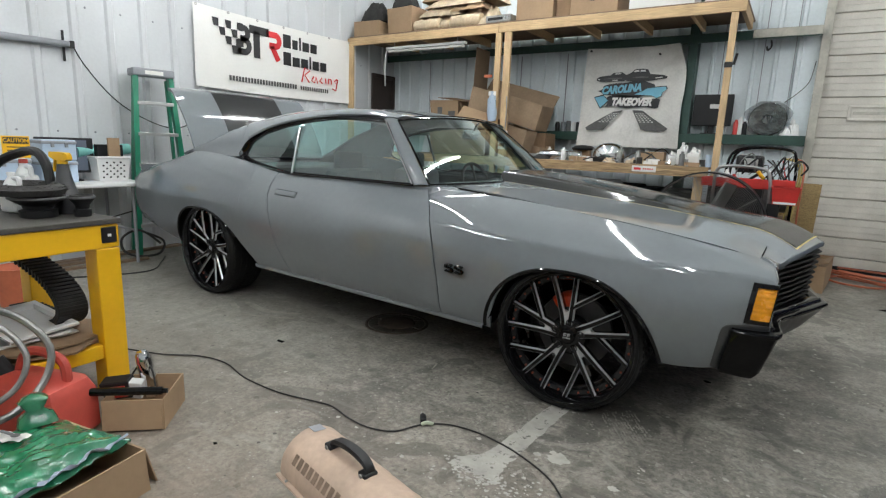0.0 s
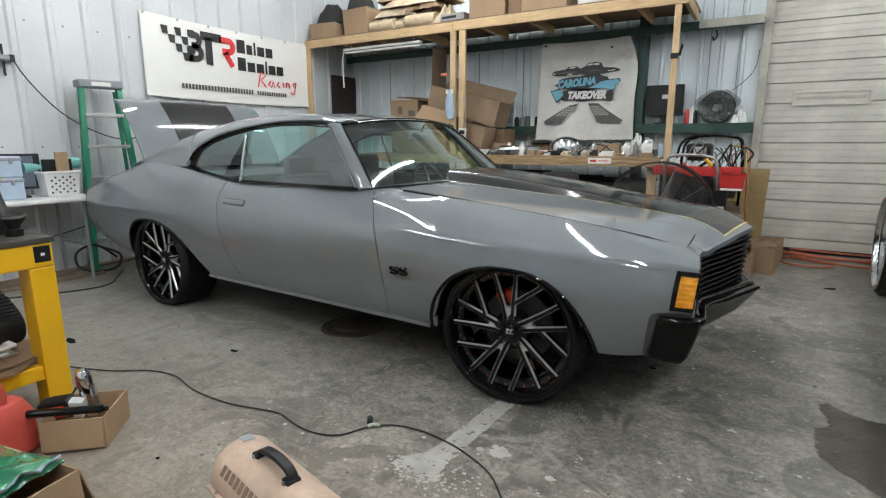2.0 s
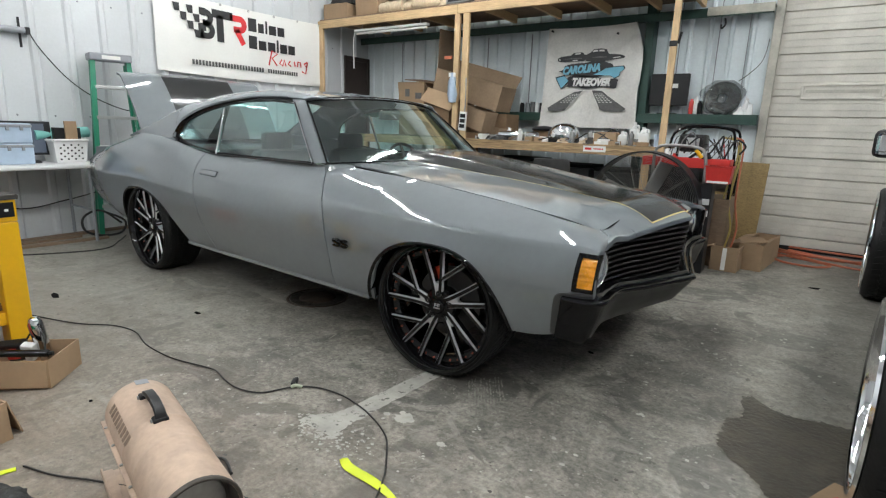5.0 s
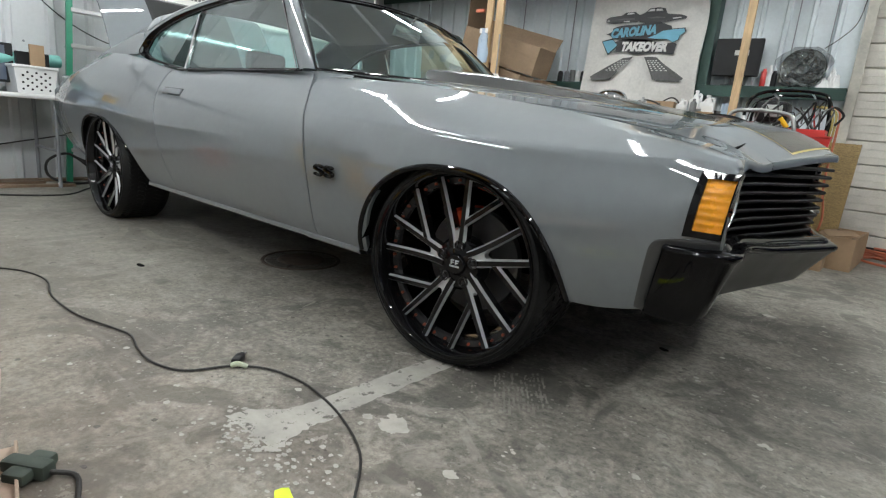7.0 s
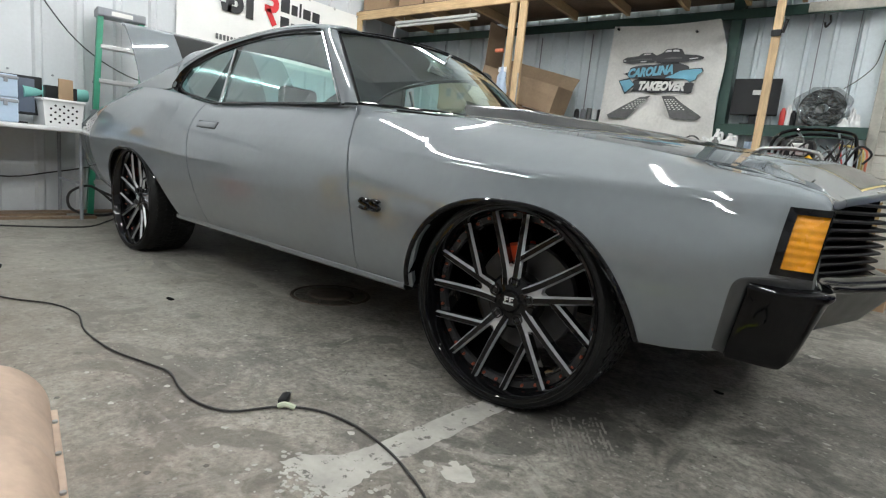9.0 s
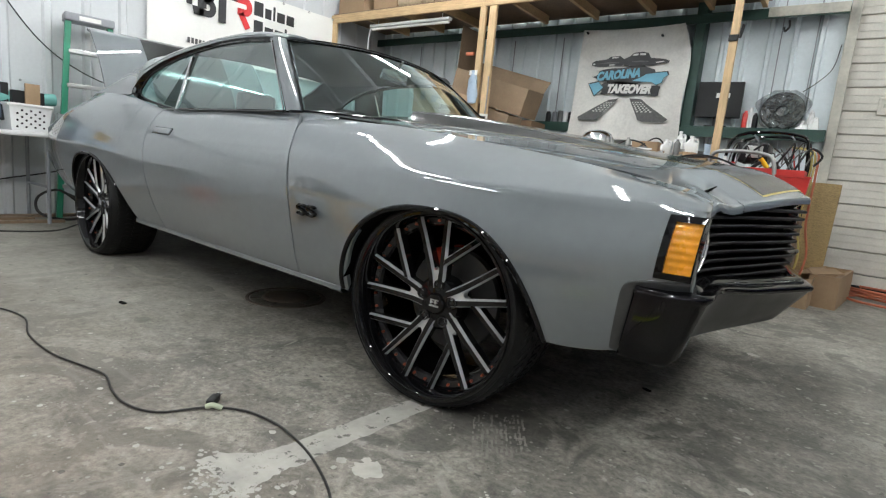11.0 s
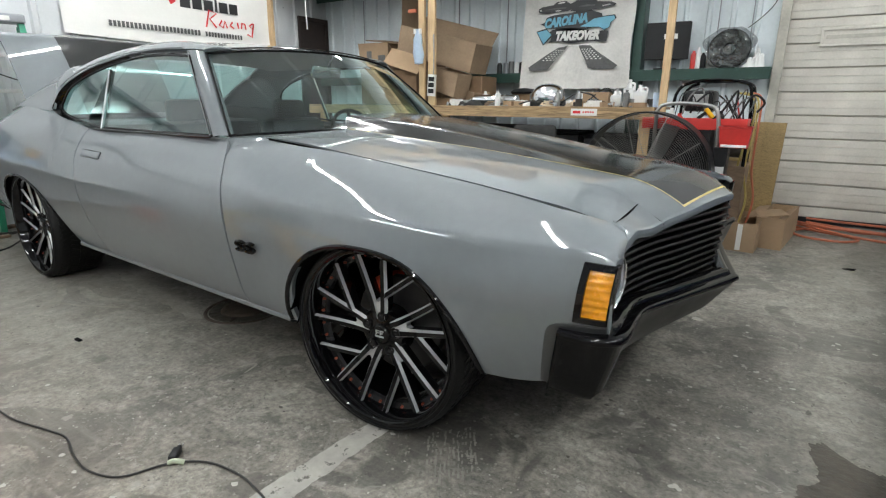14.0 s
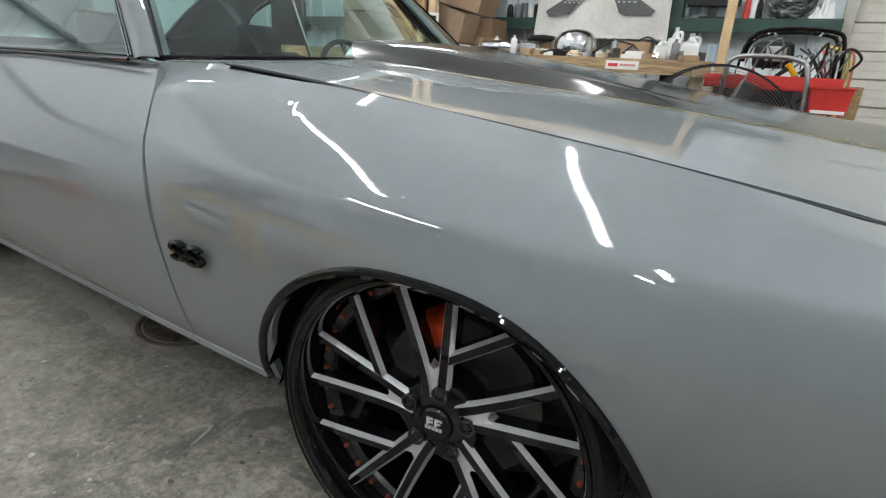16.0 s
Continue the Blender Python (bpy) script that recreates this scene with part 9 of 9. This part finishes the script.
# on the girt shelf
SZ = 1.396
old = thing("flat_monitor", pose(-0.17, Y_N - 0.13, SZ, 0, 0, 4), "old black flat monitor on the wall shelf", "monitor")
bm = bmesh.new()
box(bm, -0.2, 0.2, -0.03, 0.03, 0.09, 0.43, 0.008)
box(bm, -0.03, 0.03, 0.0, 0.03, 0.01, 0.10)
box(bm, -0.1, 0.1, -0.06, 0.06, 0, 0.012, 0.004)
part("monitor_case", bm, SATIN_BLACK, old)
printed(old, 0.12, 0.045, pose(0.03, -0.031, 0.30), PAPER, "sticker")
for k, (x, mt, h) in enumerate(((0.08, RED, 0.16), (0.125, PLASTIC_WHITE, 0.19), (0.165, SATIN_BLACK, 0.14))):
    bm = bmesh.new()
    lathe(bm, [(0, 0), (0.024, 0), (0.025, 0.004), (0.025, h * 0.8), (0.014, h * 0.9), (0.014, h), (0, h)], 16)
    solo("aerosol_can", bm, mt, pose(x, Y_N - 0.14, SZ), "small aerosol can on the wall shelf", "aerosol can", "shelf cans", smooth=True)
bagged = thing("bagged_fan_guard", pose(0.37, Y_N - 0.12, SZ, -8, 0, 0), "dark round fan part in a plastic bag on the shelf", "fan part")
bm = bmesh.new()
lathe(bm, [(0.05, -0.02), (0.17, -0.02), (0.18, 0.0), (0.17, 0.02), (0.05, 0.02), (0.05, -0.02)], 28, pose(0, 0, 0.17, 90, 0, 0))
part("shroud_ring", bm, SATIN_BLACK, bagged, "", True)
bm = bmesh.new()
sheet(bm, [[Vector((0.21 * math.cos(a) * k * (1 + 0.12 * math.sin(5 * a)), -0.045 - 0.018 * noise.noise(Vector((9 * k * math.cos(a), 9 * k * math.sin(a), 3))) - 0.012 * abs(noise.noise(Vector((24 * k * math.cos(a), 24 * k * math.sin(a), 5)))), 0.175 + 0.175 * k * max(min(math.sin(a) * 1.15, 1), -1))) for a in np.linspace(0, 2 * math.pi, 49)[:-1]] for k in np.linspace(0.02, 1.0, 15)], closed=True)
part("bag_film", bm, glass("bag_film_clear", (0.62, 0.62, 0.64), 0.22, 0.7), bagged, "crinkled clear bag")
bm = bmesh.new()
box(bm, -0.1, 0.1, -0.002, 0, 0, 0.2)
solo("paper_sheet", bm, PAPER, pose(0.28, Y_N - 0.05, SZ, -4, 0, 0), "white paper sheet behind the bagged part", "paper")
for k, (x, w, h) in enumerate(((0.55, 0.1, 0.07), (0.63, 0.09, 0.12), (0.60, 0.07, 0.17))):
    heap("plastic_wrap_scrap", w, 0.09, h, pose(x, Y_N - 0.12 + 0.02 * k, SZ), PLASTIC_WHITE, "crumpled clear wrap on the shelf", "wrap", 20 + k, 0.5)
for k, (x, mt) in enumerate(((-1.98, SATIN_BLACK), (-1.9, PLASTIC_GREY), (-1.83, CAST), (-1.76, PLASTIC_WHITE), (-1.70, SATIN_BLACK))):
    bm = bmesh.new()
    lathe(bm, [(0, 0), (0.03, 0), (0.031, 0.004), (0.03, 0.09 + 0.02 * (k % 3)), (0.018, 0.12), (0, 0.12)], 14)
    solo("small_can", bm, mt, pose(x, Y_N - 0.13, SZ), "small can on the wall shelf", "can", "shelf cans", smooth=True)
clampd = thing("post_clamp", pose(0.045, PY - 0.04, 1.98), "black strap clamped round the post", "clamp")
bm = bmesh.new()
box(bm, -0.05, 0.02, -0.012, 0.0, 0, 0.05, 0.004)
cyl(bm, (0.03, -0.01, 0.02), (0.05, -0.02, 0.12), 0.012, n=8)
part("clamp_body", bm, SATIN_BLACK, clampd)
bm = bmesh.new()
tube(bm, smooth_line([(0.30, Y_N - 0.16, 2.36), (0.31, Y_N - 0.17, 2.30), (0.28, Y_N - 0.17, 2.26), (0.27, Y_N - 0.17, 2.30)], 5), 0.009, 8)
solo("wall_hook", bm, SATIN_BLACK, FLAT, "black hook hung below the ledge", "hook", smooth=True)
bm = bmesh.new()
tube(bm, smooth_line([(0.72, Y_N - 0.05, 2.15), (0.69, Y_N - 0.05, 1.95), (0.60, Y_N - 0.06, 1.83), (0.50, Y_N - 0.08, 1.74)], 6), 0.004, 6)
solo("hanging_cable", bm, CORD_BLACK, FLAT, "thin black cable hanging from the door jamb", "cable", smooth=True)

# ---- right of the bench ----
fan = thing("drum_fan", pose(0.09, 5.98, 0, 0, 0, 0), "large black wire-guarded floor fan", "fan")
FR, FZ = 0.46, 0.555
for y in (-0.09, 0.09):
    bm = bmesh.new()
    for k in range(30):
        r = FR * (0.14 + 0.86 * k / 29)
        bulge = 0.05 * (1 - (r / FR) ** 2) * (-1 if y < 0 else 1)
        tube(bm, [Vector((r * math.cos(a), y + bulge, FZ + r * math.sin(a))) for a in np.linspace(0, 2 * math.pi, 41)[:-1]], 0.0013, 3, closed=True)
    for k in range(10):
        a = 2 * math.pi * k / 10
        tube(bm, [Vector((r * math.cos(a), y + 0.05 * (1 - (r / FR) ** 2) * (-1 if y < 0 else 1), FZ + r * math.sin(a))) for r in np.linspace(0.06, FR, 6)], 0.003, 4)
    tagged(part("wire_guard", bm, STEEL, fan), kind="stuff")
bm = bmesh.new()
rows = [[Vector(((FR + o) * math.cos(a), y, FZ + (FR + o) * math.sin(a))) for o, y in ((0.0, -0.10), (0.012, -0.10), (0.012, 0.10), (0.0, 0.10))] for a in np.linspace(0, 2 * math.pi, 65)]
sheet(bm, rows, closed=True)
part("drum_ring", bm, SATIN_BLACK, fan, "", True, 50)
for k in range(4):
    bm = bmesh.new()
    rows = []
    for i in range(6):
        r = 0.06 + 0.35 * i / 5
        tw = math.radians(55 - 30 * i / 5)
        w = 0.05 + 0.05 * i / 5
        rows.append([Vector((r, -w * math.cos(tw) * s, w * math.sin(tw) * s)) for s in (-1, 0, 1)])
    sheet(bm, rows)
    thicken(bm, 0.003)
    bmesh.ops.transform(bm, matrix=pose(0, 0, FZ) @ Matrix.Rotation(math.pi / 2 * k + 0.4, 4, "Y"), verts=bm.verts)
    part("fan_blade", bm, ALU, fan)
bm = bmesh.new()
lathe(bm, [(0, -0.1), (0.07, -0.1), (0.08, -0.06), (0.08, 0.06), (0, 0.08)], 20, pose(0, 0, FZ, 90, 0, 0))
part("motor", bm, SATIN_BLACK, fan, "", True)
bm = bmesh.new()
for s in (-1, 1):
    tube(bm, smooth_line([(s * (FR + 0.02), 0, FZ), (s * (FR + 0.03), 0, 0.2), (s * (FR - 0.05), 0, 0.03), (s * (FR - 0.2), -0.2, 0.02)], 5), 0.016, 8)
    tube(bm, [(s * (FR - 0.05), 0, 0.03), (s * (FR - 0.2), 0.2, 0.02)], 0.016, 8)
tube(bm, [(-FR + 0.05, 0, 0.03), (FR - 0.05, 0, 0.03)], 0.016, 8)
part("stand", bm, SATIN_BLACK, fan, "", True)

gen = thing("portable_generator", pose(0.42, 6.62, 0.62), "portable generator in a black tube frame", "generator")
bm = bmesh.new()
for y in (-0.16, 0.22):
    tube(bm, smooth_line([(-0.26, y, 0.0), (-0.27, y, 0.35), (-0.2, y, 0.6), (0.18, y, 0.62), (0.27, y, 0.5), (0.28, y, 0.0)], 5), 0.012, 8)
for x, z in ((-0.27, 0.3), (0.28, 0.3), (-0.1, 0.615), (0.15, 0.62), (-0.26, 0.02), (0.28, 0.02)):
    tube(bm, [(x, -0.16, z), (x, 0.22, z)], 0.011, 8)
part("tube_frame", bm, GLOSS_BLACK, gen, "", True)
bm = bmesh.new()
box(bm, -0.18, 0.12, -0.1, 0.15, 0.02, 0.30, 0.02)
cyl(bm, (0.12, 0.02, 0.16), (0.25, 0.02, 0.16), 0.11, n=18)
part("engine_block", bm, CAST, gen)
bm = bmesh.new()
box(bm, -0.2, 0.02, -0.13, 0.16, 0.40, 0.56, 0.03)
part("fuel_tank", bm, SATIN_BLACK, gen, "", True)
bm = bmesh.new()
box(bm, -0.13, -0.02, -0.145, -0.13, 0.44, 0.53, 0.006)
part("panel_plate", bm, ALU, gen)
for k in range(9):
    bm = bmesh.new()
    a = 0.7 * k
    tube(bm, smooth_line([(-0.24 + 0.055 * k, -0.19, 0.36 + 0.03 * math.sin(a)), (-0.2 + 0.06 * k, -0.21, 0.47 + 0.06 * math.cos(a)), (-0.12 + 0.06 * k, -0.20, 0.52 + 0.05 * math.sin(2 * a)), (-0.08 + 0.05 * k, -0.18, 0.40)], 5), 0.004 + 0.002 * (k % 3), 6)
    part("engine_lead", bm, (CORD_BLACK, CAST, SATIN_BLACK)[k % 3], gen, "", True)
for k in range(5):
    bm = bmesh.new()
    tube(bm, smooth_line([(0.05 + 0.04 * k, -0.1, 0.52), (0.12 + 0.03 * k, -0.18, 0.46 - 0.03 * k), (0.18 + 0.02 * k, -0.17, 0.33), (0.1 + 0.04 * k, -0.12, 0.2)], 5), 0.006, 6)
    part("engine_hose", bm, (SATIN_BLACK, CORD_BLACK, CAST, RED, CORD_BLACK)[k], gen, "", True)
bm = bmesh.new()
box(bm, -0.28, 0.30, -0.2, 0.26, 0.0, 0.62)
solo("generator_stand", bm, PLY_GREY, pose(0.42, 6.63, 0), "wooden stand under the generator", "stand")
tool = thing("red_tool_tray", pose(0.35, 6.30, 0.895, 0, 0, -2), "red plastic tool tray with a yellow drill", "tool tray")
bm = bmesh.new()
box(bm, -0.36, 0.36, -0.09, 0.09, 0.0, 0.012, 0.002)
for y in (-0.09, 0.078):
    box(bm, -0.36, 0.36, y, y + 0.012, 0.0, 0.08, 0.003)
for x in (-0.36, 0.348):
    box(bm, x, x + 0.012, -0.078, 0.078, 0.012, 0.08, 0.003)
part("tray_body", bm, RED, tool)
bm = bmesh.new()
box(bm, -0.3, 0.13, -0.08, 0.08, -0.895, 0.0)
part("tray_base", bm, SATIN_BLACK, tool)
bin_ = thing("red_parts_bin", pose(0.655, 6.12, 0.785), "bright red plastic parts bin", "parts bin")
bm = bmesh.new()
rows = [[Vector((x, y, z)) for x, y in ((-0.10 * k, -0.08 * k), (0.09 * k, -0.08 * k), (0.09 * k, 0.08), (-0.10 * k, 0.08))] for k, z in ((0.86, 0.012), (0.86, 0.0), (0.90, 0.0), (1.04, 0.132), (1.10, 0.135), (1.10, 0.145), (1.0, 0.145), (0.88, 0.012))]
vs = sheet(bm, rows, closed=True)
bm.faces.new(vs[0])
part("bin_body", bm, RED, bin_)
bm = bmesh.new()
box(bm, -0.085, 0.075, -0.078, -0.0735, 0.004, 0.022, 0.001)
part("label_strip", bm, PLASTIC_WHITE, bin_)
bm = bmesh.new()
box(bm, -0.09, 0.00, -0.08, 0.1, 0, 0.785, 0.006)
sb = solo("tool_cabinet", bm, SATIN_BLACK, pose(0.62, 6.14, 0), "narrow black tool cabinet", "tool cabinet")
for z in (0.5, 0.6):
    bm = bmesh.new()
    box(bm, -0.08, -0.01, -0.083, -0.0805, z, z + 0.05)
    part("cabinet_label", bm, PLASTIC_WHITE, sb)
drill = thing("hand_drill", pose(0.42, 6.28, 0.985, 0, 50, 10) @ Matrix.Diagonal((0.6, 0.6, 0.6, 1)), "yellow and black hand drill in the tray", "drill")
bm = bmesh.new()
cyl(bm, (-0.08, 0, 0.06), (0.06, 0, 0.06), 0.028, n=12)
part("drill_body", bm, YELLOW, drill, "", True)
bm = bmesh.new()
box(bm, -0.06, -0.02, -0.018, 0.018, -0.08, 0.04, 0.008)
part("drill_grip", bm, SATIN_BLACK, drill)
bm = bmesh.new()
cyl(bm, (0.06, 0, 0.06), (0.11, 0, 0.06), 0.018, 0.008, 10)
part("chuck", bm, SATIN_BLACK, drill)
for k, (x, mt, h) in enumerate(((0.18, PLASTIC_WHITE, 0.14), (0.24, RED, 0.10), (0.52, SATIN_BLACK, 0.12), (0.10, PLASTIC_GREY, 0.1))):
    bm = bmesh.new()
    lathe(bm, [(0, 0), (0.026, 0), (0.027, h * 0.7), (0.014, h * 0.85), (0.014, h), (0, h)], 14)
    solo("tool_bottle", bm, mt, pose(x, 6.29, 0.909), "small bottle standing in the red tray", "bottle", "tray bottles", smooth=True)
# bent chrome trolley handle
bm = bmesh.new()
tube(bm, smooth_line([(0.10, 6.16, 0.9), (0.11, 6.16, 1.04), (0.2, 6.16, 1.08), (0.44, 6.16, 1.07), (0.52, 6.14, 1.0), (0.54, 6.13, 0.7), (0.54, 6.13, 0.02)], 6), 0.014, 10)
tube(bm, [(0.10, 6.16, 0.9), (0.10, 6.16, 0.02)], 0.014, 10)
solo("trolley_handle", bm, STEEL, FLAT, "bent grey tube handle of a hand trolley", "trolley handle", smooth=True)
# sheet of wood against the jamb
bm = bmesh.new()
box(bm, -0.34, 0.17, -0.008, 0.008, 0, 0.93, 0.002)
solo("wood_sheet", bm, PLY, pose(0.74, 7.12, 0.004, -7, 1, -3), "rough brown particle board sheet leaning upright", "wood sheet")
for k, (mt, off) in enumerate(((HOSE_DULL, 0.0), (HOSE_DULL, 0.05), (CORD_ORANGE, 0.10))):
    bm = bmesh.new()
    tube(bm, smooth_line([(0.58 + off, 6.62, 1.16), (0.70 + off * 0.5, 6.55, 1.12), (0.72 + off * 0.4, 6.5, 0.95), (0.66 + off, 6.5, 0.6), (0.70 + off, 6.5, 0.35), (0.66 + off, 6.52, 0.03), (0.8 + off, 6.6, 0.012)], 6), 0.008, 8)
    solo("air_hose", bm, mt, FLAT, "orange air hose hanging beside the cabinet" if mt is CORD_ORANGE else "yellow air hose hanging beside the cabinet", "hose", "hanging hoses", smooth=True)
bx = carton(0.22, 0.52, 0.22, pose(0.775, 6.56, 0, 0, 0, -4), "open grey-brown cardboard box on the floor by the bench", (("w", -25), ("s", -160)), open_top=True, bow=0.008)
printed(bx, 0.035, 0.2, pose(0.0, -0.262, 0.11), PAPER, "tape")
carton(0.19, 0.72, 0.24, pose(0.985, 6.86, 0, 0, 0, -7), "long torn cardboard box on the floor", (("w", -12), ("e", -150)), open_top=True, material=CARD, bow=0.008)
bm = bmesh.new()
slab(bm, [(-0.2, -0.13), (0.22, -0.11), (0.2, 0.14), (-0.18, 0.12)], 0.006)
solo("card_sheet", bm, CARD, pose(0.93, 6.62, 0.255, 8, -6, 20) @ Matrix.Diagonal((0.5, 0.6, 1, 1)), "folded cardboard sheet on the boxes", "cardboard")
# orange cords heaped by the roller door
for k, pts in enumerate((((0.98, 7.55), (1.25, 7.62), (1.6, 7.6), (2.0, 7.5), (2.4, 7.55), (2.9, 7.5)), ((1.0, 7.45), (1.3, 7.3), (1.55, 7.15), (1.45, 6.98), (1.2, 7.0), (1.1, 7.2), (1.3, 7.45), (1.7, 7.5)), ((0.95, 7.6), (1.3, 7.5), (1.7, 7.42), (2.1, 7.35), (2.3, 7.45)), ((1.1, 7.5), (1.4, 7.4), (1.6, 7.3), (1.9, 7.45), (2.2, 7.6)), ((1.15, 7.35), (1.5, 7.05), (1.85, 6.95), (1.95, 7.1), (1.6, 7.3), (1.2, 7.5)), ((1.2, 7.62), (1.8, 7.56), (2.4, 7.62), (3.0, 7.58)), ((1.05, 7.4), (1.35, 7.2), (1.75, 7.15), (2.1, 7.3), (2.6, 7.42)))):
    bm = bmesh.new()
    tube(bm, smooth_line([(x, y, 0.011 + 0.012 * k) for x, y in pts], 7), 0.010, 8)
    solo("air_hose", bm, CORD_ORANGE, FLAT, "faded orange air hose coiled on the floor", "hose", "orange hoses", smooth=True)
# cardboard on the floor by the parked vehicle
bm = bmesh.new()
slab(bm, [(-0.12, -0.2), (0.26, -0.22), (0.30, 0.08), (-0.02, 0.12)], 0.006)
pc = solo("card_sheet", bm, CARD, pose(1.53, 3.12, 0.0045, 0, 0, -8), "flat brown cardboard with a red stroke", "cardboard")
bm = bmesh.new()
slab(bm, [(-0.02, 0.0), (0.12, -0.03), (0.13, -0.015), (0.0, 0.03)], 0.001, pose(0, 0, 0.0065))
part("red_stroke", bm, INK_RED, pc)

# ---- parked vehicle at the right ----
truck = thing("parked_truck", pose(2.35, 4.689, 0, 0, 0, 86.83), "dark blue pickup with large chrome wheels", "pickup truck")
# local x forward (towards the back wall), local y to its left (towards the coupe)
bm = bmesh.new()
prof = [(0.53, 0.48), (0.56, 0.60), (0.565, 0.80), (0.555, 0.98), (0.52, 1.06), (0.0, 1.10)]
rows = []
for x in np.linspace(-2.5, 2.3, 41):
    rows.append([Vector((x, y * (1 - 0.06 * step(1.8, 2.3, x)), z)) for y, z in prof] + [Vector((x, -y * (1 - 0.06 * step(1.8, 2.3, x)), z)) for y, z in prof[::-1][1:]])
vs = sheet(bm, rows)
bm.faces.new(vs[0])
bm.faces.new(vs[-1])
part("body", bm, BLUE_PAINT, truck, "", True)
bm = bmesh.new()
rows = [[Vector((x, s * w, z)) for s, w, z in ((1, 0.51, 1.05), (1, 0.44, 1.55 - d), (-1, 0.44, 1.55 - d), (-1, 0.51, 1.05))] for x, d in ((-0.6, 0.0), (0.2, 0.0), (0.75, 0.42))]
sheet(bm, rows)
part("cab", bm, GLASS, truck)
bm = bmesh.new()
box(bm, -0.55, 0.25, -0.44, 0.44, 1.55, 1.59, 0.015)
part("cab_roof", bm, BLUE_PAINT, truck)
bm = bmesh.new()
box(bm, -2.4, 2.2, -0.5, 0.5, 0.42, 0.6)
part("chassis", bm, MATT_BLACK, truck)
bm = bmesh.new()
box(bm, -0.02, 0.02, 0.50, 0.70, -0.09, -0.06, 0.01)
box(bm, -0.05, 0.035, 0.655, 0.815, -0.085, 0.085, 0.035)
mirror = part("side_mirror", bm, SATIN_BLACK, truck, "black side mirror", True)
mirror.location = (0.67, 0, 1.16)
bm = bmesh.new()
box(bm, -0.054, -0.050, 0.672, 0.800, -0.066, 0.066, 0.02)
part("mirror_glass", bm, CHROME, mirror, "mirror glass")
def truck_wheel(x, y, side, R):
    w = new("wheel")
    w.parent = truck
    w.matrix_basis = pose(x, y, R, 0, 0, 0 if side < 0 else 180)
    upright = pose(0, 0, 0, -90, 0, 0)
    bm = bmesh.new()
    lathe(bm, [(R - 0.06, 0.01), (R - 0.045, -0.004), (R - 0.022, -0.006), (R - 0.008, 0.008), (R, 0.03), (R, 0.25), (R - 0.03, 0.28), (R - 0.07, 0.28)], 64, upright)
    part("tyre", bm, RUBBER, w, "", True, 50)
    bm = bmesh.new()
    for ring in range(4):
        for k in range(56):
            hold = Matrix.Rotation(2 * math.pi * (k + 0.5 * (ring % 2)) / 56, 4, "Y") @ Matrix.Translation((0, 0.055 + ring * 0.056, 0)) @ pose(0, 0, 0, 0, 0, (18, -12, 12, -18)[ring])
            box(bm, -0.0135, 0.0135, -0.024, 0.024, R - 0.006, R + 0.005, 0, hold)
    tagged(part("tread_pattern", bm, RUBBER, w), kind="stuff")
    bm = bmesh.new()
    lathe(bm, [(R - 0.045, 0.002), (R - 0.036, -0.010), (R - 0.042, -0.020), (R - 0.054, -0.020), (R - 0.064, -0.010), (R - 0.068, 0.02), (R - 0.09, 0.028), (R - 0.10, 0.07), (0.20, 0.075), (0.12, 0.04), (0.07, 0.03), (0.0, 0.03)], 64, upright)
    rim = part("rim", bm, CHROME, w, "deep polished chrome rim", True, 50)
    for k in range(5):
        bm = bmesh.new()
        a = 2 * math.pi * k / 5
        cyl(bm, (0.055 * math.cos(a), 0.035, 0.055 * math.sin(a)), (0.055 * math.cos(a), 0.015, 0.055 * math.sin(a)), 0.011, n=6)
        part("lug_nut", bm, CHROME, rim)
    return w
truck_wheel(1.52, 0.70, 1, 0.42)
truck_wheel(-1.55, 0.70, 1, 0.37)
truck_wheel(1.52, -0.70, -1, 0.42)
truck_wheel(-1.55, -0.70, -1, 0.37)
